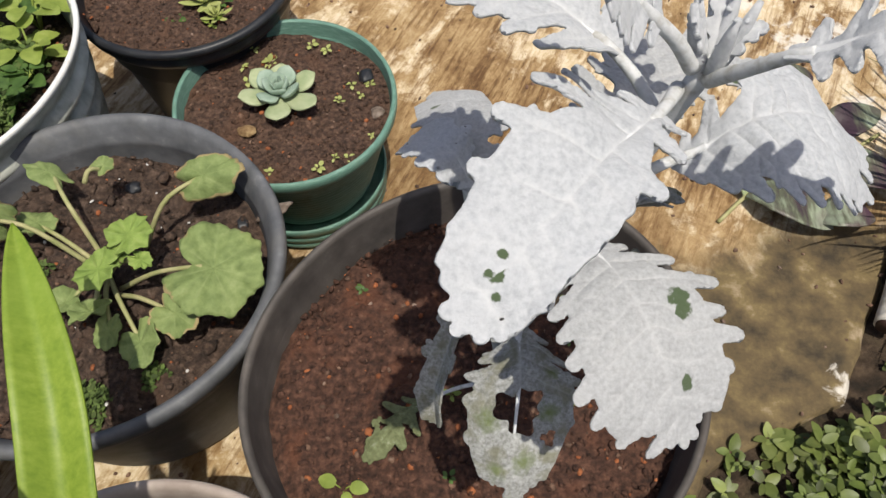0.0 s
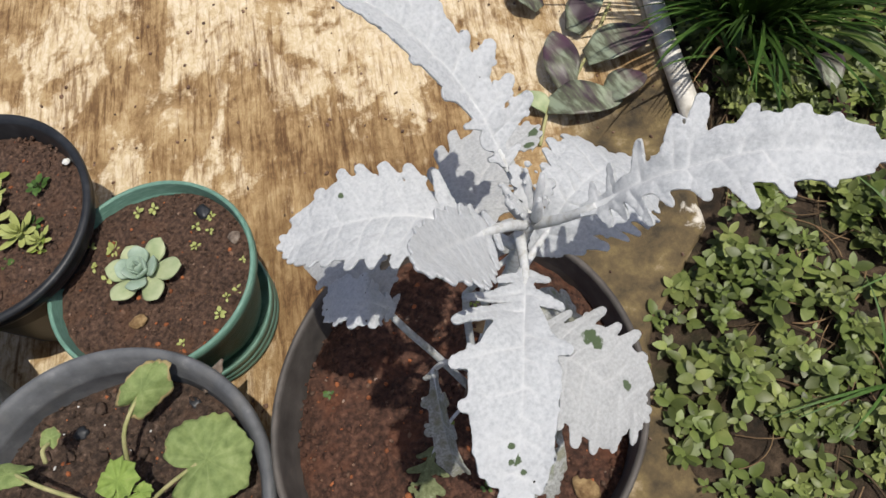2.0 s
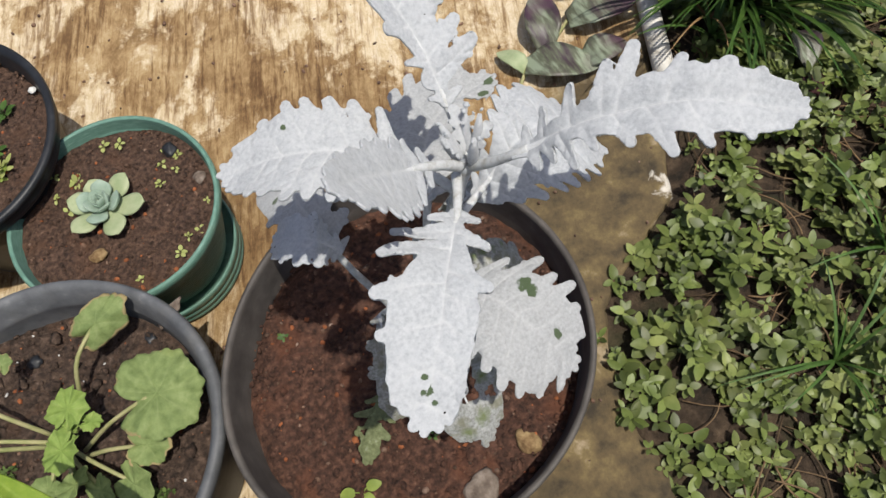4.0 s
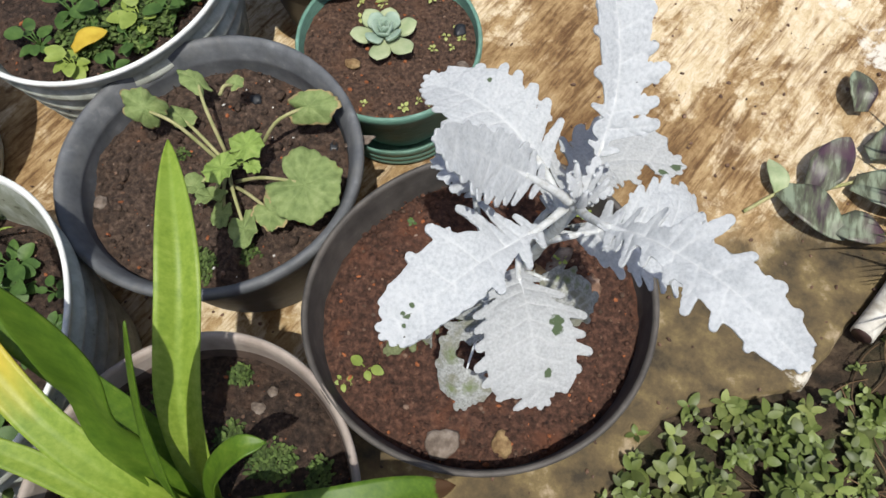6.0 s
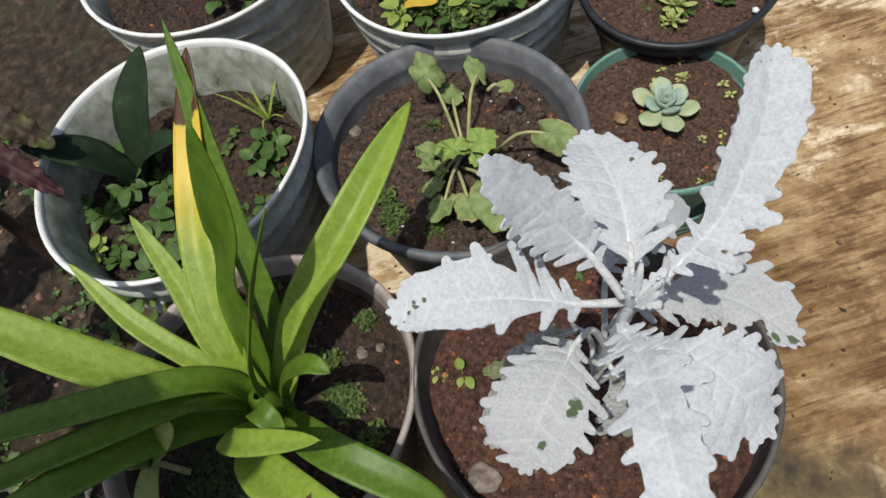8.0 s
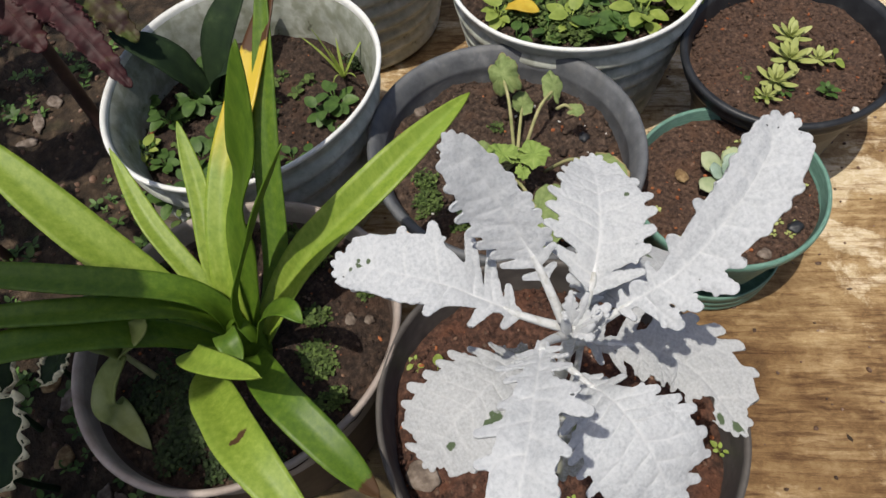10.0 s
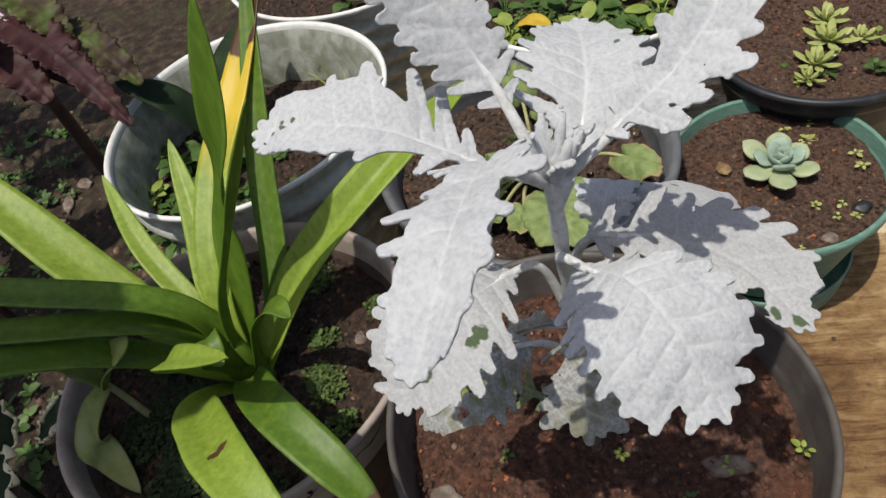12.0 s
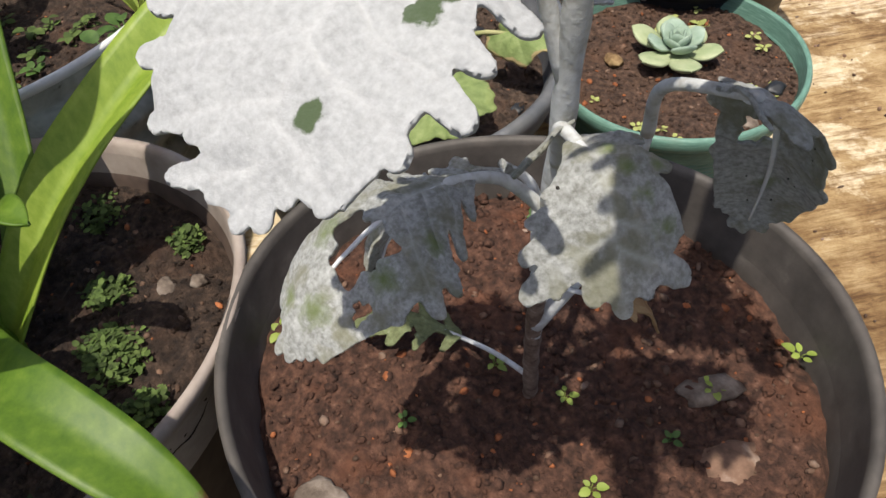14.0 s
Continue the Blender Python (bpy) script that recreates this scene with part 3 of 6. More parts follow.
# ---------------------------------------------------------------- pots
def make_pot(c, profile, rim, soil_r, soil_z, body_mat, rim_mat, label, name="plant_pot", inner=None, inner_mat=None, base_z=0.0, wobble=0.006, seed=0, amp=0.006,
             rings=60, grit=120, foot=None, crater=0.004, earth=None, shape=(0, 0, 0, 0), stretch=(1.0, 1.0)):
    """A pot of lathed parts; shape says how its round is pulled oval, stretch how far its radius and its height differ from the profile's."""
    earth = earth or SOIL
    soil_r *= stretch[0]
    pot = thing(name, (c[0], c[1], base_z), label, "plant pot", "pots on the slab")
    part("body", *lathe(profile, c, 112, wobble, seed, shape, stretch), body_mat, pot)
    part("rim", *lathe(rim, c, 112, wobble, seed, shape, stretch), rim_mat, pot)
    if inner:
        part("inner_wall", *lathe(inner, c, 112, wobble, seed, shape, stretch), inner_mat or body_mat, pot)
    if foot:
        part("saucer", *lathe(foot, c, 96, wobble, seed), body_mat, pot)
    part("soil", *soil_disc(c, soil_r, soil_z, rings, rings * 3, amp, seed * 1.7, crater, shape), earth, pot, "dark brown crumbly potting soil")
    rng = random.Random(seed + 11)
    for nm, mat_, count, s0, s1 in (("gravel", PEBBLE, grit, 0.0007, 0.0026), ("grit", GRIT, grit // 2, 0.0006, 0.0030), ("soil_crumb", earth, grit * 8, 0.0005, 0.0032)):
        spots = []
        for _ in range(count):
            a, rr = rng.random() * 6.283, soil_r * 0.97 * math.sqrt(rng.random())
            x, y = c[0] + rr * math.cos(a), c[1] + rr * math.sin(a)
            h = amp * noise.noise((x * 22, y * 22, seed * 1.7)) + 0.55 * amp * noise.noise((x * 75, y * 75, seed * 1.7 + 3))
            spots.append((x, y, soil_z + h + 0.0008, s0 + (s1 - s0) * rng.random() ** 2.5))
        tagged(part(nm, *lumps(spots, rng), mat_, pot), kind="stuff")
    return pot


# Large dark pot of the dusty miller.
MAIN, GRAYP, GREENP, BLACKP, LILYP = (0.1479, 0.3186), (-0.1167, 0.3949), (-0.0126, 0.5813), (-0.1250, 0.7217), (-0.0102, 0.1149)
WA, WB, RC = (-0.2682, 0.1827), (-0.3012, 0.5608), (-0.5373, 0.3554)
make_pot(MAIN, [(0.0, 0.004), (0.098, 0.004), (0.100, 0.012), (0.122, 0.165), (0.1265, 0.188), (0.1285, 0.192)],
         [(0.1285, 0.192), (0.1302, 0.1945), (0.1298, 0.1972), (0.1275, 0.198), (0.1255, 0.1962), (0.1252, 0.193)], 0.1215, 0.157, PLASTIC_DARK, PLASTIC_DARK,
         "large dusty dark plastic pot of reddish soil", inner=[(0.1252, 0.193), (0.124, 0.18), (0.120, 0.145), (0.116, 0.12)], seed=1, rings=86, grit=330, amp=0.0065, wobble=0.004,
         shape=(0.0134, 0.0306, -0.0083, -0.0091), stretch=(1.0115, 0.971))
# Gray tub with a broad rolled band.
make_pot(GRAYP, [(0.0, 0.004), (0.092, 0.004), (0.094, 0.01), (0.112, 0.12), (0.116, 0.135), (0.124, 0.139), (0.1285, 0.150)],
         [(0.1285, 0.150), (0.1318, 0.158), (0.1326, 0.164), (0.131, 0.1685), (0.1275, 0.169), (0.1235, 0.165), (0.1205, 0.158)], 0.1145, 0.137, PLASTIC_GRAY, PLASTIC_GRAY,
         "wide scuffed gray rubber pot with a broad rolled rim", inner=[(0.1205, 0.158), (0.118, 0.152), (0.1168, 0.149), (0.1172, 0.147), (0.114, 0.13), (0.110, 0.11)], seed=2, rings=62, grit=220, amp=0.008, earth=SOIL_GRAY,
         shape=(0.021, 0.014, 0.005, -0.0083), stretch=(1.0106, 1.0))
# Green pot standing in a ribbed green saucer.
rib = [(0.0, 0.026), (0.062, 0.026), (0.064, 0.03)]
for k in range(15):
    z = 0.034 + k * 0.0055
    r = 0.065 + (z - 0.034) * 0.29
    rib += [(r + 0.0012, z), (r + 0.0012, z + 0.003), (r - 0.0004, z + 0.0042)]
make_pot(GREENP, rib + [(0.0905, 0.1165), (0.0935, 0.118)],
         [(0.0935, 0.118), (0.0952, 0.121), (0.0956, 0.127), (0.0945, 0.130), (0.0925, 0.1305), (0.0912, 0.129)], 0.0885, 0.1160, PLASTIC_GREEN, PLASTIC_GREEN,
         "small ribbed green plastic pot nearly full of soil", inner=[(0.0912, 0.129), (0.090, 0.122), (0.086, 0.10)], seed=3, rings=48, grit=130, earth=SOIL_TAN, amp=0.004, crater=0.001, shape=(0.0007, -0.0174, -0.0061, -0.0016), stretch=(0.992, 0.987),
         foot=[(0.0, 0.002), (0.072, 0.002), (0.0745, 0.006), (0.075, 0.012), (0.0735, 0.0135), (0.0757, 0.0155), (0.076, 0.022), (0.0745, 0.0238), (0.0765, 0.026), (0.077, 0.033), (0.0762, 0.036), (0.0745, 0.035), (0.073, 0.025), (0.0, 0.0245)])
# Black pot with a doubled rim.
make_pot(BLACKP, [(0.0, 0.004), (0.074, 0.004), (0.076, 0.01), (0.090, 0.10), (0.0985, 0.125), (0.1055, 0.130), (0.1075, 0.134)],
         [(0.1075, 0.134), (0.1085, 0.139), (0.107, 0.1425), (0.1095, 0.1445), (0.1122, 0.1475), (0.1122, 0.1515), (0.1095, 0.1532), (0.1055, 0.1515), (0.1035, 0.148)], 0.0985, 0.131, PLASTIC_BLACK, PLASTIC_BLACK,
         "black plastic pot with a doubled rim", inner=[(0.1035, 0.148), (0.101, 0.14), (0.097, 0.12), (0.094, 0.10)], seed=4, rings=50, grit=150, earth=SOIL_TAN, shape=(-0.0365, -0.0323, -0.0018, -0.0004), stretch=(1.01, 0.994))
# Beige pot of the strap-leaved lily.
make_pot(LILYP, [(0.0, 0.004), (0.088, 0.004), (0.090, 0.01), (0.112, 0.165), (0.1165, 0.170)],
         [(0.1165, 0.170), (0.1205, 0.178), (0.1222, 0.1835), (0.1214, 0.1868), (0.1185, 0.1872), (0.1165, 0.184), (0.1155, 0.18)], 0.1125, 0.164, PLASTIC_BROWN, PLASTIC_BEIGE,
         "brown plastic pot with a faded beige rim", inner=[(0.1155, 0.18), (0.1145, 0.173), (0.111, 0.15), (0.108, 0.13)], inner_mat=PLASTIC_BEIGE, seed=5, rings=62, grit=240, earth=SOIL_DARK, shape=(-0.0345, -0.0222, -0.0055, -0.0097), stretch=(1.058, 1.026))


def ribbed(r0, r1, z0, z1, n, depth):
    out = [(0.0, z0), (r0 - 0.004, z0)]
    for k in range(n * 6 + 1):
        f = k / (n * 6)
        out.append((r0 + (r1 - r0) * f + depth * math.sin(f * n * 2 * math.pi), z0 + (z1 - z0) * f))
    return out


# Three ribbed white pots.
for c, r, h, sz, seed, shape, lab in ((WA, 0.1367, 0.2105, 0.150, 6, (-0.0087, -0.0342, -0.0119, -0.0098), "large grimy white ribbed plastic pot full of weeds"),
                               (WB, 0.1392, 0.186, 0.155, 7, (-0.0109, 0.0105, -0.0013, 0.0047), "white ribbed plastic pot of leafy weeds"),
                               (RC, 0.148, 0.192, 0.150, 8, (0, 0, 0, 0), "large pale ribbed plastic pot beside the weedy ones")):
    def shell(level):
        return r * (0.74 + 0.225 * (level - 0.004) / (h - 0.018)) - 0.0055

    make_pot(c, ribbed(r * 0.74, r * 0.965, 0.004, h - 0.014, 7, 0.0032) + [(r * 0.975, h - 0.010), (r * 0.985, h - 0.005)],
             [(r * 0.985, h - 0.005), (r, h - 0.003), (r * 1.004, h - 0.0005), (r, h + 0.0015), (r * 0.978, h + 0.0015), (r * 0.966, h - 0.001), (r * 0.962, h - 0.005)], shell(sz) + 0.0015, sz,
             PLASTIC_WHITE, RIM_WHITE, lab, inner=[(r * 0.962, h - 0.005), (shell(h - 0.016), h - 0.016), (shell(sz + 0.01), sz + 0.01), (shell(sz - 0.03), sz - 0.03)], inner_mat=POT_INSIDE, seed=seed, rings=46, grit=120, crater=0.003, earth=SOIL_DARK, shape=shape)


# ---------------------------------------------------------------- dusty miller
def spread(table, u):
    """A smooth value from an even table."""
    x = min(max(u, 0), 1) * (len(table) - 1)
    k = min(int(x), len(table) - 2)
    f = x - k
    f = f * f * (3 - 2 * f)
    return table[k] * (1 - f) + table[k + 1] * f


def lobed_leaf(plant, ctrl, width, left, right, core=(0.4, 0.8, 0.88), roll=0.0, cup=0.0, wave=0.0017, droop=0.0, material=None, worn=(), seed=0, n=170, m=11, petiole=None, bite=(), label="",
               thick=0.0009, point=0.10, skew=0.16, stalk=0.0022, teeth=2.5, tooth=0.15):
    """A felted leaf: blade along a midrib with the given reach of each lobe to its left and right; core says how deep the gaps between them cut."""
    mid = curve_points(ctrl, n)
    fr = blade_frame(mid, roll)
    length = sum((b - a).length for a, b in zip(mid, mid[1:]))
    rng = random.Random(seed)
    sides = (left, right)
    verts, faces, wear = [], [], []

    def half(u, side):
        reach = sides[side]
        lobes = len(reach)
        x = u * lobes
        k = min(int(x), lobes - 1)
        f = x - k
        e = spread((reach[0], *reach, reach[-1] * 0.8), (x + 0.5) / (lobes + 1))
        bump = math.sin(math.pi * f) ** 0.75
        c = spread(core, u)
        e *= c + (1 - c) * bump
        if u > 1 - point:
            e *= math.sqrt(max(0.0, 1 - ((u - 1 + point) / point) ** 2))
        if u < 0.03:
            e *= 0.10 + 0.90 * u / 0.03
        return width * e * (1 - tooth * 0.6 + tooth * abs(math.sin(math.pi * (x * teeth + side * 0.3 + seed * 0.37))) ** 0.8)

    for i in range(n):
        u = i / (n - 1)
        for j in range(-m, m + 1):
            v = j / m
            side = 0 if j < 0 else 1
            hw = half(u, side)
            fwd = skew * abs(v) * hw
            s, nn, t = fr[i]
            x = u * len(sides[side])
            quilt = math.cos(2 * math.pi * (x - 0.12 * abs(v))) * abs(v) * (1 - 0.4 * abs(v))
            p = mid[i] + s * (v * hw) + t * fwd
            h = cup * (v * hw) ** 2 / width - droop * abs(v * hw) - wave * quilt * 0.7 + wave * 1.1 * v * v * math.sin(2 * math.pi * x * 0.5 + 1.3 * side + seed)
            h += 0.0022 * noise.noise(Vector((p.x * 45, p.y * 45, p.z * 45 + seed))) + 0.0007 * noise.noise(Vector((p.x * 190, p.y * 190, p.z * 190 + seed)))
            h += 0.0006 * math.exp(-(v * 9) ** 2)
            h -= 0.0005 * math.exp(-(((x - 0.10 * abs(v)) % 1.0 - 0.5) / 0.07) ** 2) * min(1.0, abs(v) * 6) * (1 - 0.6 * abs(v))
            p = p + nn * h
            verts.append(p)
            w = 0.0
            for (a, b, r) in worn:
                d = math.hypot((u - a) * length, v * hw - b * width) / r
                w = max(w, 1.35 * (1 - d) if d < 1 else 0)
            wear.append(w)
    row = 2 * m + 1
    for i in range(n - 1):
        for j in range(row - 1):
            u, v = i / (n - 1), (j + 0.5) / m - 1
            hw = half(u, 0 if v < 0 else 1)
            if any(math.hypot((u - a) * length, v * hw - b * width) < r for a, b, r in bite):
                continue
            a = i * row + j
            faces.append((a, a + 1, a + row + 1, a + row))
    mat_ = material or FELT
    leaf = part("leaf", verts, faces, mat_, plant, label, wear=wear)
    thicken(leaf, thick)
    rib_pts = [verts[i * row + m] + fr[i][1] * 0.0001 for i in range(0, int(n * 0.86), 4)]
    rib_r = taper(0.0007, 0.00020, len(rib_pts))
    part("midrib", *tube(rib_pts, rib_r, 6), RIB if mat_ in (FELT, FELT_OLD) else mat_, leaf)
    if petiole:
        pp = curve_points([*petiole, ctrl[0], mid[6]], 22)
        part("petiole", *tube(pp, taper(stalk * 1.25, stalk * 0.7, 22), 8), WOODY, leaf, "pale felted leaf stalk")
    spots = []
    for _ in range(20 if mat_ is FELT else 8):
        i, j = rng.randrange(8, n - 10), m + int(round(rng.gauss(0, m * 0.33)))
        if 0 <= j < row:
            p = verts[i * row + j] + fr[i][1] * 0.0002
            spots.append((p.x, p.y, p.z, rng.choice((0.00015, 0.0002, 0.00025, 0.0003, 0.0003, 0.00055))))
    tagged(part("speck", *lumps(spots, rng), SPECK, leaf), kind="stuff")
    return leaf


def felt_leaf(plant, ctrl, left, right, body, tip=6.0, fold=(0.0, 0.0), roll=0.0, cup=0.0, wave=1.0, material=None, worn=(), bite=(), seed=0, petiole=None, label="",
              thick=0.0009, stalk=0.0017, lean=0.45, fine=0.00065, rib=True, specks=30, teeth=1.0):
    """A felted leaf, its sizes in millimetres. left and right list the lobes of each side from base to tip as (place along the midrib, reach[, radius]);
    body gives the half width of the blade between them from base to tip (one row, or one for each side), fold how steeply each side rises from the midrib. worn and bite are
    (place along, millimetres to the right, radius)."""
    mid = curve_points(ctrl, 60)
    fr = blade_frame(mid, roll)
    length = sum((q - p).length for p, q in zip(mid, mid[1:]))
    rng = random.Random(seed)
    mm = 0.001
    re = tip * mm
    shapes, veins = [], []
    for side, lobes in ((-1, left), (1, right)):
        for k, (u, e, *own) in enumerate(lobes):
            near = [abs(u - q[0]) for j, q in enumerate(lobes) if j != k] + [0.3]
            e, u = e * mm * rng.uniform(0.93, 1.04), u + rng.uniform(-0.012, 0.012)
            w = own[0] * mm if own else min(max(0.50 * min(near) * length, 0.0022), 0.0056, e * 0.45)
            rt = max(0.0013, 0.52 * w) * teeth
            cx, cy = u * length, side * (e - rt)
            x0 = cx - lean * (e - rt)
            shapes.append((x0, 0.0, cx, cy, w * 1.25, rt))
            a0 = math.atan2(cy, cx - x0)
            run = math.hypot(cx - x0, cy)
            side_teeth = (0.66,) if w > 0.0036 and rng.random() < 0.7 else ()
            for q in side_teeth:
                for way in (-1, 1):
                    q2 = q + rng.uniform(-0.03, 0.03)
                    ra = w * 1.25 + (rt - w * 1.25) * q2
                    bx, by = x0 + (cx - x0) * q2, cy * q2
                    a = a0 + way * radians(rng.uniform(52, 68))
                    tip_r = max(0.0009, w * 0.30) * teeth * rng.uniform(0.85, 1.15)
                    out = ra * rng.uniform(1.02, 1.2)
                    shapes.append((bx, by, bx + math.cos(a) * out, by + math.sin(a) * out, ra * 0.55, tip_r))
            veins.append((x0, 0.0, cx, cy, 1.0, 0.0008))
            for q in (0.35, 0.6):
                for way in (-1, 1):
                    a = a0 + way * radians(rng.uniform(34, 52))
                    bx, by, ln = x0 + (cx - x0) * q, cy * q, w * rng.uniform(1.1, 1.7)
                    veins.append((bx, by, bx + math.cos(a) * ln, by + math.sin(a) * ln, 0.6, 0.0005))
    shapes.append((length * 0.6, 0.0, length - re, 0.0, re * 1.3, re * 0.8))
    for j in range(5):
        a = radians((j - 2) * 42 + rng.uniform(-8, 8))
        shapes.append((length - re, 0.0, length - re + math.cos(a) * re * 0.86, math.sin(a) * re * 0.86, re * 0.4, re * 0.22 * teeth))
    most = max([e[1] for e in (*left, *right)]) * mm * 1.15 + 0.001
    xs = np.arange(-0.16 * length, length + 0.002, fine)
    ys = np.arange(-most, most + fine, fine)
    X, Y = np.meshgrid(xs, ys, indexing="ij")
    U = np.clip(X / length, 0, 1)
    near_side, far_side = body if isinstance(body[0], tuple) else (body, body)
    half = [np.interp(U, np.linspace(0, 1, len(b)), b) * mm for b in (near_side, far_side)]
    D = np.maximum(np.abs(Y) - np.where(Y < 0, half[0], half[1]), np.maximum(X - length + re, -X))
    for ax, ay, bx, by, ra, rb in shapes:
        dx, dy = bx - ax, by - ay
        t = np.clip(((X - ax) * dx + (Y - ay) * dy) / (dx * dx + dy * dy + 1e-12), 0, 1)
        d = np.hypot(X - ax - dx * t, Y - ay - dy * t) - (ra + (rb - ra) * t)
        h = np.clip(0.5 + 0.5 * (D - d) / 0.0006, 0, 1)
        D = D * (1 - h) + d * h - 0.0006 * h * (1 - h)
    rough = np.array([noise.noise(Vector((x * 330, y * 330, seed * 5.3))) for x in xs for y in ys]).reshape(X.shape)
    D = D + 0.00025 * rough
    for a, b, r in bite:
        ang = np.arctan2(Y - b * mm, X - a * length)
        D = np.maximum(D, r * mm * (1 + 0.22 * np.sin(3 * ang + seed) + 0.14 * np.sin(7 * ang + 2 * seed)) - np.hypot(X - a * length, Y - b * mm))
    D[np.abs(D) < 0.12 * fine] = -0.12 * fine
    drift = np.array([noise.noise(Vector((x * 85, y * 85, seed * 2.9))) for x in xs for y in ys]).reshape(X.shape) * 0.0016
    vein = np.zeros(X.shape)
    puff = np.full(X.shape, 0.02)
    for ax, ay, bx, by, much, wide in veins:
        dx, dy = bx - ax, by - ay
        t = np.clip(((X - ax) * dx + (Y - ay) * dy) / (dx * dx + dy * dy + 1e-12), 0, 1)
        off = np.hypot(X + drift - ax - dx * t, Y + drift - ay - dy * t)
        vein = np.maximum(vein, much * np.exp(-(off / wide) ** 2) * (1 - 0.75 * t))
        puff = np.minimum(puff, off / (0.5 + 0.5 * much))
    puff = np.clip(np.minimum(puff, np.abs(Y) * 0.8) / 0.003, 0, 1) ** 0.7
    vein = np.maximum(vein, np.exp(-(Y / 0.0010) ** 2) * np.clip(1.1 - U * 0.8, 0, 1))

    def place(x, y, d, v, q=0.0):
        s_ = x / length * 59
        i = min(58, max(0, int(s_)))
        f = s_ - i
        g = min(1.0, max(0.0, f))
        s, nn, _ = fr[i]
        s2, n2, _ = fr[i + 1]
        base = mid[i] + (mid[i + 1] - mid[i]) * f
        a = abs(y)
        h = fold[0 if y < 0 else 1] * a * min(1.0, a / 0.004) + cup * y * y / 0.02 + min(1.0, wave) * (q * 0.0006 - 0.0004 * v)
        edge = math.exp(min(0.0, d) / 0.005)
        h += wave * (edge * (0.0030 * noise.noise(Vector((x * 62, y * 62, seed * 3.1))) - 0.0006) + 0.0022 * noise.noise(Vector((x * 34, y * 34, seed * 1.7))) * min(1, a / 0.006))
        h += 0.0004 * noise.noise(Vector((x * 210, y * 210, seed)))
        return base + (s * (1 - g) + s2 * g) * y + (nn * (1 - g) + n2 * g) * h

    verts, faces, wear, veinv, ids = [], [], [], [], {}

    def vertex(key, x, y, d, v, q):
        if key not in ids:
            ids[key] = len(verts)
            verts.append(place(x, y, d, v, q))
            w = 0.0
            for a, b, r in worn:
                r2 = r * mm * (1 + 0.7 * noise.noise(Vector((x * 330, y * 330, seed))) + 0.4 * noise.noise(Vector((x * 900, y * 900, seed))))
                w = max(w, 1.5 * (1 - math.hypot(x - a * length, y - b * mm) / r2))
            wear.append(max(0.0, w))
            veinv.append(v)
        return ids[key]

    nx, ny = X.shape
    inside = D < 0
    cells = inside[:-1, :-1] | inside[1:, :-1] | inside[:-1, 1:] | inside[1:, 1:]
    for i, j in zip(*np.nonzero(cells)):
        ring = ((i, j), (i + 1, j), (i + 1, j + 1), (i, j + 1))
        poly = []
        for p, q in zip(ring, ring[1:] + ring[:1]):
            dp, dq = D[p], D[q]
            if dp < 0:
                poly.append(vertex(p, X[p], Y[p], dp, vein[p], puff[p]))
            if (dp < 0) != (dq < 0):
                f = dp / (dp - dq)
                poly.append(vertex((min(p, q), max(p, q)), X[p] + (X[q] - X[p]) * f, Y[p] + (Y[q] - Y[p]) * f, 0.0, vein[p], puff[p]))
        if len(poly) > 2:
            faces.append(poly)
    mat_ = material or FELT
    leaf = part("leaf", verts, faces, mat_, plant, label, wear=wear)
    leaf.data.attributes.new("vein", "FLOAT", "POINT").data.foreach_set("value", veinv)
    thicken(leaf, thick)
    if rib:
        rib_pts = [place(length * k / 22 * 0.93, 0.0, -0.01, 0.6) - fr[min(58, int(k / 22 * 0.93 * 59))][1] * (0.0003 * k / 22 + 0.0002) for k in range(23)]
        part("midrib", *tube(rib_pts, taper(0.0013, 0.00030, 23), 8), RIB if mat_ in (FELT, FELT_OLD, FELT_GRAY) else mat_, leaf)
    if petiole:
        pp = curve_points([*petiole, ctrl[0], place(length * 0.07, 0.0, -0.01, 0.0)], 22)
        part("petiole", *tube(pp, taper(stalk * 1.25, stalk * 0.7, 22), 10), WOODY, leaf, "pale felted leaf stalk")
    if specks:
        spots = []
        for _ in range(specks):
            x, y = rng.uniform(0.1, 0.95) * length, rng.gauss(0, 0.33) * most
            if abs(y) < most * 0.95 and D[min(nx - 1, int((x - xs[0]) / fine)), min(ny - 1, int((y - ys[0]) / fine))] < -fine:
                p = place(x, y, -0.01, 0.0)
                spots.append((p.x, p.y, p.z + 0.0002, rng.choice((0.0002, 0.00025, 0.0003, 0.0003, 0.0004, 0.0006))))
        if spots:
            tagged(part("speck", *lumps(spots, rng), SPECK, leaf), kind="stuff")
    return leaf


APEX = (0.2005, 0.2845, 0.457)
miller = thing("dusty_miller", (0.156, 0.312, 0.157), "silver-white felted dusty miller with lobed leaves and specks", "plant")
stem_pts = curve_points([(0.152, 0.316, 0.150), (0.157, 0.311, 0.20), (0.166, 0.305, 0.26), (0.178, 0.298, 0.33), (0.189, 0.291, 0.395), APEX], 40)
part("stem", *tube(stem_pts[:15], [r_ * (1 + 0.08 * math.sin(k_ * 2.3)) for k_, r_ in enumerate(taper(0.0034, 0.0032, 15))], 12), BARK, miller, "bare brown lower stem")
part("stem", *tube(stem_pts[14:], [r_ * (1 + 0.10 * math.sin(k_ * 1.9)) for k_, r_ in enumerate(taper(0.0033, 0.0026, 26))], 12), WOODY, miller, "white felted upper stem")
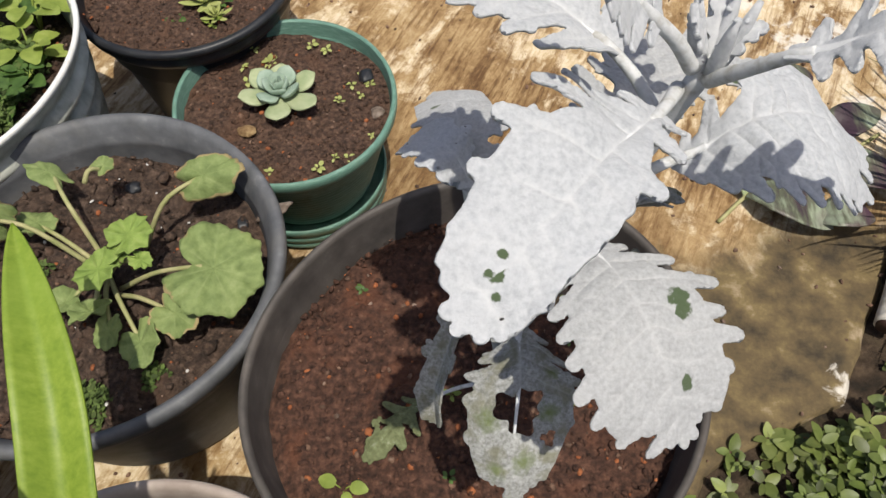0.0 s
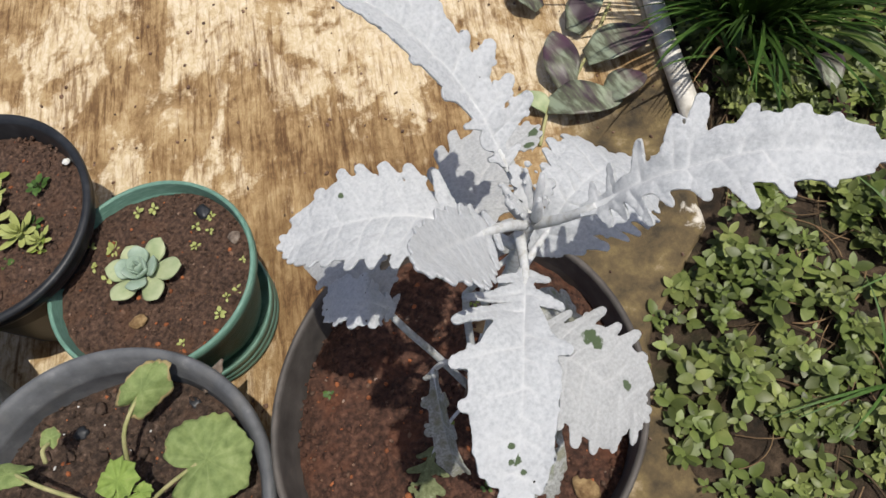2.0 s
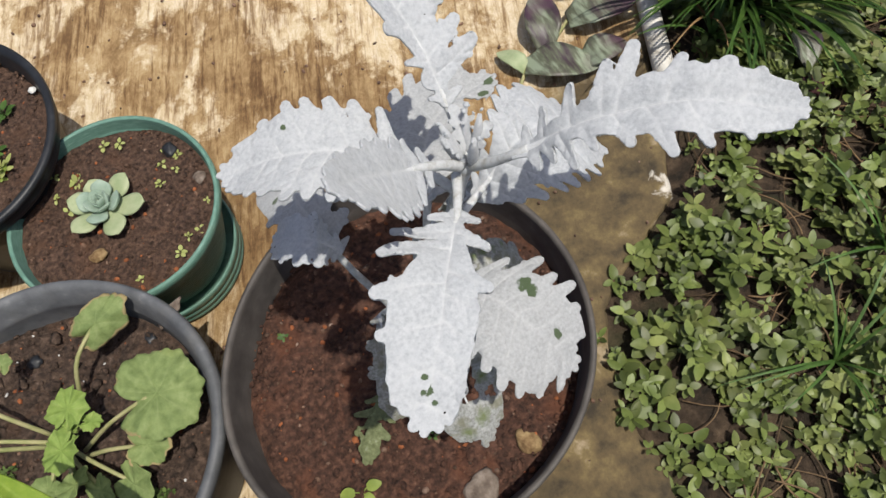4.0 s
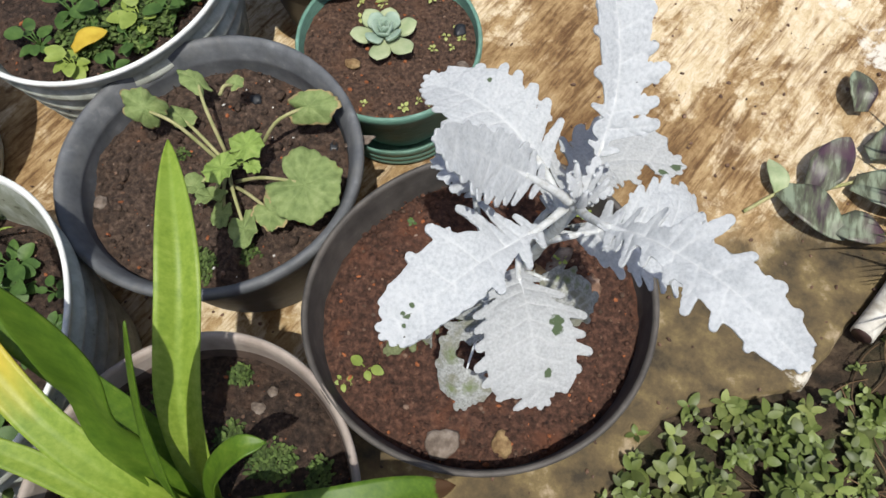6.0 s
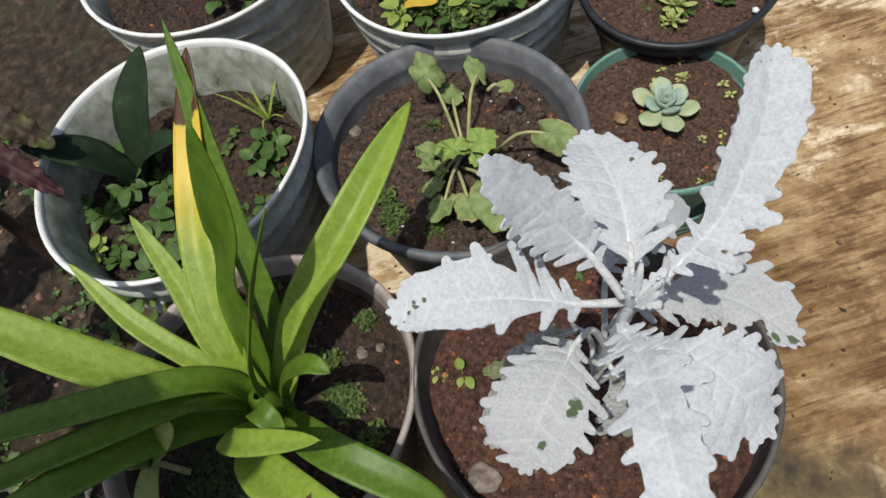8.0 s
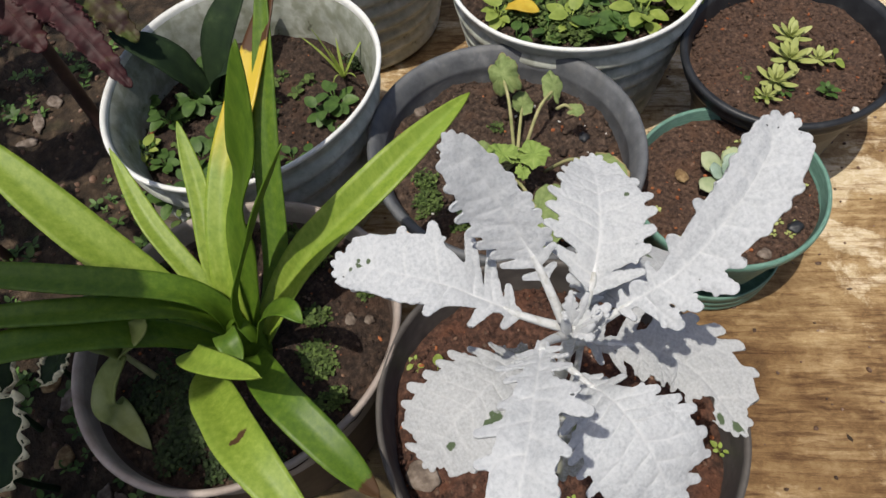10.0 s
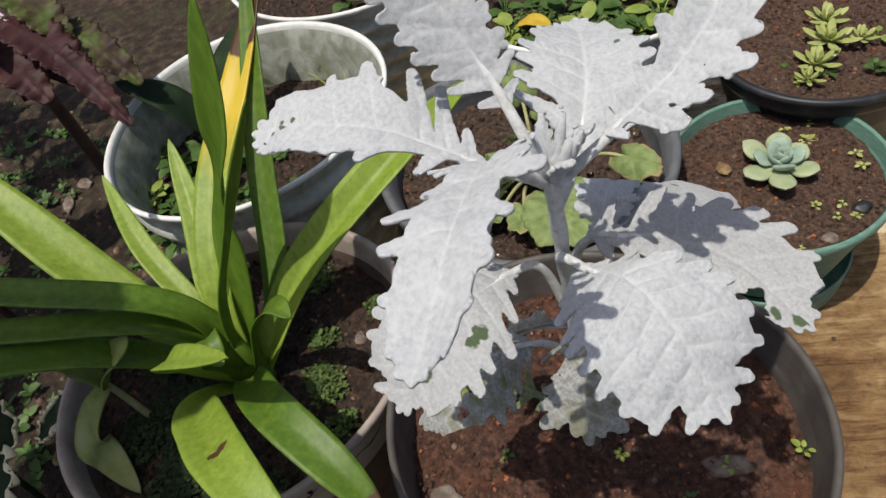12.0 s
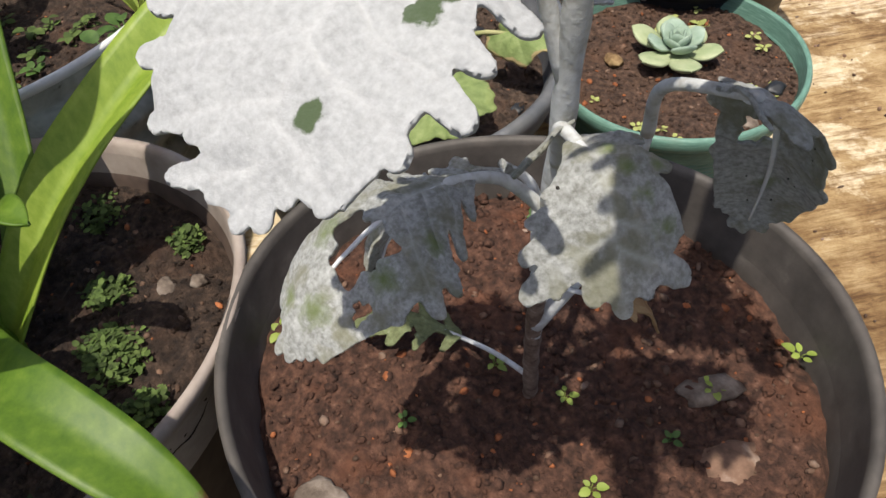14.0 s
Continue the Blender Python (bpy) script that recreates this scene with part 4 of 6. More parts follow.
# The leaves, from the top of the stem down.
felt_leaf(miller, [(0.186, 0.268, 0.456), (0.172, 0.248, 0.468), (0.158, 0.229, 0.470), (0.1405, 0.209, 0.465)],
          ((0.04, 9, 2.2), (0.20, 12.5, 2.6), (0.42, 16, 4), (0.52, 12), (0.62, 11), (0.72, 9.5), (0.82, 10.5), (0.92, 8.5)),
          ((0.08, 9, 2.2), (0.23, 19.5, 3), (0.33, 21, 3.2), (0.52, 23, 4.4), (0.69, 19.5, 4.2), (0.82, 13.5), (0.91, 9)),
          ((2.2, 3.5, 8, 11, 10.5, 9.5, 7.5), (2.2, 3.5, 9.5, 16, 15.5, 12.5, 8)), 6.5, (0.02, 0.32), seed=1, petiole=[(0.195, 0.285, 0.447), (0.191, 0.277, 0.451)],
          worn=[(0.84, 0, 2.8), (0.80, 2.5, 1.6), (0.88, -1.6, 1.5), (0.85, 2.2, 1.4)], label="broad leaf with a chewed gray spot near its end")
felt_leaf(miller, [(0.180, 0.305, 0.443), (0.162, 0.317, 0.449), (0.143, 0.326, 0.449), (0.120, 0.335, 0.443)],
          ((0.04, 10, 2.4), (0.19, 22.5, 3.4), (0.34, 25.5, 4.4), (0.47, 22.5), (0.59, 22.5), (0.71, 18.5), (0.82, 15), (0.92, 9)),
          ((0.03, 10, 2.4), (0.13, 20, 3.2), (0.25, 21.5), (0.37, 24.5, 4.4), (0.49, 23), (0.61, 24), (0.74, 18), (0.87, 11.5)),
          ((2.4, 8, 17, 18, 16, 12.5, 8), (2.4, 9, 16.5, 18.5, 17.5, 12.5, 8)), 6.0, (0.35, 0.0), seed=2, petiole=[(0.194, 0.288, 0.432), (0.188, 0.297, 0.438)], worn=[(0.62, 12, 1.8)])
felt_leaf(miller, [(0.180, 0.279, 0.477), (0.170, 0.274, 0.492), (0.161, 0.267, 0.510), (0.1525, 0.257, 0.530)],
          ((-0.05, 8, 2), (0.10, 12, 2.2), (0.22, 13.5), (0.34, 15), (0.46, 16), (0.57, 16), (0.68, 15), (0.78, 13), (0.88, 9.5)),
          ((-0.06, 7, 2), (0.08, 10, 2.4), (0.21, 11), (0.34, 11.5), (0.47, 11), (0.60, 10), (0.73, 9), (0.86, 7)),
          ((2.0, 8, 11.5, 12.5, 11.5, 9.5, 6), (2.0, 6, 8, 8.5, 8, 7, 5)), 5.0, (0.08, 0.12), -40, wave=0.45, seed=3, petiole=[(0.196, 0.283, 0.456), (0.189, 0.281, 0.467)])
felt_leaf(miller, [(0.203, 0.303, 0.463), (0.204, 0.324, 0.479), (0.196, 0.348, 0.498), (0.180, 0.372, 0.514)],
          ((0.06, 6, 1.6), (0.24, 9, 2.4), (0.40, 11), (0.56, 12.5, 3), (0.66, 10), (0.76, 10.5), (0.86, 10), (0.94, 7.5)),
          ((0.05, 7.5, 2.0), (0.21, 18, 4.4), (0.28, 16.5, 3.6), (0.41, 19, 3.8), (0.50, 14, 3.4), (0.61, 14.5), (0.70, 16), (0.78, 16.5), (0.86, 13), (0.94, 10.5)),
          ((2.2, 2.4, 6, 8.5, 9, 9, 8), (2.2, 3.2, 9.5, 11, 13.5, 13.5, 11)), 7.0, (0.75, 0.12), seed=4, petiole=[(0.2015, 0.286, 0.451), (0.2025, 0.294, 0.457)])
felt_leaf(miller, [(0.209, 0.268, 0.474), (0.226, 0.257, 0.492), (0.250, 0.242, 0.502), (0.2755, 0.2235, 0.498)],
          ((0.08, 7, 1.8), (0.20, 9, 2), (0.33, 10.5, 2.4), (0.44, 13, 2.8), (0.53, 17, 3), (0.65, 13, 2.8), (0.75, 11), (0.84, 9), (0.92, 6.2)),
          ((0.10, 9, 2), (0.20, 8, 2), (0.30, 14, 2.6), (0.37, 10, 2), (0.49, 11, 2.8), (0.61, 16, 3.2), (0.73, 14.5, 3), (0.83, 11, 2.6), (0.92, 6.5)),
          ((2.2, 2.8, 4.5, 7.5, 9, 8, 5), (2.2, 2.8, 5, 7.5, 9.5, 9, 5)), 4.2, (0.50, -0.12), seed=5, petiole=[(0.2005, 0.282, 0.453), (0.204, 0.275, 0.463)],
          label="long narrow lobed leaf with specks along its midrib", specks=46)
felt_leaf(miller, [(0.208, 0.291, 0.414), (0.226, 0.295, 0.425), (0.245, 0.299, 0.420), (0.266, 0.303, 0.399)],
          ((0.00, 8, 2.4), (0.15, 14, 3.6), (0.37, 18.5, 3.8), (0.50, 24), (0.62, 27.5), (0.74, 28), (0.86, 26), (0.94, 17)),
          ((0.00, 11, 3), (0.09, 18, 3.4), (0.20, 23.5), (0.33, 27), (0.45, 28.5), (0.57, 28.5), (0.70, 29), (0.81, 27), (0.90, 22), (0.96, 13)),
          ((2.6, 5, 11, 18.5, 22.5, 21.5, 13), (2.6, 14, 21, 24, 24.5, 22.5, 14)), 9.0, (0.06, -0.06), cup=-0.10, seed=6, petiole=[(0.188, 0.291, 0.392), (0.196, 0.287, 0.411)],
          label="broad drooping leaf with scalloped edges")
felt_leaf(miller, [(0.190, 0.306, 0.405), (0.199, 0.326, 0.400), (0.214, 0.342, 0.393), (0.248, 0.350, 0.388)],
          ((0.00, 9, 2.2), (0.11, 20, 2.6), (0.32, 23.5, 3.4), (0.45, 23.5), (0.55, 26), (0.65, 27), (0.74, 26), (0.82, 22.5), (0.90, 16)),
          ((0.02, 10, 2.6), (0.18, 15, 3.2), (0.34, 17), (0.50, 16), (0.64, 14.5), (0.76, 12.5), (0.88, 9)),
          ((2.6, 4, 9, 17, 20, 19, 10), (2.6, 6, 12, 13, 11, 9, 6)), 6.5, (0.05, -0.05), seed=7, material=FELT_GRAY, petiole=[(0.180, 0.297, 0.372), (0.184, 0.300, 0.396)],
          worn=[(0.96, 1.5, 3.4), (0.90, 5, 3)], bite=[(0.83, 7, 4)], label="gray-white leaf with a ragged end")
felt_leaf(miller, [(0.180, 0.272, 0.393), (0.188, 0.254, 0.399), (0.196, 0.235, 0.395), (0.204, 0.215, 0.378)],
          ((0.08, 10, 2.6), (0.26, 19, 3.2), (0.45, 27.5, 4.2), (0.58, 24), (0.69, 26.5, 4), (0.80, 21), (0.90, 15)),
          ((0.08, 15.5, 2.6), (0.22, 21, 3), (0.34, 26, 3.6), (0.45, 25.5), (0.57, 26), (0.69, 27), (0.81, 26.5), (0.90, 20), (0.97, 12)),
          ((2.4, 7, 15, 19, 20, 17.5, 11), (2.4, 10, 18.5, 21, 22, 21, 13)), 7.0, (-0.08, 0.12), cup=-0.05, seed=8, material=FELT_GRAY, petiole=[(0.181, 0.295, 0.352), (0.178, 0.286, 0.386)],
          worn=[(0.46, -12.3, 4.8), (0.52, -12, 4.4), (0.79, -5.2, 3.2)], label="broad leaf with two worn green patches")
felt_leaf(miller, [(0.163, 0.277, 0.318), (0.163, 0.260, 0.320), (0.161, 0.240, 0.309), (0.160, 0.219, 0.287)],
          ((0.04, 12, 3), (0.19, 20, 3.4), (0.34, 25), (0.48, 27), (0.62, 22.5), (0.77, 16), (0.90, 11)), ((0.00, 11, 3), (0.20, 17), (0.38, 21), (0.56, 22), (0.73, 19), (0.87, 13)),
          ((2.4, 10, 20, 22, 17, 9), (2.4, 9, 16, 18.5, 16, 9)), 7.0, (-0.30, -0.25), cup=-0.1, seed=9, material=FELT_OLD, petiole=[(0.172, 0.302, 0.297), (0.166, 0.290, 0.313)],
          worn=[(0.8, -4, 8), (0.55, -12, 9), (0.62, 10, 9.5), (0.30, -12, 6), (0.85, 6, 6)], bite=[(0.55, -1, 8.5), (0.98, 6, 4), (0.70, -13, 3)], label="thinned green-gray leaf with a torn hole")
felt_leaf(miller, [(0.190, 0.291, 0.343), (0.199, 0.289, 0.345), (0.209, 0.285, 0.339), (0.221, 0.280, 0.322)],
          ((0.28, 12, 3), (0.45, 16.5, 3.6), (0.66, 12), (0.80, 14), (0.93, 17, 3.4)), ((-0.08, 14.5, 3), (0.48, 13), (0.64, 17), (0.78, 19.5), (0.92, 20, 3.6)),
          (2.4, 6, 10, 13, 15, 14), 9.0, (-0.12, -0.35), cup=-0.1, seed=10, material=FELT_OLD, petiole=[(0.179, 0.297, 0.325), (0.183, 0.293, 0.340)],
          worn=[(0.30, -3, 4), (0.45, -5, 4.5), (0.60, -8, 4), (0.75, -11, 4), (0.45, -12, 4)], label="hanging withered leaf, gray and yellow-green")
# Young woolly leaves round the growing tip.
tip_rng = random.Random(12)
for k in range(5):
    ang = k * 2.4
    a = Vector(APEX) + Vector((0.002 * math.cos(ang), 0.002 * math.sin(ang), -0.002))
    way = Vector((0.55 * math.cos(ang), 0.35 + 0.55 * math.sin(ang), 1.0)).normalized()
    bent = [a + way * (0.0030 * j) + Vector((0, 0, 0.0004 * j * j)) for j in range(5)]
    bv, bf = tube(bent, [0.0020, 0.0021, 0.0019, 0.0016, 0.0008], 8)
    spots = []
    for j in range(1, 5):
        for q in range(2):
            e = bent[j] + Vector((tip_rng.uniform(-1, 1), tip_rng.uniform(-1, 1), tip_rng.uniform(-0.3, 1))) * 0.0017
            spots.append((*e, 0.0009 * tip_rng.uniform(0.7, 1.3)))
    lv, lf = lumps(spots, tip_rng)
    part("young_leaf", [*bv, *lv], [*bf, *[tuple(len(bv) + q for q in f) for f in lf]], FELT, miller, "white woolly knobbly young leaf")
SMALL = ((0.10, 2.6, 0.9), (0.35, 3.6, 1.1), (0.62, 3.2, 1.1), (0.84, 2.2, 0.9))
for k, (ang, out, up) in enumerate(((1.4, 0.012, 0.013), (2.9, 0.006, 0.013), (0.2, 0.009, 0.010))):
    a = Vector(APEX) + Vector((0.002 * math.cos(ang), 0.002 * math.sin(ang), -0.001))
    b = a + Vector((out * math.cos(ang), out * math.sin(ang), up))
    felt_leaf(miller, [a, (a + b) / 2 + Vector((0, 0, 0.002)), b], SMALL, SMALL, (1.2, 1.6, 1.6, 1.2), 1.6, seed=20 + k, thick=0.0012, rib=False, specks=0, fine=0.0004, wave=0.3)
# Side shoots with small leaves, low on the far side.
part("side_stem", *tube(curve_points([(0.160, 0.309, 0.215), (0.152, 0.326, 0.26), (0.145, 0.331, 0.31), (0.140, 0.339, 0.347)], 18), taper(0.0026, 0.0018, 18), 8), WOODY, miller, "thin felted side shoot")
part("side_stem", *tube(curve_points([(0.162, 0.308, 0.225), (0.172, 0.319, 0.26), (0.178, 0.325, 0.297), (0.181, 0.326, 0.320)], 18), taper(0.0028, 0.0018, 18), 8), WOODY, miller, "thin felted side shoot")
BROAD = ((0.02, 10, 2.6), (0.18, 17), (0.34, 20), (0.50, 20), (0.66, 17.5), (0.82, 12))
OVATE = ((0.02, 8, 2.4), (0.22, 13), (0.42, 16), (0.62, 14), (0.80, 10))
felt_leaf(miller, [(0.212, 0.316, 0.356), (0.213, 0.326, 0.348), (0.211, 0.336, 0.325), (0.206, 0.344, 0.292)], OVATE, OVATE, (2.2, 10, 13, 12, 8), 7.0, (-0.1, -0.1), cup=-0.2, seed=35, material=FELT_OLD,
          worn=[(0.75, 0, 5), (0.5, -4, 6)], bite=[(0.5, -4, 4.2)], petiole=[(0.181, 0.326, 0.320), (0.189, 0.319, 0.343)], stalk=0.0015, label="hanging gray leaf with a hole")
felt_leaf(miller, [(0.142, 0.336, 0.341), (0.139, 0.360, 0.345), (0.134, 0.387, 0.334), (0.126, 0.415, 0.308)], BROAD, BROAD, (2.2, 11, 17, 16, 10), 7.5, (-0.2, -0.1), cup=-0.1, seed=31, material=FELT_GRAY, worn=[(0.6, -8, 4)])
felt_leaf(miller, [(0.143, 0.332, 0.348), (0.135, 0.337, 0.358), (0.125, 0.347, 0.354), (0.115, 0.357, 0.338)], OVATE, OVATE, (2.2, 7, 11, 11, 8), 5.5, (-0.05, -0.05), seed=32)
felt_leaf(miller, [(0.145, 0.311, 0.288), (0.137, 0.291, 0.288), (0.129, 0.273, 0.272), (0.128, 0.262, 0.250)], ((0.05, 6, 2), (0.28, 9), (0.5, 10), (0.72, 8)), ((0.05, 6, 2), (0.28, 9), (0.5, 10), (0.72, 8)), (2, 5, 7, 7, 5), 4.0, (0.5, 0.5), 30, seed=33,
          material=FELT_OLD, petiole=[(0.166, 0.303, 0.265), (0.155, 0.311, 0.285)], label="small curled drying leaf")
felt_leaf(miller, [(0.115, 0.299, 0.172), (0.106, 0.289, 0.179), (0.098, 0.279, 0.179), (0.086, 0.265, 0.173)], ((0.05, 11, 2.8), (0.36, 15, 3.4), (0.64, 13), (0.84, 8)), ((0.05, 11, 2.8), (0.36, 15, 3.4), (0.64, 13), (0.84, 8)), (2, 3.5, 6, 7, 5), 5.0,
          (-0.05, -0.05), seed=34, material=FELT_GREEN, petiole=[(0.154, 0.317, 0.165), (0.133, 0.310, 0.168)], bite=[(0.62, 6, 2.6), (0.40, -4, 1.6)], stalk=0.0011, specks=0, label="low yellow-green leaf with bare surface")
# A dried scrap of a leaf that hangs from the stem.
felt_leaf(miller, [(0.183, 0.327, 0.245), (0.186, 0.332, 0.243), (0.188, 0.337, 0.236), (0.190, 0.341, 0.226)], ((0.15, 6, 1.8), (0.6, 6, 1.8)), ((0.2, 7, 1.8), (0.65, 5, 1.6)), (1.6, 3, 3.5, 3, 2), 2.4, seed=36, material=STRAW, rib=False, specks=0,
          fine=0.0005, wave=0.6, petiole=[(0.166, 0.306, 0.255), (0.175, 0.318, 0.250)], stalk=0.0008, label="tan dried leaf scrap")


# ---------------------------------------------------------------- lily
def strap_leaf(plant, ctrl, width, roll=0.0, fold=0.35, material=None, n=44, m=4, worn=(), seed=0, blunt=0.0, yellow=None, label=""):
    mid = curve_points(ctrl, n)
    fr = blade_frame(mid, roll)
    verts, wear = [], []
    for i in range(n):
        u = i / (n - 1)
        hw = width * (0.48 + 0.52 * min(1, u / 0.40)) * (max(0.0, 1 - max(0, (u - 0.55) / 0.45) ** (2.3 + blunt)) ** 0.8 + 0.015)
        s, nn, t = fr[i]
        for j in range(-m, m + 1):
            v = j / m
            h = fold * abs(v) * hw * (1 - 0.4 * u) + 0.0009 * noise.noise(Vector((u * 4, v * 2, seed))) * abs(v)
            verts.append(mid[i] + s * (v * hw) + nn * h)
            w = 0.0
            for a, b, r in worn:
                d = math.hypot((u - a) * 0.3, (v - b) * hw) / r
                w = max(w, 2.2 * (1 - d) if d < 1 else 0)
            wear.append(w)
    row = 2 * m + 1
    cut = n if yellow is None else int(n * yellow)
    quads = [[], []]
    for i in range(n - 1):
        for j in range(row - 1):
            a = i * row + j
            quads[0 if i < cut else 1].append((a, a + 1, a + row + 1, a + row))
    leaf = part("leaf", verts, quads[0] + quads[1], STRAP_TURN if yellow is not None else material or STRAP, plant, label, wear=wear)
    if yellow is not None:
        turn = [min(1.0, max(0.0, (i / (n - 1) - yellow + 0.16 + 0.05 * noise.noise((i * 0.2, j * 0.7, 0))) / 0.22)) for i in range(n) for j in range(row)]
        leaf.data.attributes.new("vein", "FLOAT", "POINT").data.foreach_set("value", turn)
    thicken(leaf, 0.0011)
    return leaf


lily = thing("lily_plant", (-0.000, 0.120, 0.157), "strap-leaved green lily with one yellowing leaf", "plant")
LB = Vector((-0.001, 0.120, 0.160))
part("bulb", *lathe([(0.001, 0.150), (0.014, 0.154), (0.0155, 0.168), (0.012, 0.190), (0.009, 0.210), (0.003, 0.214)], (LB.x, LB.y), 24), STRAP, lily, "green sheathed leaf base")
for ctrl, w, kw in (
    ([LB, (-0.030, 0.180, 0.216), (-0.048, 0.265, 0.266), (-0.087, 0.352, 0.281)], 0.0148, dict(material=STRAP_PALE, roll=15, fold=0.75)),
    ([LB, (-0.028, 0.124, 0.228), (-0.086, 0.150, 0.277), (-0.146, 0.190, 0.306), (-0.188, 0.237, 0.358)], 0.0122,
     dict(yellow=0.66, blunt=1.6, material=STRAP_PALE, worn=[(0.91, 0.3, 0.020), (0.98, -0.1, 0.036), (0.86, -0.4, 0.014), (1.0, 0.2, 0.034)], label="leaf with a yellow and brown-spotted end")),
    ([LB, (-0.036, 0.150, 0.268), (-0.034, 0.176, 0.350), (-0.046, 0.199, 0.430)], 0.0118, dict(roll=20)),
    ([LB, (-0.047, 0.160, 0.200), (-0.115, 0.190, 0.275), (-0.205, 0.236, 0.376)], 0.0105, {}),
    ([LB, (-0.054, 0.115, 0.210), (-0.108, 0.124, 0.246), (-0.160, 0.128, 0.280)], 0.0090, dict(material=STRAP_PALE)),
    ([LB, (-0.052, 0.101, 0.204), (-0.108, 0.079, 0.236), (-0.172, 0.067, 0.264)], 0.0088, dict(material=STRAP_PALE)),
    ([LB, (-0.003, 0.131, 0.244), (-0.006, 0.167, 0.318), (0.002, 0.203, 0.390)], 0.0080, dict(roll=-30)),
    ([LB, (-0.051, 0.070, 0.222), (-0.114, 0.022, 0.281), (-0.184, -0.023, 0.336)], 0.0170, dict(material=STRAP_PALE)),
    ([LB, (-0.018, 0.105, 0.242), (-0.038, 0.020, 0.296), (-0.071, -0.080, 0.328)], 0.0112, {}),
    ([LB, (-0.014, 0.095, 0.233), (-0.020, 0.015, 0.281), (-0.033, -0.085, 0.312)], 0.0104, {}),
    ([LB, (-0.006, 0.066, 0.232), (-0.002, -0.005, 0.283), (0.006, -0.100, 0.312)], 0.0132, {}),
    ([LB, (0.036, 0.094, 0.214), (0.084, 0.104, 0.246), (0.130, 0.120, 0.262), (0.194, 0.146, 0.246)], 0.0160, dict(material=STRAP_PALE, worn=[(0.62, -0.3, 0.006), (0.63, 0.1, 0.005)], label="drooping leaf with a small brown tear")),
    ([LB, (0.034, 0.128, 0.214), (0.084, 0.142, 0.248), (0.128, 0.163, 0.244), (0.166, 0.183, 0.222)], 0.0128, dict(blunt=1.0, worn=[(1.0, 0, 0.034)], label="drooping leaf with a brown withered end")),
    ([LB, (0.012, 0.145, 0.231), (0.034, 0.165, 0.270), (0.052, 0.174, 0.274)], 0.0078, {}),
    ([LB, (0.021, 0.094, 0.230), (0.058, 0.104, 0.290), (0.108, 0.148, 0.330)], 0.0088, dict(blunt=1.5, material=STRAP_PALE)),
    ([LB, (0.023, 0.119, 0.242), (0.045, 0.124, 0.278), (0.063, 0.128, 0.272)], 0.0080, dict(blunt=1.5)),
):
    strap_leaf(lily, ctrl, w, seed=len(lily.children), **kw)


# ---------------------------------------------------------------- small plants
def oval(verts, faces, base, way, up, length, width, curl=0.15, fold=0.2, point=0.0, rows=5):
    """Adds one small leaf blade to the lists."""
    way = Vector(way).normalized()
    s = way.cross(Vector(up))
    if s.length < 1e-4:
        s = Vector((1, 0, 0))
    s.normalize()
    nn = s.cross(way)
    o = len(verts)
    for i in range(rows):
        u = i / (rows - 1)
        hw = width * (math.sin(math.pi * min(0.97, 0.10 + 0.86 * u)) ** (0.7 + point)) * (1 - 0.15 * u)
        p = Vector(base) + way * (length * u) - nn * (curl * length * u * u)
        for v in (-1, 0, 1):
            verts.append(p + s * (v * hw) + nn * (fold * hw * abs(v)))
    for i in range(rows - 1):
        for j in range(2):
            a = o + i * 3 + j
            faces.append((a, a + 1, a + 4, a + 3))


def fat_leaf(base, way, up, length, width, thick, point=0.3, n=12, seg=12, spoon=1.35):
    """A plump succulent leaf."""
    way = Vector(way).normalized()
    s = way.cross(Vector(up)).normalized()
    nn = s.cross(way)
    verts, faces = [], []
    for i in range(n):
        u = i / (n - 1)
        w = width * max(0.03, math.sin(math.pi * min(1, 0.09 + 0.88 * u ** spoon)) ** (0.6 if spoon < 1.5 else 0.8) * (1 - 0.1 * u))
        if u > 0.85:
            w *= math.sqrt(max(0.02, 1 - ((u - 0.85) / 0.15) ** 2))
        p = Vector(base) + way * (length * u) + nn * (length * 0.16 * u * u)
        for k in range(seg):
            a = 2 * math.pi * k / seg
            verts.append(p + s * (w * math.cos(a)) + nn * (thick * (w / width) * math.sin(a) + 0.12 * width * math.cos(a) ** 2))
    for i in range(n - 1):
        for k in range(seg):
            k2 = (k + 1) % seg
            faces.append((i * seg + k, i * seg + k2, (i + 1) * seg + k2, (i + 1) * seg + k))
    faces.append(tuple(range(seg))[::-1])
    faces.append(tuple((n - 1) * seg + k for k in range(seg)))
    return verts, faces


def rosette(name, at, rings, material, label, lean=(0, 0), outer=None, seed=0):
    """A succulent rosette: rings of (count, length, width, tilt in degrees)."""
    rng = random.Random(seed)
    plant = thing(name, at, label, "succulent")
    turn = 0.0
    for k, (count, length, width, tilt) in enumerate(rings):
        turn += 0.55
        for i in range(count):
            a = turn + 2 * math.pi * i / count + rng.uniform(-0.12, 0.12)
            t = radians(tilt + rng.uniform(-6, 6))
            way = Vector((math.cos(a) * math.cos(t) + lean[0], math.sin(a) * math.cos(t) + lean[1], math.sin(t)))
            base = Vector(at) + Vector((math.cos(a), math.sin(a), 0)) * 0.0018 + Vector((0, 0, 0.003 + 0.0022 * k))
            up = Vector((-math.cos(a) * math.sin(t), -math.sin(a) * math.sin(t), math.cos(t)))
            part("leaf", *fat_leaf(base, way, up, length * (rng.uniform(0.72, 1.22) if outer and k == 0 else rng.uniform(0.85, 1.1)), width, width * 0.30, 0.14, spoon=1.8 if outer and k < 2 else 1.35), outer if (outer and k == 0) else material, plant)
    return plant


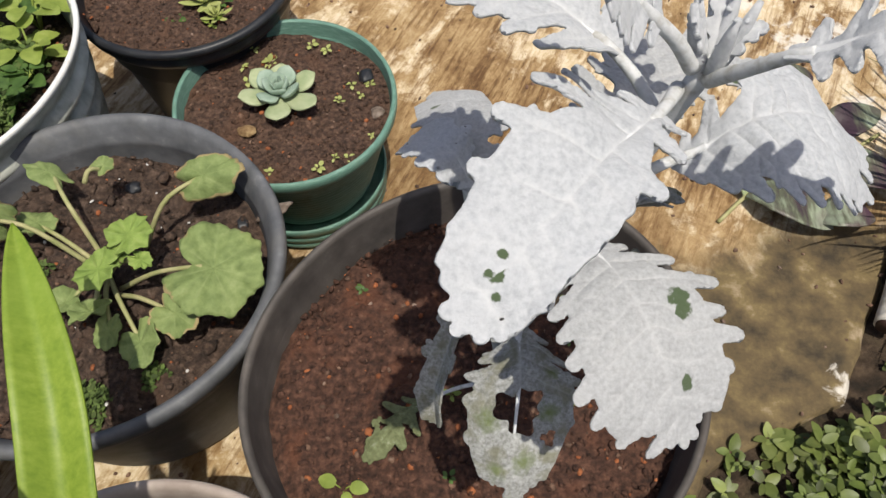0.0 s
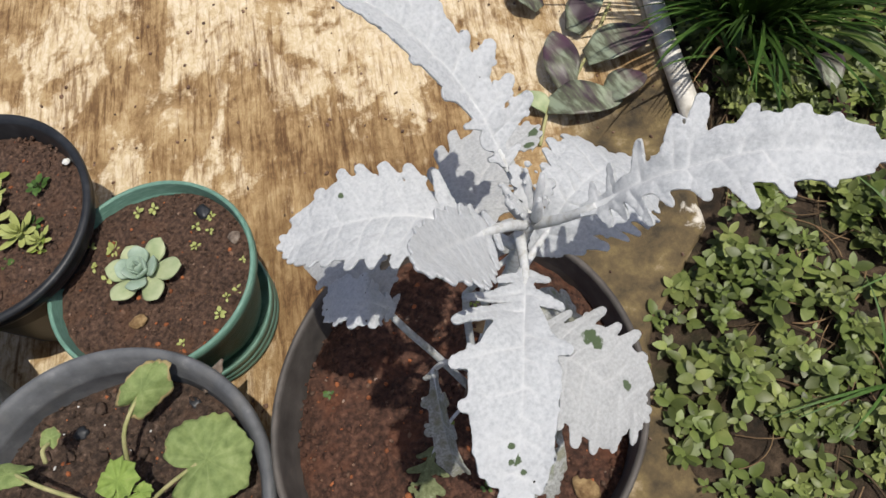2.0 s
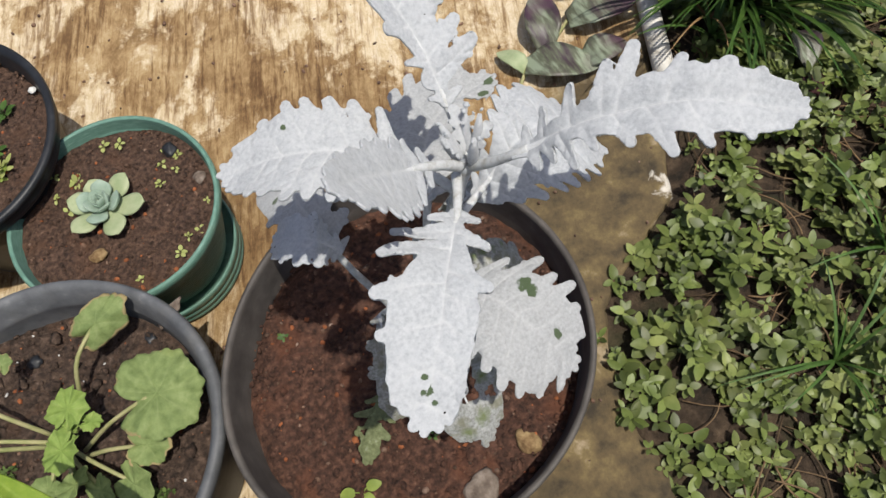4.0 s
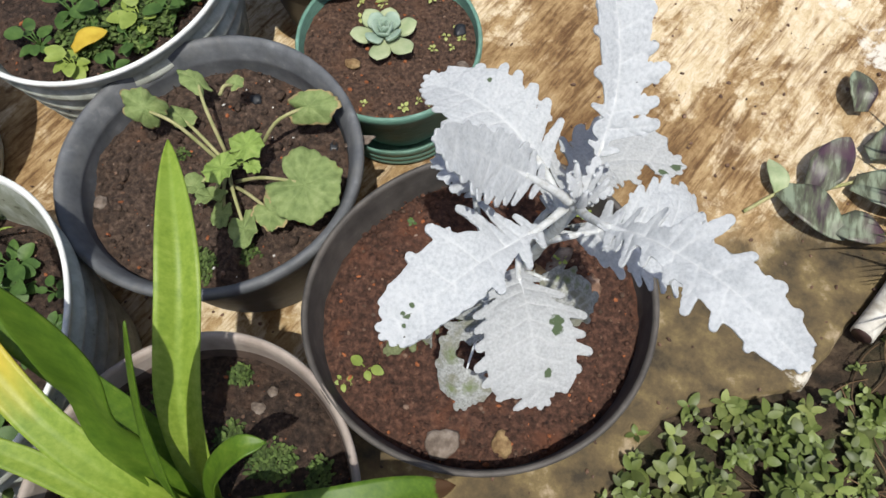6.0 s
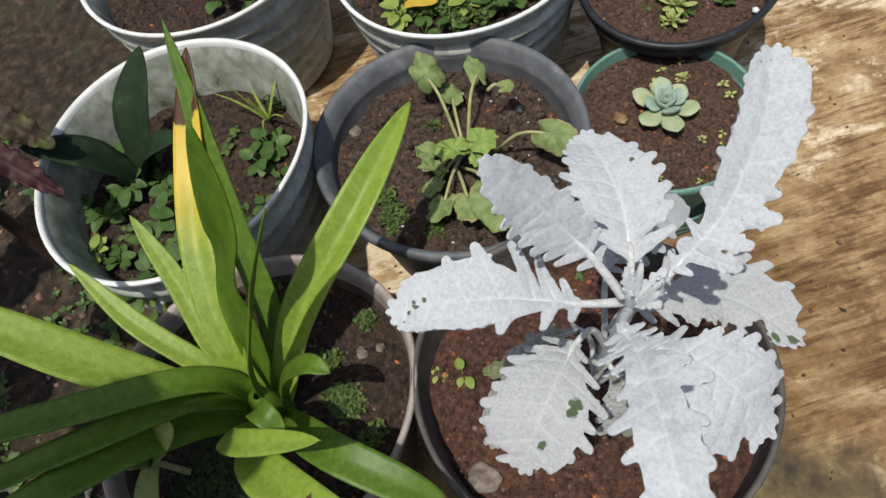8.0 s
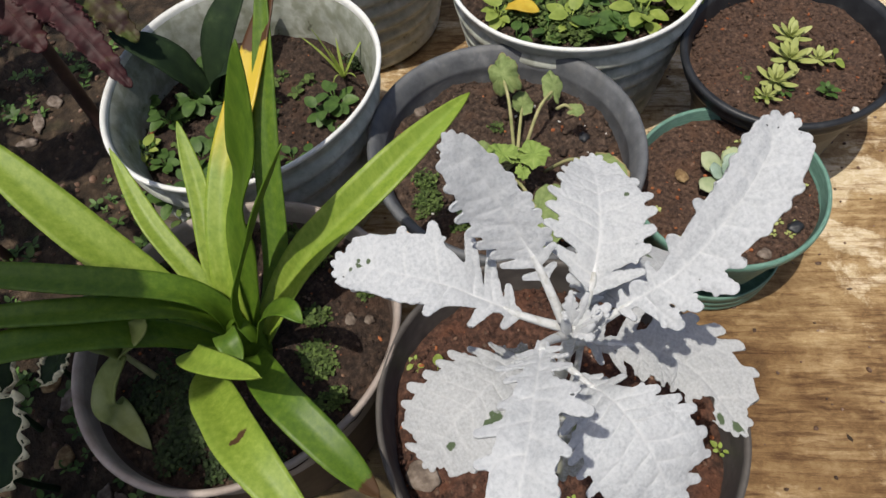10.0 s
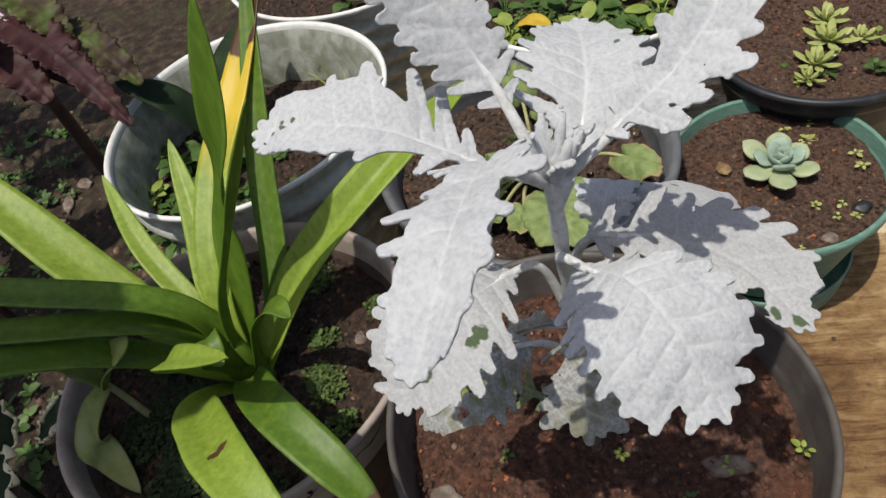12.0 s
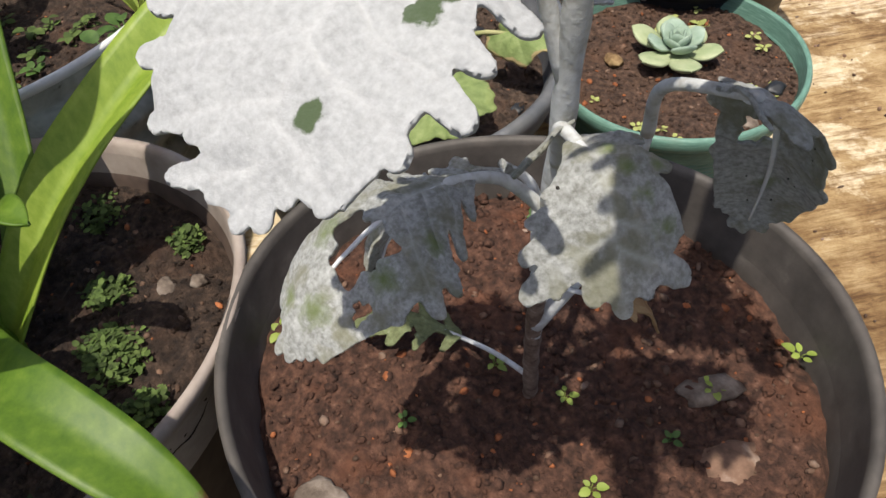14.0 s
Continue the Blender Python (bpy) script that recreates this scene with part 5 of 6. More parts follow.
stand(0.0014, 0.0023, -0.0015)
rosette("echeveria", (-0.020, 0.586, 0.121), [(6, 0.036, 0.0118, 6), (4, 0.022, 0.0104, 26), (4, 0.016, 0.0078, 46), (4, 0.011, 0.0052, 62), (3, 0.007, 0.0032, 78)], SUCCULENT,
        "blue-green echeveria rosette on brown soil", outer=SUCC_OLD, seed=3)
stand(0.003, -0.0023)
for at, r in (((-0.120, 0.720, 0.136), 0.024), ((-0.100, 0.690, 0.134), 0.021), ((-0.145, 0.737, 0.138), 0.021), ((-0.108, 0.746, 0.134), 0.014), ((-0.088, 0.671, 0.133), 0.013)):
    rosette("sedum", at, [(6, r * 1.05, r * 0.19, 10), (5, r * 0.78, r * 0.18, 36), (3, r * 0.45, r * 0.13, 64)], SEDUM_LIME, "lime-green sedum tuft in black pot", seed=int(r * 1e4) + int(at[0] * -1e3))


def weed(at, n, size, material, label, spread_=0.4, seed=0, name="weed", stalk=True, tall=0.5, round_=0.42):
    """A little weed: oval leaves on short stalks round a point; the larger ones leaf by leaf."""
    rng = random.Random(seed)
    parts = size >= 0.012
    plant = thing(name, at, label, "weed", "weeds in the pots") if parts else None
    verts, faces = [], []
    for i in range(n):
        a = i * 2.4 + rng.uniform(-0.4, 0.4)
        h = size * tall * rng.uniform(0.2, 1.1)
        out = size * spread_ * rng.uniform(0.3, 1.2)
        b = Vector(at) + Vector((math.cos(a) * out, math.sin(a) * out, h))
        lv, lf = ([], []) if parts else (verts, faces)
        tv, tf = tube([Vector(at) - Vector((0, 0, 0.003)), Vector(at) + (b - Vector(at)) * 0.5 + Vector((0, 0, h * 0.15)), b], [size * 0.035] * 3, 5)
        o = len(lv)
        lv += tv
        lf += [tuple(o + q for q in f) for f in tf]
        way = Vector((math.cos(a + rng.uniform(-0.5, 0.5)), math.sin(a + rng.uniform(-0.5, 0.5)), rng.uniform(-0.1, 0.5)))
        L = size * rng.uniform(0.55, 1.0)
        oval(lv, lf, b, way, (rng.uniform(-0.2, 0.2), rng.uniform(-0.2, 0.2), 1), L, L * round_, rng.uniform(0, 0.3), rng.uniform(0.0, 0.4), rows=6)
        if parts:
            part("leaf", lv, lf, material, plant)
    if parts:
        return plant
    return whole(name, verts, faces, material, at, label, "weed", "weeds in the pots", kind="stuff")


def grass_tuft(at, n, length, width, material, label, seed=0, name="grass_tuft", reach=0.6):
    rng = random.Random(seed)
    tuft = thing(name, at, label, "grass")
    for i in range(n):
        a = rng.random() * 6.283
        L, o = length * rng.uniform(0.5, 1.1), reach * rng.uniform(0.4, 1.2)
        side = Vector((-math.sin(a), math.cos(a), 0))
        verts, faces = [], []
        for j in range(7):
            u = j / 6
            p = Vector(at) + Vector((math.cos(a), math.sin(a), 0)) * (L * o * u) + Vector((0, 0, L * (1.0 * u - 0.62 * o * u * u)))
            w = width * (1 - u ** 2) + 0.0002
            verts += [p - side * w, p + Vector((0, 0, 0.3 * w)), p + side * w]
        for j in range(6):
            for q in range(2):
                c = j * 3 + q
                faces.append((c, c + 1, c + 4, c + 3))
        part("blade", verts, faces, material, tuft)
    return tuft


stand(0.0338, -0.0033, 0.032)
# Weeds in the large white pot.
for k, (x, y, n, size, mat_) in enumerate(((-0.283, 0.266, 9, 0.020, WEED), (-0.270, 0.250, 9, 0.018, WEED), (-0.236, 0.254, 5, 0.012, WEED), (-0.226, 0.225, 7, 0.014, WEED), (-0.284, 0.136, 10, 0.022, WEED),
                                          (-0.233, 0.110, 9, 0.020, WEED), (-0.223, 0.132, 7, 0.020, WEED), (-0.300, 0.070, 9, 0.015, WEED_LIME), (-0.227, 0.085, 8, 0.017, WEED), (-0.229, 0.205, 6, 0.015, WEED),
                                          (-0.364, 0.080, 8, 0.018, WEED), (-0.267, 0.121, 9, 0.019, WEED), (-0.310, 0.165, 8, 0.019, WEED), (-0.345, 0.130, 9, 0.020, WEED), (-0.255, 0.160, 7, 0.018, WEED),
                                          (-0.330, 0.100, 8, 0.018, WEED), (-0.275, 0.085, 8, 0.017, WEED), (-0.385, 0.150, 8, 0.018, WEED))):
    weed((x, y, 0.117), n, size, mat_, "small green clover-like weed in white pot", seed=100 + k, tall=0.8)
rng = random.Random(88)
for k in range(26):
    a, q = rng.uniform(2.2, 5.6), 0.118 * math.sqrt(rng.random())
    weed((WA[0] + q * math.cos(a), WA[1] + q * math.sin(a), 0.117), 7, rng.uniform(0.008, 0.0118), MOSS if k % 3 else WEED, "tiny weed seedlings in white pot", seed=400 + k, tall=0.9)
grass_tuft((-0.318, 0.285, 0.117), 9, 0.075, 0.0016, WEED_LIME, "sprig of thin green grass in white pot", 5)
big_weed = thing("broadleaf_weed", (-0.345, 0.150, 0.117), "broad dark-green weed leaves in white pot", "weed")
for tip, w in (((-0.400, 0.225, 0.215), 0.020), ((-0.385, 0.080, 0.205), 0.019), ((-0.300, 0.205, 0.185), 0.015)):
    b = Vector((-0.345, 0.150, 0.118))
    m_ = (b + Vector(tip)) / 2 + Vector((0, 0, 0.022))
    strap_leaf(big_weed, [b, b * 0.5 + m_ * 0.5 + Vector((0, 0, 0.008)), m_, tip], w, fold=0.25, material=DARK_LEAF)
stand(0.0158, -0.0042, 0.020)
# Weeds in the farther white pots.
for k, (x, y, n, size, mat_) in enumerate(((-0.300, 0.465, 8, 0.020, WEED_LIME), (-0.262, 0.470, 8, 0.018, WEED), (-0.257, 0.528, 10, 0.022, WEED_LIME), (-0.232, 0.545, 10, 0.020, WEED), (-0.255, 0.500, 8, 0.018, WEED),
                                          (-0.240, 0.637, 9, 0.030, WEED_LIME), (-0.232, 0.600, 9, 0.026, WEED_LIME), (-0.262, 0.655, 9, 0.032, WEED), (-0.345, 0.480, 8, 0.020, WEED), (-0.296, 0.495, 9, 0.019, WEED),
                                          (-0.225, 0.575, 8, 0.018, WEED), (-0.325, 0.520, 9, 0.024, WEED), (-0.290, 0.560, 9, 0.024, WEED), (-0.290, 0.620, 8, 0.026, WEED_LIME))):
    weed((x, y, 0.135), n, size, mat_, "leafy bright-green weed in white pot", seed=140 + k, tall=0.9)
yel = thing("fallen_leaf", (-0.292, 0.484, 0.150), "yellowed fallen leaf among weeds", "leaf")
strap_leaf(yel, [(-0.300, 0.475, 0.152), (-0.292, 0.484, 0.158), (-0.285, 0.492, 0.158), (-0.276, 0.502, 0.154)], 0.010, material=STRAP_YELLOW, fold=0.15)
stand(-0.0103, -0.0096)
for k, (x, y) in enumerate(((-0.436, 0.378), (-0.466, 0.346), (-0.47, 0.39))):
    weed((x, y, 0.150), 6, 0.026, WEED, "small weed in large pale pot", seed=170 + k, tall=0.9)
stand(0.0014, 0.0023, -0.0015)
# Seedlings in the green pot.
for k, (x, y, n, size) in enumerate(((-0.036, 0.628, 7, 0.011), (-0.052, 0.603, 4, 0.010), (0.039, 0.602, 5, 0.006), (0.054, 0.602, 5, 0.0065), (0.030, 0.584, 5, 0.006), (-0.002, 0.650, 5, 0.007), (0.044, 0.523, 5, 0.006),
                                    (0.032, 0.522, 4, 0.006), (0.021, 0.511, 5, 0.007), (-0.018, 0.507, 5, 0.006), (0.012, 0.644, 5, 0.007), (-0.053, 0.645, 4, 0.006), (-0.059, 0.623, 4, 0.006), (0.048, 0.590, 4, 0.005),
                                    (0.046, 0.612, 4, 0.005), (0.060, 0.545, 4, 0.005))):
    weed((x, y, 0.118), n, size * 0.75, SEDUM_LIME, "tiny lime-green seedling on soil", seed=200 + k, tall=0.5)
stand(0.003, -0.0023)
# Seedlings in the black pot.
for k, (x, y, n, size) in enumerate(((-0.070, 0.729, 8, 0.010), (-0.092, 0.664, 7, 0.009), (-0.125, 0.672, 6, 0.009), (-0.104, 0.762, 5, 0.012), (-0.088, 0.692, 7, 0.009))):
    weed((x, y, 0.132), n, size, WEED_LIME if k % 2 else WEED, "small seedling on soil in black pot", seed=230 + k)
stand(0.0069, 0.0070)
# The seedling and sprigs in the large pot.
weed((0.066, 0.246, 0.158), 3, 0.0135, WEED_LIME, "two-leaved light-green seedling on soil", seed=6, name="seedling", spread_=0.5, tall=0.45)
for k, (x, y) in enumerate(((0.126, 0.254), (0.158, 0.318), (0.126, 0.303), (0.199, 0.340), (0.196, 0.299), (0.204, 0.415), (0.066, 0.374), (0.193, 0.372), (0.052, 0.232), (0.088, 0.385))):
    weed((x, y, 0.158), 5, 0.0042 + 0.0009 * (k % 3), WEED_LIME if k % 3 else WEED, "tiny green sprig on red-brown soil", seed=250 + k)


def moss_patch(at, r, n, material, label, seed=0, size=0.0035, height=0.010):
    """A low mat of tiny leaves."""
    rng = random.Random(seed)
    verts, faces = [], []
    for i in range(n):
        a, q = rng.random() * 6.283, r * math.sqrt(rng.random())
        q *= 0.7 + 0.5 * noise.noise((math.cos(a) * 2 + seed, math.sin(a) * 2, 0.0))
        h = height * rng.random() * (1 - (q / r) ** 2 * 0.6)
        b = (at[0] + q * math.cos(a), at[1] + q * math.sin(a), at[2] + h)
        w = rng.random() * 6.283
        L = size * rng.uniform(0.6, 1.3)
        oval(verts, faces, b, (math.cos(w), math.sin(w), rng.uniform(-0.2, 0.9)), (rng.uniform(-0.5, 0.5), rng.uniform(-0.5, 0.5), 1), L, L * 0.38, 0.2, 0.2, rows=4)
    return whole("moss", verts, faces, material, at, label, "moss", kind="stuff")


stand(0.0048, 0.0010)
# The darker patches carry the shade of the lily's leaves in their colour.
for k, (x, y, r, n, mat_) in enumerate(((0.026, 0.167, 0.020, 420, MOSS), (0.064, 0.151, 0.017, 300, MOSS), (0.058, 0.171, 0.012, 140, MOSS), (0.018, 0.164, 0.016, 300, MOSS), (-0.024, 0.222, 0.012, 160, MOSS),
                                       (0.000, 0.035, 0.028, 900, MOSS_SHADED), (0.030, 0.066, 0.034, 1400, MOSS_SHADED), (0.055, 0.048, 0.028, 900, MOSS_SHADED), (0.074, 0.080, 0.026, 800, MOSS_SHADED), (-0.010, 0.067, 0.030, 900, MOSS_SHADED),
                                       (-0.105, 0.175, 0.014, 200, MOSS), (-0.070, 0.189, 0.018, 260, MOSS), (-0.014, 0.175, 0.016, 220, MOSS), (-0.108, 0.110, 0.020, 340, MOSS), (-0.115, 0.055, 0.018, 260, MOSS_SHADED),
                                       (-0.050, 0.060, 0.026, 600, MOSS_SHADED), (0.085, 0.110, 0.016, 260, MOSS_SHADED))):
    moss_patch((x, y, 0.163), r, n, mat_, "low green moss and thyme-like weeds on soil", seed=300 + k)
stand(0.002, 0.0050)
for k, (x, y, r, n) in enumerate(((-0.100, 0.303, 0.020, 380), (-0.060, 0.320, 0.012, 140), (-0.125, 0.309, 0.016, 240), (-0.158, 0.398, 0.010, 70))):
    moss_patch((x, y, 0.138), r, n, MOSS, "low green moss in gray pot", seed=330 + k)
stand(0.0338, -0.0033, 0.032)
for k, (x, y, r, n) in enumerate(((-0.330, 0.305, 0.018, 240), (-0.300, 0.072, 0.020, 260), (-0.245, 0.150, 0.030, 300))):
    moss_patch((x, y, 0.118), r, n, MOSS_SHADED, "dark moss in white pot", seed=340 + k)
stand(0.0158, -0.0042, 0.020)
for k, (x, y, r, n) in enumerate(((-0.255, 0.530, 0.045, 1300), (-0.300, 0.500, 0.04, 800), (-0.240, 0.590, 0.03, 500))):
    moss_patch((x, y, 0.137), r, n, MOSS, "low bright moss in white pot", seed=345 + k, size=0.005, height=0.016)


# ---------------------------------------------------------------- soft-leaved plant in the gray pot
def soft_leaf(plant, centre, r, stalk_from, tilt=(0, 0), seed=0, turn=0.0, lobes=7, wear_edge=0.25, long_=1.0, cup=0.1, waves=0.08, rise=0.006, frill=1.0, material=None):
    """A rounded scalloped leaf with radiating veins, its stalk joining at the notch."""
    rng = random.Random(seed)
    rot = Euler((tilt[0], tilt[1], turn)).to_matrix()
    verts, faces, wear, veins = [], [], [], []
    rings, seg = 14, 112
    c = Vector(centre)
    for j in range(rings + 1):
        for i in range(seg):
            a = 2 * math.pi * i / seg
            notch = math.exp(-((a - math.pi) / 0.28) ** 2)
            edge = 1 + 0.075 * frill * math.cos(lobes * a) + 0.03 * frill * math.cos(lobes * 2 * a + 1) + 0.02 * math.cos(lobes * 3.0 * a + seed) + 0.13 * noise.noise((math.cos(a) * 1.5, math.sin(a) * 1.5, seed)) + 0.035 * noise.noise((math.cos(a) * 9, math.sin(a) * 9, seed)) - 0.55 * notch
            f = j / rings
            x, y = r * long_ * edge * f * math.cos(a), r * edge * f * math.sin(a)
            z = cup * r * f * f + waves * r * f * f * math.sin(3 * a + seed) - 0.055 * r * f * math.cos(lobes * a) + 0.07 * r * f * noise.noise((x * 110, y * 110, seed)) + 0.10 * r * f * f * noise.noise((math.cos(a) * 2.4, math.sin(a) * 2.4, seed + 8))
            verts.append(c + rot @ Vector((x, y, z)))
            w = max(0.0, (f - 0.80) / 0.2) * (0.55 + 0.9 * noise.noise((math.cos(a) * 2.2, math.sin(a) * 2.2, seed + 4.0))) * wear_edge * 4
            wear.append(w)
            veins.append(max(0.0, math.cos(lobes * a)) ** 14 * (1 - 0.4 * f) + 0.5 * max(0.0, math.cos(lobes * a + (f - 0.3) * 2.2)) ** 20 * f + 0.5 * max(0.0, math.cos(lobes * a - (f - 0.3) * 2.2)) ** 20 * f)
    for j in range(rings):
        for i in range(seg):
            i2 = (i + 1) % seg
            faces.append((j * seg + i, j * seg + i2, (j + 1) * seg + i2, (j + 1) * seg + i))
    leaf = part("leaf", verts, faces, material or GERANIUM, plant, wear=wear)
    leaf.data.attributes.new("vein", "FLOAT", "POINT").data.foreach_set("value", veins)
    thicken(leaf, 0.0007)
    foot = c + rot @ Vector((-r * 0.32, 0, 0))
    s = Vector(stalk_from)
    part("petiole", *tube(curve_points([s, (s + foot) / 2 + Vector((0, 0, rise)), foot - Vector((0, 0, 0.0016)), c * 0.12 + foot * 0.88 - Vector((0, 0, 0.0026))], 14), taper(0.0019, 0.0012, 14), 8), GERANIUM_STALK, leaf)
    return leaf


stand(0.0025, 0.0055, -0.002)
CROWN = (-0.112, 0.396, 0.142)
soft = thing("primrose_plant", (CROWN[0], CROWN[1], 0.138), "sparse soft green plant with tattered round leaves", "plant")
# Large leaf and its yellowing lower lobe.
soft_leaf(soft, (-0.022, 0.378, 0.184), 0.0320, (-0.100, 0.385, 0.142), (0.12, 0.14), 1, -0.15, 7, 0.20, 1.0, -0.08, 0.07, frill=0.35)
soft_leaf(soft, (-0.048, 0.355, 0.165), 0.0150, (-0.100, 0.380, 0.142), (0.30, 0.15), 2, -0.5, 6, 0.5, 1.15, 0.1, 0.12, frill=0.7)
# Three leaves on long stalks, drooping over the soil.
soft_leaf(soft, (-0.043, 0.452, 0.184), 0.0150, (-0.092, 0.419, 0.140), (0.45, -0.10), 3, 0.25, 6, 0.5, 1.75, -0.45, 0.22, rise=0.014, frill=0.7)
soft_leaf(soft, (-0.186, 0.417, 0.184), 0.0150, (-0.120, 0.400, 0.142), (-0.30, -0.55), 4, 2.95, 6, 0.35, 1.45, -0.7, 0.25, rise=0.020)
soft_leaf(soft, (-0.156, 0.457, 0.180), 0.0105, (-0.118, 0.408, 0.142), (0.45, -0.25), 5, 2.75, 5, 0.2, 1.7, -0.3, 0.15, rise=0.018)
soft_leaf(soft, (-0.117, 0.461, 0.182), 0.0070, (-0.126, 0.446, 0.182), (0.25, 0.1), 6, 1.0, 5, 0.3, 1.2, 0.1, 0.2)
soft_leaf(soft, (-0.168, 0.430, 0.156), 0.0115, (-0.118, 0.402, 0.142), (0.2, 0.1), 7, 2.6, 6, 0.2, 1.5, -0.1, 0.2)
# Frilly young leaves in the middle.
for k, (dx, dy, dz, r, turn, tip) in enumerate(((0.014, -0.018, 0.038, 0.0135, 3.6, 0.20), (0.030, 0.005, 0.044, 0.0125, 0.9, 0.25), (0.022, -0.006, 0.036, 0.0070, 2.2, 0.4), (0.038, -0.009, 0.036, 0.0065, -0.4, 0.3))):
    soft_leaf(soft, (CROWN[0] + dx, CROWN[1] + dy, CROWN[2] + dz), r, CROWN, (tip * math.sin(k * 2), tip * math.cos(k * 2)), 20 + k, turn, 9, 0.0, 1.25, 0.12, 0.22, frill=1.0, material=YOUNG_LIME)
# Older leaves lying low, in the shade of the others.
soft_leaf(soft, (-0.070, 0.338, 0.156), 0.0165, CROWN, (0.45, -0.15), 9, -1.0, 6, 0.15, 1.1, frill=0.5)
soft_leaf(soft, (-0.095, 0.348, 0.152), 0.0110, CROWN, (0.3, 0.3), 10, -1.6, 7, 0.1, 1.2, frill=0.6)
soft_leaf(soft, (-0.108, 0.359, 0.158), 0.0110, CROWN, (0.2, -0.3), 11, -2.2, 7, 0.1, 1.3, 0.3, 0.2)
soft_leaf(soft, (-0.128, 0.366, 0.156), 0.0110, CROWN, (0.2, -0.2), 12, -2.7, 6, 0.1, 1.1, 0.3, 0.2)

# ---------------------------------------------------------------- stones and litter in the pots
stand(0.0069, 0.0070)
stone("stone", (0.137, 0.206, 0.1565), (0.0135, 0.0105, 0.0034), STONE_PALE, "flat pale gray stone on soil", 1.0, 0.5)
stone("stone", (0.181, 0.217, 0.1575), (0.0070, 0.0100, 0.0042), STONE_OCHRE, "ochre pebble half buried in soil", 2.0, 0.3)
stone("stone", (0.192, 0.372, 0.1565), (0.015, 0.007, 0.0032), STONE_PALE, "flat pale gray stone on soil", 3.0, 1.2)
stone("stone", (0.222, 0.352, 0.155), (0.013, 0.015, 0.006), PEBBLE, "round brown stone half buried in soil", 4.0)
stand()
stone("stone", (0.065, 0.572, 0.119), (0.0055, 0.006, 0.0025), STONE_PALE, "thin pale stone chip on soil", 6.0)
stone("stone", (-0.210, 0.341, 0.141), (0.006, 0.007, 0.004), STONE_PALE, "small white lump on dark soil", 7.0)
stone("stone", (-0.112, 0.478, 0.139), (0.006, 0.005, 0.003), PLASTIC_BLACK, "small dark stone on soil", 8.0)
stone("stone", (-0.023, 0.446, 0.139), (0.005, 0.006, 0.003), PLASTIC_BLACK, "small dark stone on soil", 9.0)
stone("stone", (0.000, 0.456, 0.141), (0.013, 0.005, 0.003), STONE_PALE, "pale pinkish wood chip on soil", 10.0, 0.5)
stone("stone", (0.010, 0.217, 0.166), (0.004, 0.004, 0.003), STONE_PALE, "small gray pebble on soil", 11.0)
stone("stone", (0.003, 0.202, 0.166), (0.006, 0.005, 0.003), STONE_PALE, "small gray pebble on soil", 12.0)
stone("stone", (-0.034, 0.736, 0.135), (0.0035, 0.0035, 0.0025), RIM_WHITE, "small white pebble on soil", 13.0)
stone("stone", (-0.041, 0.550, 0.120), (0.008, 0.006, 0.004), STONE_OCHRE, "rusty clod on soil", 14.0)
stone("stone", (0.052, 0.613, 0.120), (0.006, 0.008, 0.004), PLASTIC_BLACK, "small dark stone on soil", 15.0)
stand()
rng = random.Random(19)
spots = [(GRAYP[0] + q * math.cos(a), GRAYP[1] + q * math.sin(a), 0.1395, rng.uniform(0.0008, 0.0022)) for q, a in ((0.108 * math.sqrt(rng.random()), rng.random() * 6.283) for _ in range(26))]
whole("perlite", *lumps(spots, rng), PERLITE, (GRAYP[0], GRAYP[1], 0.139), "white perlite grains on dark soil", "grit", kind="stuff")
spots = [(GRAYP[0] + q * math.cos(a), GRAYP[1] + q * math.sin(a), 0.139, rng.uniform(0.003, 0.007)) for q, a in ((0.106 * math.sqrt(rng.random()), rng.random() * 6.283) for _ in range(90))]
whole("soil_clods", *lumps(spots, rng), SOIL_GRAY, (GRAYP[0], GRAYP[1], 0.139), "dark crumbly clods of soil", "soil", kind="stuff")
# The young pale plant at the edge of the lily's pot.
stand(0.005, 0.003, 0.003)
young = thing("young_plant", (-0.012, 0.040, 0.162), "pale green young plant with drooping leaves", "plant")
part("stem", *tube(curve_points([(-0.012, 0.040, 0.150), (-0.016, 0.034, 0.185), (-0.022, 0.026, 0.215)], 10), taper(0.003, 0.002, 10), 8), GERANIUM_STALK, young)
b = Vector((-0.016, 0.030, 0.212))
for w, *ways in ((0.0115, (-0.004, 0.018, 0.208), (0.006, 0.006, 0.190), (0.014, 0.010, 0.174), (0.044, 0.024, 0.164)), (0.0095, (-0.018, 0.026, 0.232), (-0.022, 0.016, 0.250), (-0.014, 0.006, 0.258)),
                 (0.0100, (-0.010, 0.042, 0.232), (-0.008, 0.054, 0.246), (-0.014, 0.064, 0.250)), (0.0070, (-0.026, 0.022, 0.224), (-0.036, 0.014, 0.238), (-0.044, 0.008, 0.236))):
    strap_leaf(young, [b, *ways], w, fold=0.25, material=PALE_YOUNG)


stand()


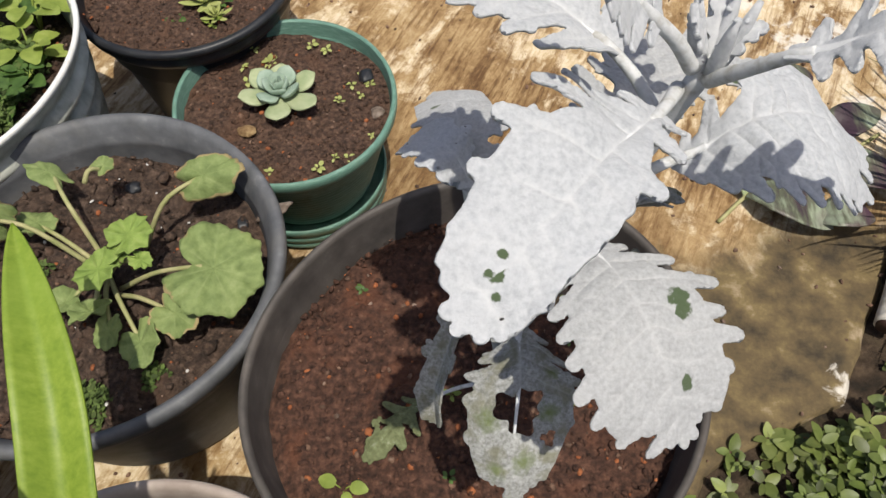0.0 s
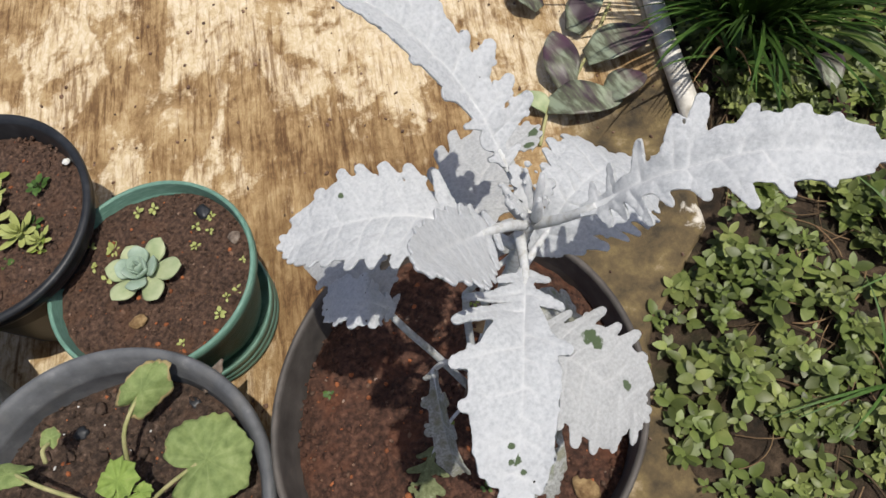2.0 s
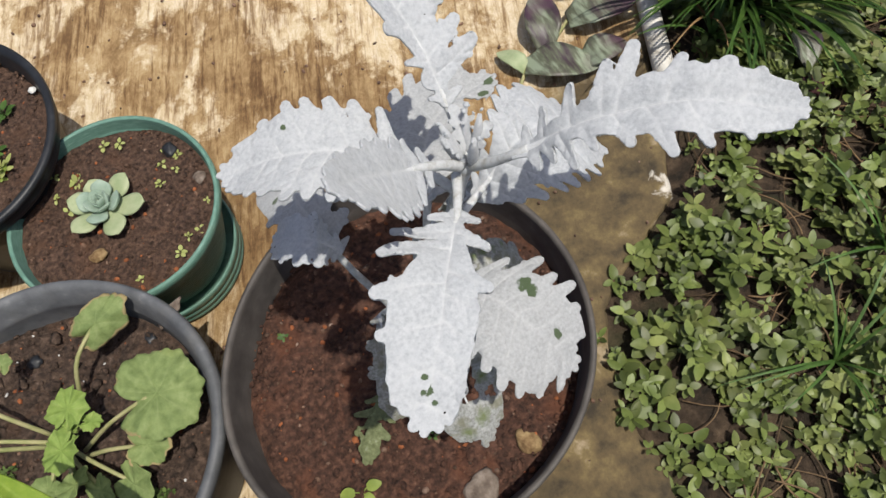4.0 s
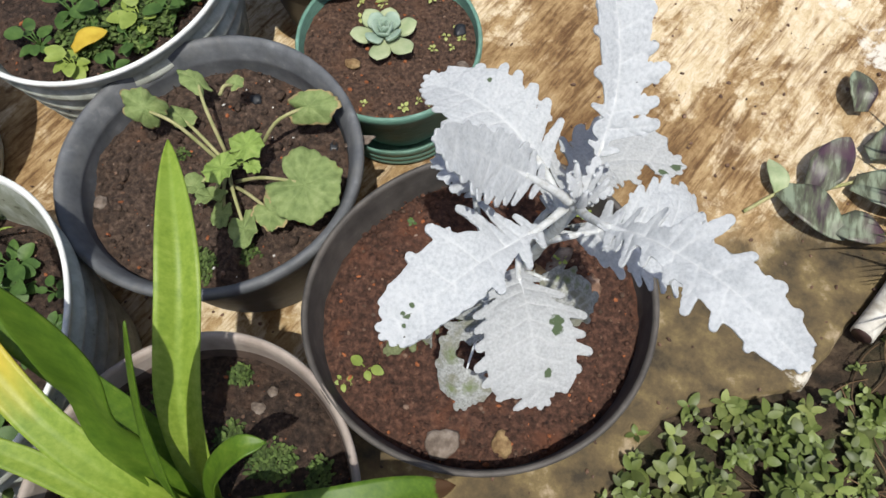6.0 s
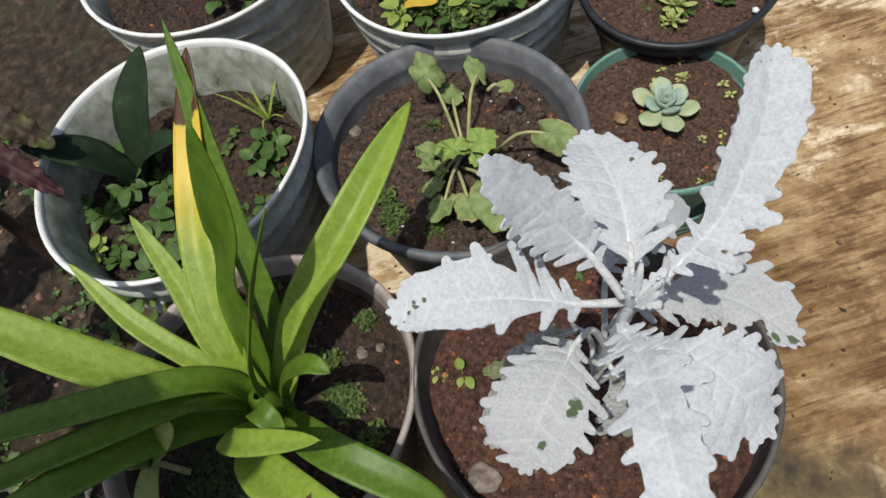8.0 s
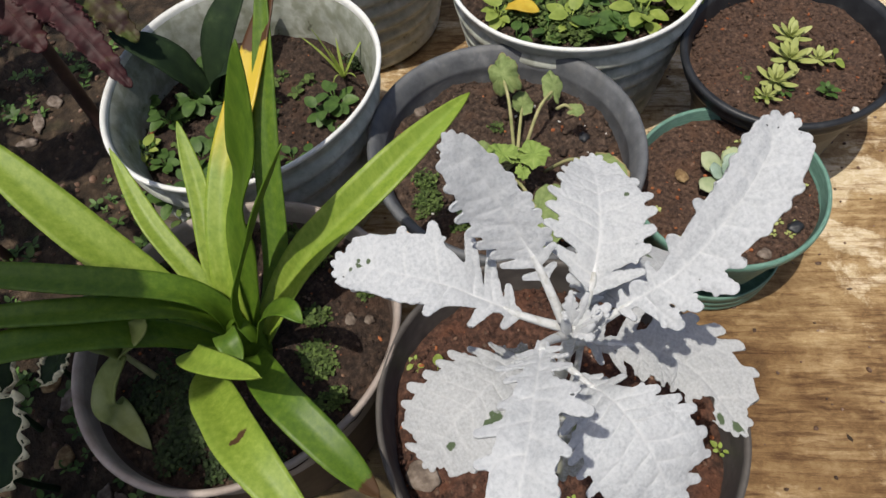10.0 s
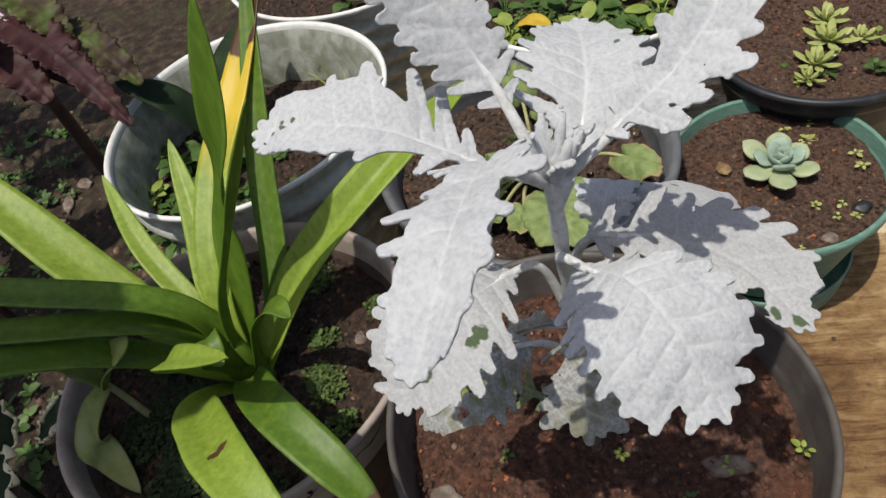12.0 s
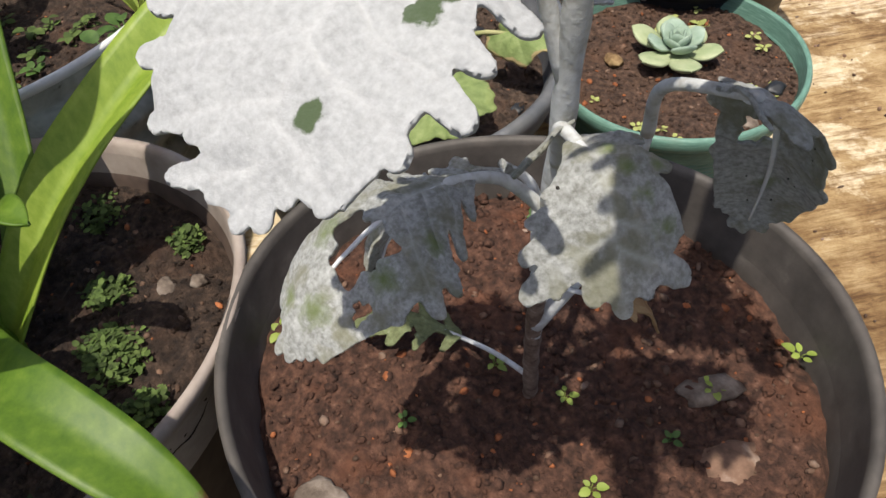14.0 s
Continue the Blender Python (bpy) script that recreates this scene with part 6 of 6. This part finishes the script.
# ---------------------------------------------------------------- beside the slab
def cover_leaves(count, region, size, material, name, label, seed, low=0.006, high=0.045, keep=None):
    """Creeping sprigs: each a short stem that ends in a whorl of blunt leaves, with one or two pairs below it."""
    rng = random.Random(seed)
    verts, faces = [], []
    made = 0
    while made < count:
        x, y = rng.uniform(region[0], region[1]), rng.uniform(region[2], region[3])
        if keep and not keep(x, y, rng):
            continue
        g = ground_level(x, y)
        z = max(g + rng.uniform(low, high) * (0.5 + 0.7 * noise.noise((x * 9, y * 9, 3.3))), g + 0.003)
        a0 = rng.random() * 6.283
        tilt = Vector((rng.uniform(-0.5, 0.5), rng.uniform(-0.5, 0.5), 1)).normalized()
        big = size * rng.choice((0.55, 0.75, 0.9, 1.0, 1.1, 1.25))
        for ring in range(rng.choice((1, 2, 2, 3))):
            c = Vector((x, y, z)) - tilt * (ring * big * 0.55)
            if c.z < g + 0.001:
                break
            for k in range(4 if ring == 0 else 2):
                a = a0 + ring * 0.8 + k * (1.571 if ring == 0 else 3.1416) + rng.uniform(-0.35, 0.35)
                L = big * rng.uniform(0.7, 1.15) * (0.8 if ring == 0 else 1.0)
                way = Vector((math.cos(a), math.sin(a), (0.45 if ring == 0 else 0.1) + rng.uniform(-0.25, 0.25)))
                oval(verts, faces, c + Vector((math.cos(a), math.sin(a), 0)) * 0.0012, way, tilt, L, L * rng.uniform(0.28, 0.40), rng.uniform(0.0, 0.3), rng.uniform(0.05, 0.35))
        made += 1
    return whole(name, verts, faces, material, (region[0], region[2], 0), label, "ground cover", kind="stuff")


def on_bed(x, y, rng):
    edge = slab_x(y) if y > 0.02 else 0.24
    d = x - edge + 0.03 * noise.noise((x * 14, y * 14, 8.0))
    fade = min((1.6 - x) / 0.3, (1.05 - x) / 0.2 if y < 0.36 else 1.0, (y + 0.10) / 0.06, (1.6 - y) / 0.4)
    return d > 0.022 and rng.random() < fade and rng.random() < min(1.0, 0.15 + d / 0.10) and (0.05 + 1.5 * (noise.noise((x * 11, y * 11, 6.0)) + 0.42)) > rng.random() and noise.noise((x * 32, y * 32, 1.0)) + 0.30 > 0.5 * rng.random()


cover_leaves(2700, (0.26, 1.05, -0.10, 0.62), 0.0150, COVER, "ground_cover", "dense creeping weed of small oval green leaves", 1, high=0.06, keep=on_bed)
cover_leaves(1300, (0.60, 1.6, 0.35, 1.6), 0.017, COVER, "ground_cover", "creeping weeds of oval green leaves farther off", 2, keep=on_bed)
cover_leaves(46, (0.28, 0.46, 0.10, 0.34), 0.017, COVER, "ground_cover", "runner of round green leaves over the slab's edge", 3, low=0.010, high=0.03,
             keep=lambda x, y, rng: -0.02 < x - slab_x(y) < 0.05)
# Runners between the leaves.
rng = random.Random(77)
vv, ff = [], []
for k in range(420):
    x, y = rng.uniform(0.30, 0.85), rng.uniform(0.0, 0.60)
    if x < slab_x(max(y, 0.03)) - 0.005:
        continue
    a, L = rng.random() * 6.283, rng.uniform(0.04, 0.13)
    bend = rng.uniform(-0.9, 0.9)
    pts = [Vector((x + math.cos(a + bend * j / 9) * L * j / 9, y + math.sin(a + bend * j / 9) * L * j / 9, 0)) for j in range(10)]
    if any(p.x < slab_x(max(p.y, 0.03)) + 0.006 for p in pts):
        continue
    for p in pts:
        p.z = max(ground_level(p.x, p.y), 0.0 if p.x < slab_x(max(p.y, 0.03)) else -1.0) + 0.007 + 0.008 * noise.noise((p.x * 18, p.y * 18, 1.0))
    tv, tf = tube(pts, [rng.uniform(0.0005, 0.0010)] * 10, 5)
    o = len(vv)
    vv += tv
    ff += [tuple(o + q for q in f) for f in tf]
whole("weed_runner", vv, ff, RUNNER, (0.5, 0.3, 0), "thin reddish-brown creeping stems among the leaves", "stems", kind="stuff")

# Grass clump.
CLUMP = (0.660, 0.540)
rng = random.Random(12)
vv, ff = [], []
for i in range(480):
    a = rng.random() * 6.283
    L = rng.uniform(0.14, 0.30)
    o_ = rng.uniform(0.15, 0.85)
    side = Vector((-math.sin(a), math.cos(a), 0))
    b = Vector((CLUMP[0] + 0.035 * math.cos(a) * rng.random(), CLUMP[1] + 0.035 * math.sin(a) * rng.random(), -0.01))
    k0 = len(vv)
    w0 = rng.uniform(0.0014, 0.0027)
    bend = rng.uniform(-0.12, 0.12)
    for j in range(8):
        u = j / 7
        p = b + Vector((math.cos(a + bend * u), math.sin(a + bend * u), 0)) * (L * o_ * u * 0.9) + Vector((0, 0, L * (0.95 * u - 0.60 * o_ * u * u)))
        w = w0 * (1 - u ** 3) + 0.0001
        vv += [p - side * w, p - Vector((0, 0, 0.4 * w)), p + side * w]
    for j in range(7):
        for q in range(2):
            c = k0 + j * 3 + q
            ff.append((c, c + 1, c + 4, c + 3))
whole("grass_clump", vv, ff, GRASS, (CLUMP[0], CLUMP[1], -0.01), "dense clump of dark arching grass beside the pipe", "grass", kind="stuff")
grass_tuft((0.600, 0.500, -0.005), 16, 0.16, 0.0024, WEED, "broad green grass blades beside the clump", 9, reach=0.8)
grass_tuft((0.610, 0.520, 0.0), 5, 0.20, 0.0016, STRAW, "dry orange grass blades in the clump", 10, name="dry_grass", reach=0.9)
grass_tuft((0.47, 0.16, 0.0), 12, 0.12, 0.0014, WEED, "thin grass among creeping weeds", 11, reach=1.0)
grass_tuft((0.58, 0.22, 0.0), 12, 0.12, 0.0014, WEED, "thin grass among creeping weeds", 12, reach=1.0)

# White pipe lying on the ground.
pipe_pts = curve_points([(0.497, 0.432, 0.010), (0.521, 0.478, 0.011), (0.573, 0.590, 0.011), (0.645, 0.725, 0.010), (0.765, 0.935, 0.008)], 40)
pipe = thing("pipe", (0.497, 0.432, 0), "dirty white plastic pipe lying beside the grass", "pipe")
part("body", *tube(pipe_pts, [0.0115] * 40, 20), PIPE, pipe)
# Solid dark plug: its colour stands in for shade inside the hollow pipe.
part("mouth", *tube([pipe_pts[0] - (pipe_pts[1] - pipe_pts[0]).normalized() * 0.002, pipe_pts[0] + (pipe_pts[1] - pipe_pts[0]) * 0.2], [0.0098, 0.0098], 20), COLEUS_STEM, pipe, "dark pipe mouth")

# Zebra-leaved creeper on the slab.
stand(-0.010, -0.004)
zebra = thing("zebra_creeper", (0.46, 0.58, 0.0), "purple and silver-green striped creeper leaves on concrete", "plant")
for b, t, w, mat_ in (((0.447, 0.580, 0.012), (0.478, 0.648, 0.022), 0.019, PURPLE), ((0.418, 0.575, 0.012), (0.482, 0.530, 0.016), 0.021, PURPLE), ((0.470, 0.545, 0.012), (0.520, 0.538, 0.020), 0.017, PURPLE),
                      ((0.488, 0.600, 0.012), (0.562, 0.578, 0.020), 0.022, PURPLE), ((0.500, 0.640, 0.010), (0.560, 0.670, 0.020), 0.019, PURPLE), ((0.490, 0.690, 0.012), (0.480, 0.740, 0.016), 0.014, PURPLE),
                      ((0.418, 0.570, 0.006), (0.402, 0.610, 0.010), 0.010, SUCC_OLD)):
    b, t = Vector(b), Vector(t)
    m_ = (b + t) / 2 + Vector((0, 0, 0.010))
    strap_leaf(zebra, [b, (b + m_) / 2 + Vector((0, 0, 0.004)), m_, t], w, fold=0.2, material=mat_)
part("stem", *tube(curve_points([(0.385, 0.545, 0.004), (0.42, 0.575, 0.010), (0.455, 0.585, 0.010), (0.50, 0.61, 0.008), (0.56, 0.65, 0.006)], 24), [0.002] * 24, 7), GERANIUM_STALK, zebra)
stand()
zebra = thing("zebra_creeper", (0.64, 0.41, 0.0), "silver-green creeper leaf with purple underside among weeds", "plant")
for b, t, w, mat_ in (((0.655, 0.440, 0.03), (0.632, 0.400, 0.028), 0.014, PURPLE), ((0.632, 0.398, 0.024), (0.618, 0.372, 0.016), 0.010, COLEUS), ((0.69, 0.45, 0.03), (0.70, 0.395, 0.03), 0.012, COVER)):
    b, t = Vector(b), Vector(t)
    m_ = (b + t) / 2 + Vector((0, 0, 0.008))
    strap_leaf(zebra, [b, (b + m_) / 2 + Vector((0, 0, 0.003)), m_, t], w, fold=0.3, material=mat_)

# Litter and low weeds on the dirt behind the lily.
for k, (x, y, sx, sy) in enumerate(((-0.560, -0.110, 0.028, 0.010), (-0.585, -0.085, 0.018, 0.012), (-0.530, -0.130, 0.022, 0.008), (-0.125, -0.095, 0.030, 0.016), (-0.100, -0.060, 0.016, 0.020), (-0.070, -0.085, 0.020, 0.014),
                                    (0.000, -0.090, 0.010, 0.026), (0.012, -0.070, 0.008, 0.022), (-0.060, -0.120, 0.015, 0.012), (-0.150, -0.125, 0.018, 0.013))):
    stone("stone", (x, y, ground_level(x, y) + 0.002), (sx * 0.75, sy * 0.75, 0.005), STONE_PALE if k < 8 else STONE_OCHRE, "pale broken stone lying on the dirt", 20.0 + k, k * 0.7)
cover_leaves(420, (-0.85, 0.20, -0.45, 0.015), 0.013, WEED, "ground_cover", "scattered low weeds on dark dirt", 6, low=0.003, high=0.02,
             keep=lambda x, y, rng: noise.noise((x * 7, y * 7, 2.0)) > -0.1)
rng = random.Random(5)
spots = [(x, y, ground_level(x, y), rng.uniform(0.001, 0.006)) for x, y in ((rng.uniform(-0.8, 0.25), rng.uniform(-0.4, 0.02)) for _ in range(900))]
whole("gravel", *lumps(spots, rng), PEBBLE, (0, -0.1, 0), "loose pebbles and clods on the dirt", "gravel", kind="stuff")
spots = [(x, y, 0.001, rng.uniform(0.0006, 0.003)) for x, y in ((rng.uniform(-0.4, 0.55), rng.uniform(0.05, 1.0)) for _ in range(700)) if x < slab_x(y) - 0.01]
whole("gravel", *lumps(spots, rng), PEBBLE, (0, 0.3, 0), "crumbs and grit scattered on concrete", "gravel", kind="stuff")
whole("fallen_flower", *lumps([(-0.52 + 0.006 * math.cos(k * 2.1), -0.21 + 0.006 * math.sin(k * 2.1), 0.008 + 0.003 * (k % 3), 0.0075) for k in range(7)], random.Random(3)), ORANGE, (-0.52, -0.21, 0),
      "small orange flower fallen on dark dirt", "flower")

# Coleus behind the pots.
coleus = thing("coleus", (-0.445, -0.005, -0.01), "dark-stemmed coleus with red and green leaves", "plant")
part("stem", *tube(curve_points([(-0.430, -0.002, -0.02), (-0.448, -0.010, 0.12), (-0.452, -0.014, 0.24), (-0.46, -0.018, 0.36)], 24), taper(0.0085, 0.006, 24), 10), COLEUS_STEM, coleus)
for k, (tip, w, mat_) in enumerate((((-0.395, 0.030, 0.255), 0.018, COLEUS), ((-0.360, 0.050, 0.235), 0.014, COLEUS), ((-0.520, 0.030, 0.27), 0.024, COLEUS), ((-0.40, -0.090, 0.33), 0.030, COLEUS),
                                    ((-0.500, -0.120, 0.31), 0.030, DARK_LEAF), ((-0.43, 0.055, 0.29), 0.016, WEED), ((-0.36, -0.01, 0.30), 0.014, COLEUS))):
    b = Vector((-0.455, -0.030, 0.20 + 0.02 * k))
    m_ = (b + Vector(tip)) / 2 + Vector((0, 0, 0.03))
    strap_leaf(coleus, [b, (b + m_) / 2 + Vector((0, 0, 0.01)), m_, tip], w, fold=0.25, material=mat_)
TOOTHED = (0.6, 0.85, 0.97, 1.0, 1.0, 0.95, 0.86, 0.72, 0.55, 0.36)
for k, (bx, by, bz, tx, ty, tz, w, mat_) in enumerate(((-0.40, 0.01, 0.31, -0.315, 0.068, 0.265, 0.024, COLEUS), (-0.43, 0.02, 0.33, -0.355, 0.062, 0.285, 0.022, COLEUS_GREEN), (-0.36, 0.04, 0.29, -0.262, 0.088, 0.240, 0.014, COLEUS),
                                                        (-0.40, 0.05, 0.29, -0.315, 0.105, 0.245, 0.018, COLEUS_GREEN), (-0.42, -0.02, 0.29, -0.335, 0.020, 0.250, 0.024, COLEUS))):
    b, t = Vector((bx, by, bz)), Vector((tx, ty, tz))
    lobed_leaf(coleus, [b, b * 0.65 + t * 0.35 + Vector((0, 0, 0.010)), b * 0.3 + t * 0.7 + Vector((0, 0, 0.008)), t], w, TOOTHED, TOOTHED, (0.8, 0.8), 0, 0.1, seed=120 + k, material=mat_, n=70, m=6,
               petiole=[(-0.455, -0.018, 0.30 + 0.008 * k), (b + Vector((-0.455, -0.018, 0.32))) / 2])
# Serrated green leaf hanging in from a taller plant.
tall = thing("nettle_leaved_plant", (-0.34, -0.13, -0.01), "largely unseen tall plant with toothed yellow-green leaves", "plant")
part("stem", *tube(curve_points([(-0.34, -0.16, -0.02), (-0.33, -0.17, 0.2), (-0.305, -0.162, 0.44)], 16), taper(0.006, 0.004, 16), 8), COLEUS_STEM, tall)
lobed_leaf(tall, [(-0.28, -0.120, 0.40), (-0.250, -0.075, 0.395), (-0.225, -0.040, 0.370), (-0.205, -0.022, 0.335)], 0.042, TOOTHED, TOOTHED, (0.9, 0.9), 0, 0.1, seed=61, material=NETTLE, n=110, m=7)
lobed_leaf(tall, [(-0.31, -0.17, 0.36), (-0.330, -0.21, 0.37), (-0.36, -0.26, 0.36), (-0.39, -0.30, 0.33)], 0.045, TOOTHED, TOOTHED, (0.9, 0.9), 0, 0.1, seed=62, material=NETTLE, n=110, m=7)

# A taller one behind the lily, added out of view. Its crown shades the dirt and the lily's far side.
tall = thing("nettle_leaved_plant", (0.07, -0.36, -0.01), "largely unseen tall plant with toothed yellow-green leaves", "plant")
part("stem", *tube(curve_points([(0.07, -0.36, -0.02), (0.075, -0.33, 0.45), (0.06, -0.25, 0.96)], 20), taper(0.008, 0.004, 20), 8), COLEUS_STEM, tall)
rng = random.Random(23)
for k in range(30):
    a = k * 2.4
    q = ((k + 0.5) / 30) ** 0.55
    c = Vector((0.070 + 0.145 * q * math.cos(a), -0.255 + 0.155 * q * math.sin(a), 0.86 + 0.14 * rng.random()))
    if c.x < 0.045 and c.y > -0.20:
        continue
    d = Vector((math.cos(a), math.sin(a), 0)) * 0.050
    lobed_leaf(tall, [c - d, c - d * 0.3 + Vector((0, 0, 0.012)), c + d * 0.4 + Vector((0, 0, 0.010)), c + d], 0.038, TOOTHED, TOOTHED, (0.9, 0.9), 0, 0.1, seed=140 + k, material=NETTLE, n=60, m=5,
               petiole=[(0.062, -0.25, 0.80 + 0.004 * k), c - d * 1.5 + Vector((0, 0, 0.01))])

# A second one, farther along the bed, added out of view to shade the dirt.
tall = thing("nettle_leaved_plant", (-0.52, -0.30, -0.01), "largely unseen tall plant with toothed yellow-green leaves", "plant")
part("stem", *tube(curve_points([(-0.52, -0.30, -0.02), (-0.515, -0.30, 0.22), (-0.50, -0.29, 0.50)], 16), taper(0.007, 0.004, 16), 8), COLEUS_STEM, tall)
rng = random.Random(41)
for k in range(16):
    a = k * 2.4
    q = 0.06 + 0.26 * ((k + 0.5) / 16) ** 0.7
    c = Vector((-0.50 + 1.15 * q * math.cos(a), -0.29 + 0.55 * q * math.sin(a), 0.42 + 0.10 * rng.random()))
    d = Vector((math.cos(a), math.sin(a), 0)) * 0.055
    lobed_leaf(tall, [c - d, c - d * 0.3 + Vector((0, 0, 0.012)), c + d * 0.4 + Vector((0, 0, 0.010)), c + d], 0.042, TOOTHED, TOOTHED, (0.9, 0.9), 0, 0.1, seed=80 + k, material=NETTLE, n=60, m=5,
               petiole=[(-0.503, -0.292, 0.38 + 0.007 * k), c - d * 1.5 + Vector((0, 0, 0.01))])

# Dark green plant with cream scalloped leaf edges.
cream_plant = thing("variegated_plant", (-0.060, -0.150, -0.01), "dark green plant with cream scalloped leaf edges", "plant")


def cream_leaf(c, r, tilt, seed, scallops=15, curds=False):
    rot = Euler(tilt).to_matrix()
    rng = random.Random(seed)
    verts, faces = [Vector(c)], []
    seg, rings = 60, 6
    for j in range(1, rings + 1):
        for i in range(seg):
            a = 2 * math.pi * i / seg
            q = r * j / rings * (1 + 0.05 * math.cos(scallops * a) + 0.1 * noise.noise((math.cos(a), math.sin(a), seed)))
            verts.append(Vector(c) + rot @ Vector((q * math.cos(a), q * math.sin(a), 0.10 * r * (j / rings) ** 2 + 0.03 * r * math.sin(5 * a))))
    for i in range(seg):
        faces.append((0, 1 + i, 1 + (i + 1) % seg))
    for j in range(rings - 1):
        for i in range(seg):
            i2 = (i + 1) % seg
            faces.append((1 + j * seg + i, 1 + (j + 1) * seg + i, 1 + (j + 1) * seg + i2, 1 + j * seg + i2))
    leaf = part("leaf", verts, faces, DARK_LEAF, cream_plant)
    thicken(leaf, 0.0009)
    vv_, ff_ = [], []
    fine_ = seg * 3
    for i in range(fine_):
        a = 2 * math.pi * i / fine_
        q = r * (1 + 0.05 * math.cos(scallops * a) + 0.1 * noise.noise((math.cos(a), math.sin(a), seed)))
        frill = noise.noise((math.cos(a) * 5, math.sin(a) * 5, seed + 3.0))
        for k, d in enumerate((-0.03, 0.01, 0.05 + 0.06 * max(0.0, frill + 0.2))):
            out = q + r * d
            vv_.append(Vector(c) + rot @ Vector((out * math.cos(a), out * math.sin(a), 0.10 * r + 0.03 * r * math.sin(5 * a) + 0.0012 + k * r * 0.05 * math.sin(scallops * 2 * a + seed))))
        n_ = (i + 1) % fine_
        for k in range(2):
            ff_.append((i * 3 + k, i * 3 + k + 1, n_ * 3 + k + 1, n_ * 3 + k))
    if curds:
        spots_ = []
        for k in range(26):
            a = (0.35 if k % 2 else 3.4) + rng.uniform(-0.75, 0.75)
            p = Vector(c) + rot @ Vector((r * 0.98 * math.cos(a), r * 0.98 * math.sin(a), 0.14 * r))
            spots_.append((p.x, p.y, p.z, r * rng.uniform(0.09, 0.17)))
        lv_, lf_ = lumps(spots_, rng)
        ff_ += [tuple(len(vv_) + q for q in f_) for f_ in lf_]
        vv_ += lv_
    thicken(part("leaf_edge", vv_, ff_, CREAM, leaf, "cream scalloped edge"), 0.0006)


cream_leaf((-0.028, -0.142, 0.120), 0.060, (0.15, 0.1, 0), 1)
cream_leaf((-0.090, -0.060, 0.115), 0.022, (0.5, -0.2, 0), 2, 9, True)
cream_leaf((-0.120, -0.150, 0.10), 0.040, (-0.3, 0.2, 0), 3, 11)
cream_leaf((0.060, -0.150, 0.08), 0.055, (0.2, 0.3, 0), 4, 13)
for top in ((-0.028, -0.142, 0.125), (-0.090, -0.062, 0.112), (-0.120, -0.150, 0.10), (0.060, -0.150, 0.08)):
    part("stem", *tube(curve_points([(top[0] * 0.7 - 0.015, top[1] * 0.8 - 0.02, -0.02), (top[0] * 0.9, top[1] * 0.95, 0.05), top], 12), taper(0.0035, 0.0025, 12), 8), DARK_LEAF, cream_plant)
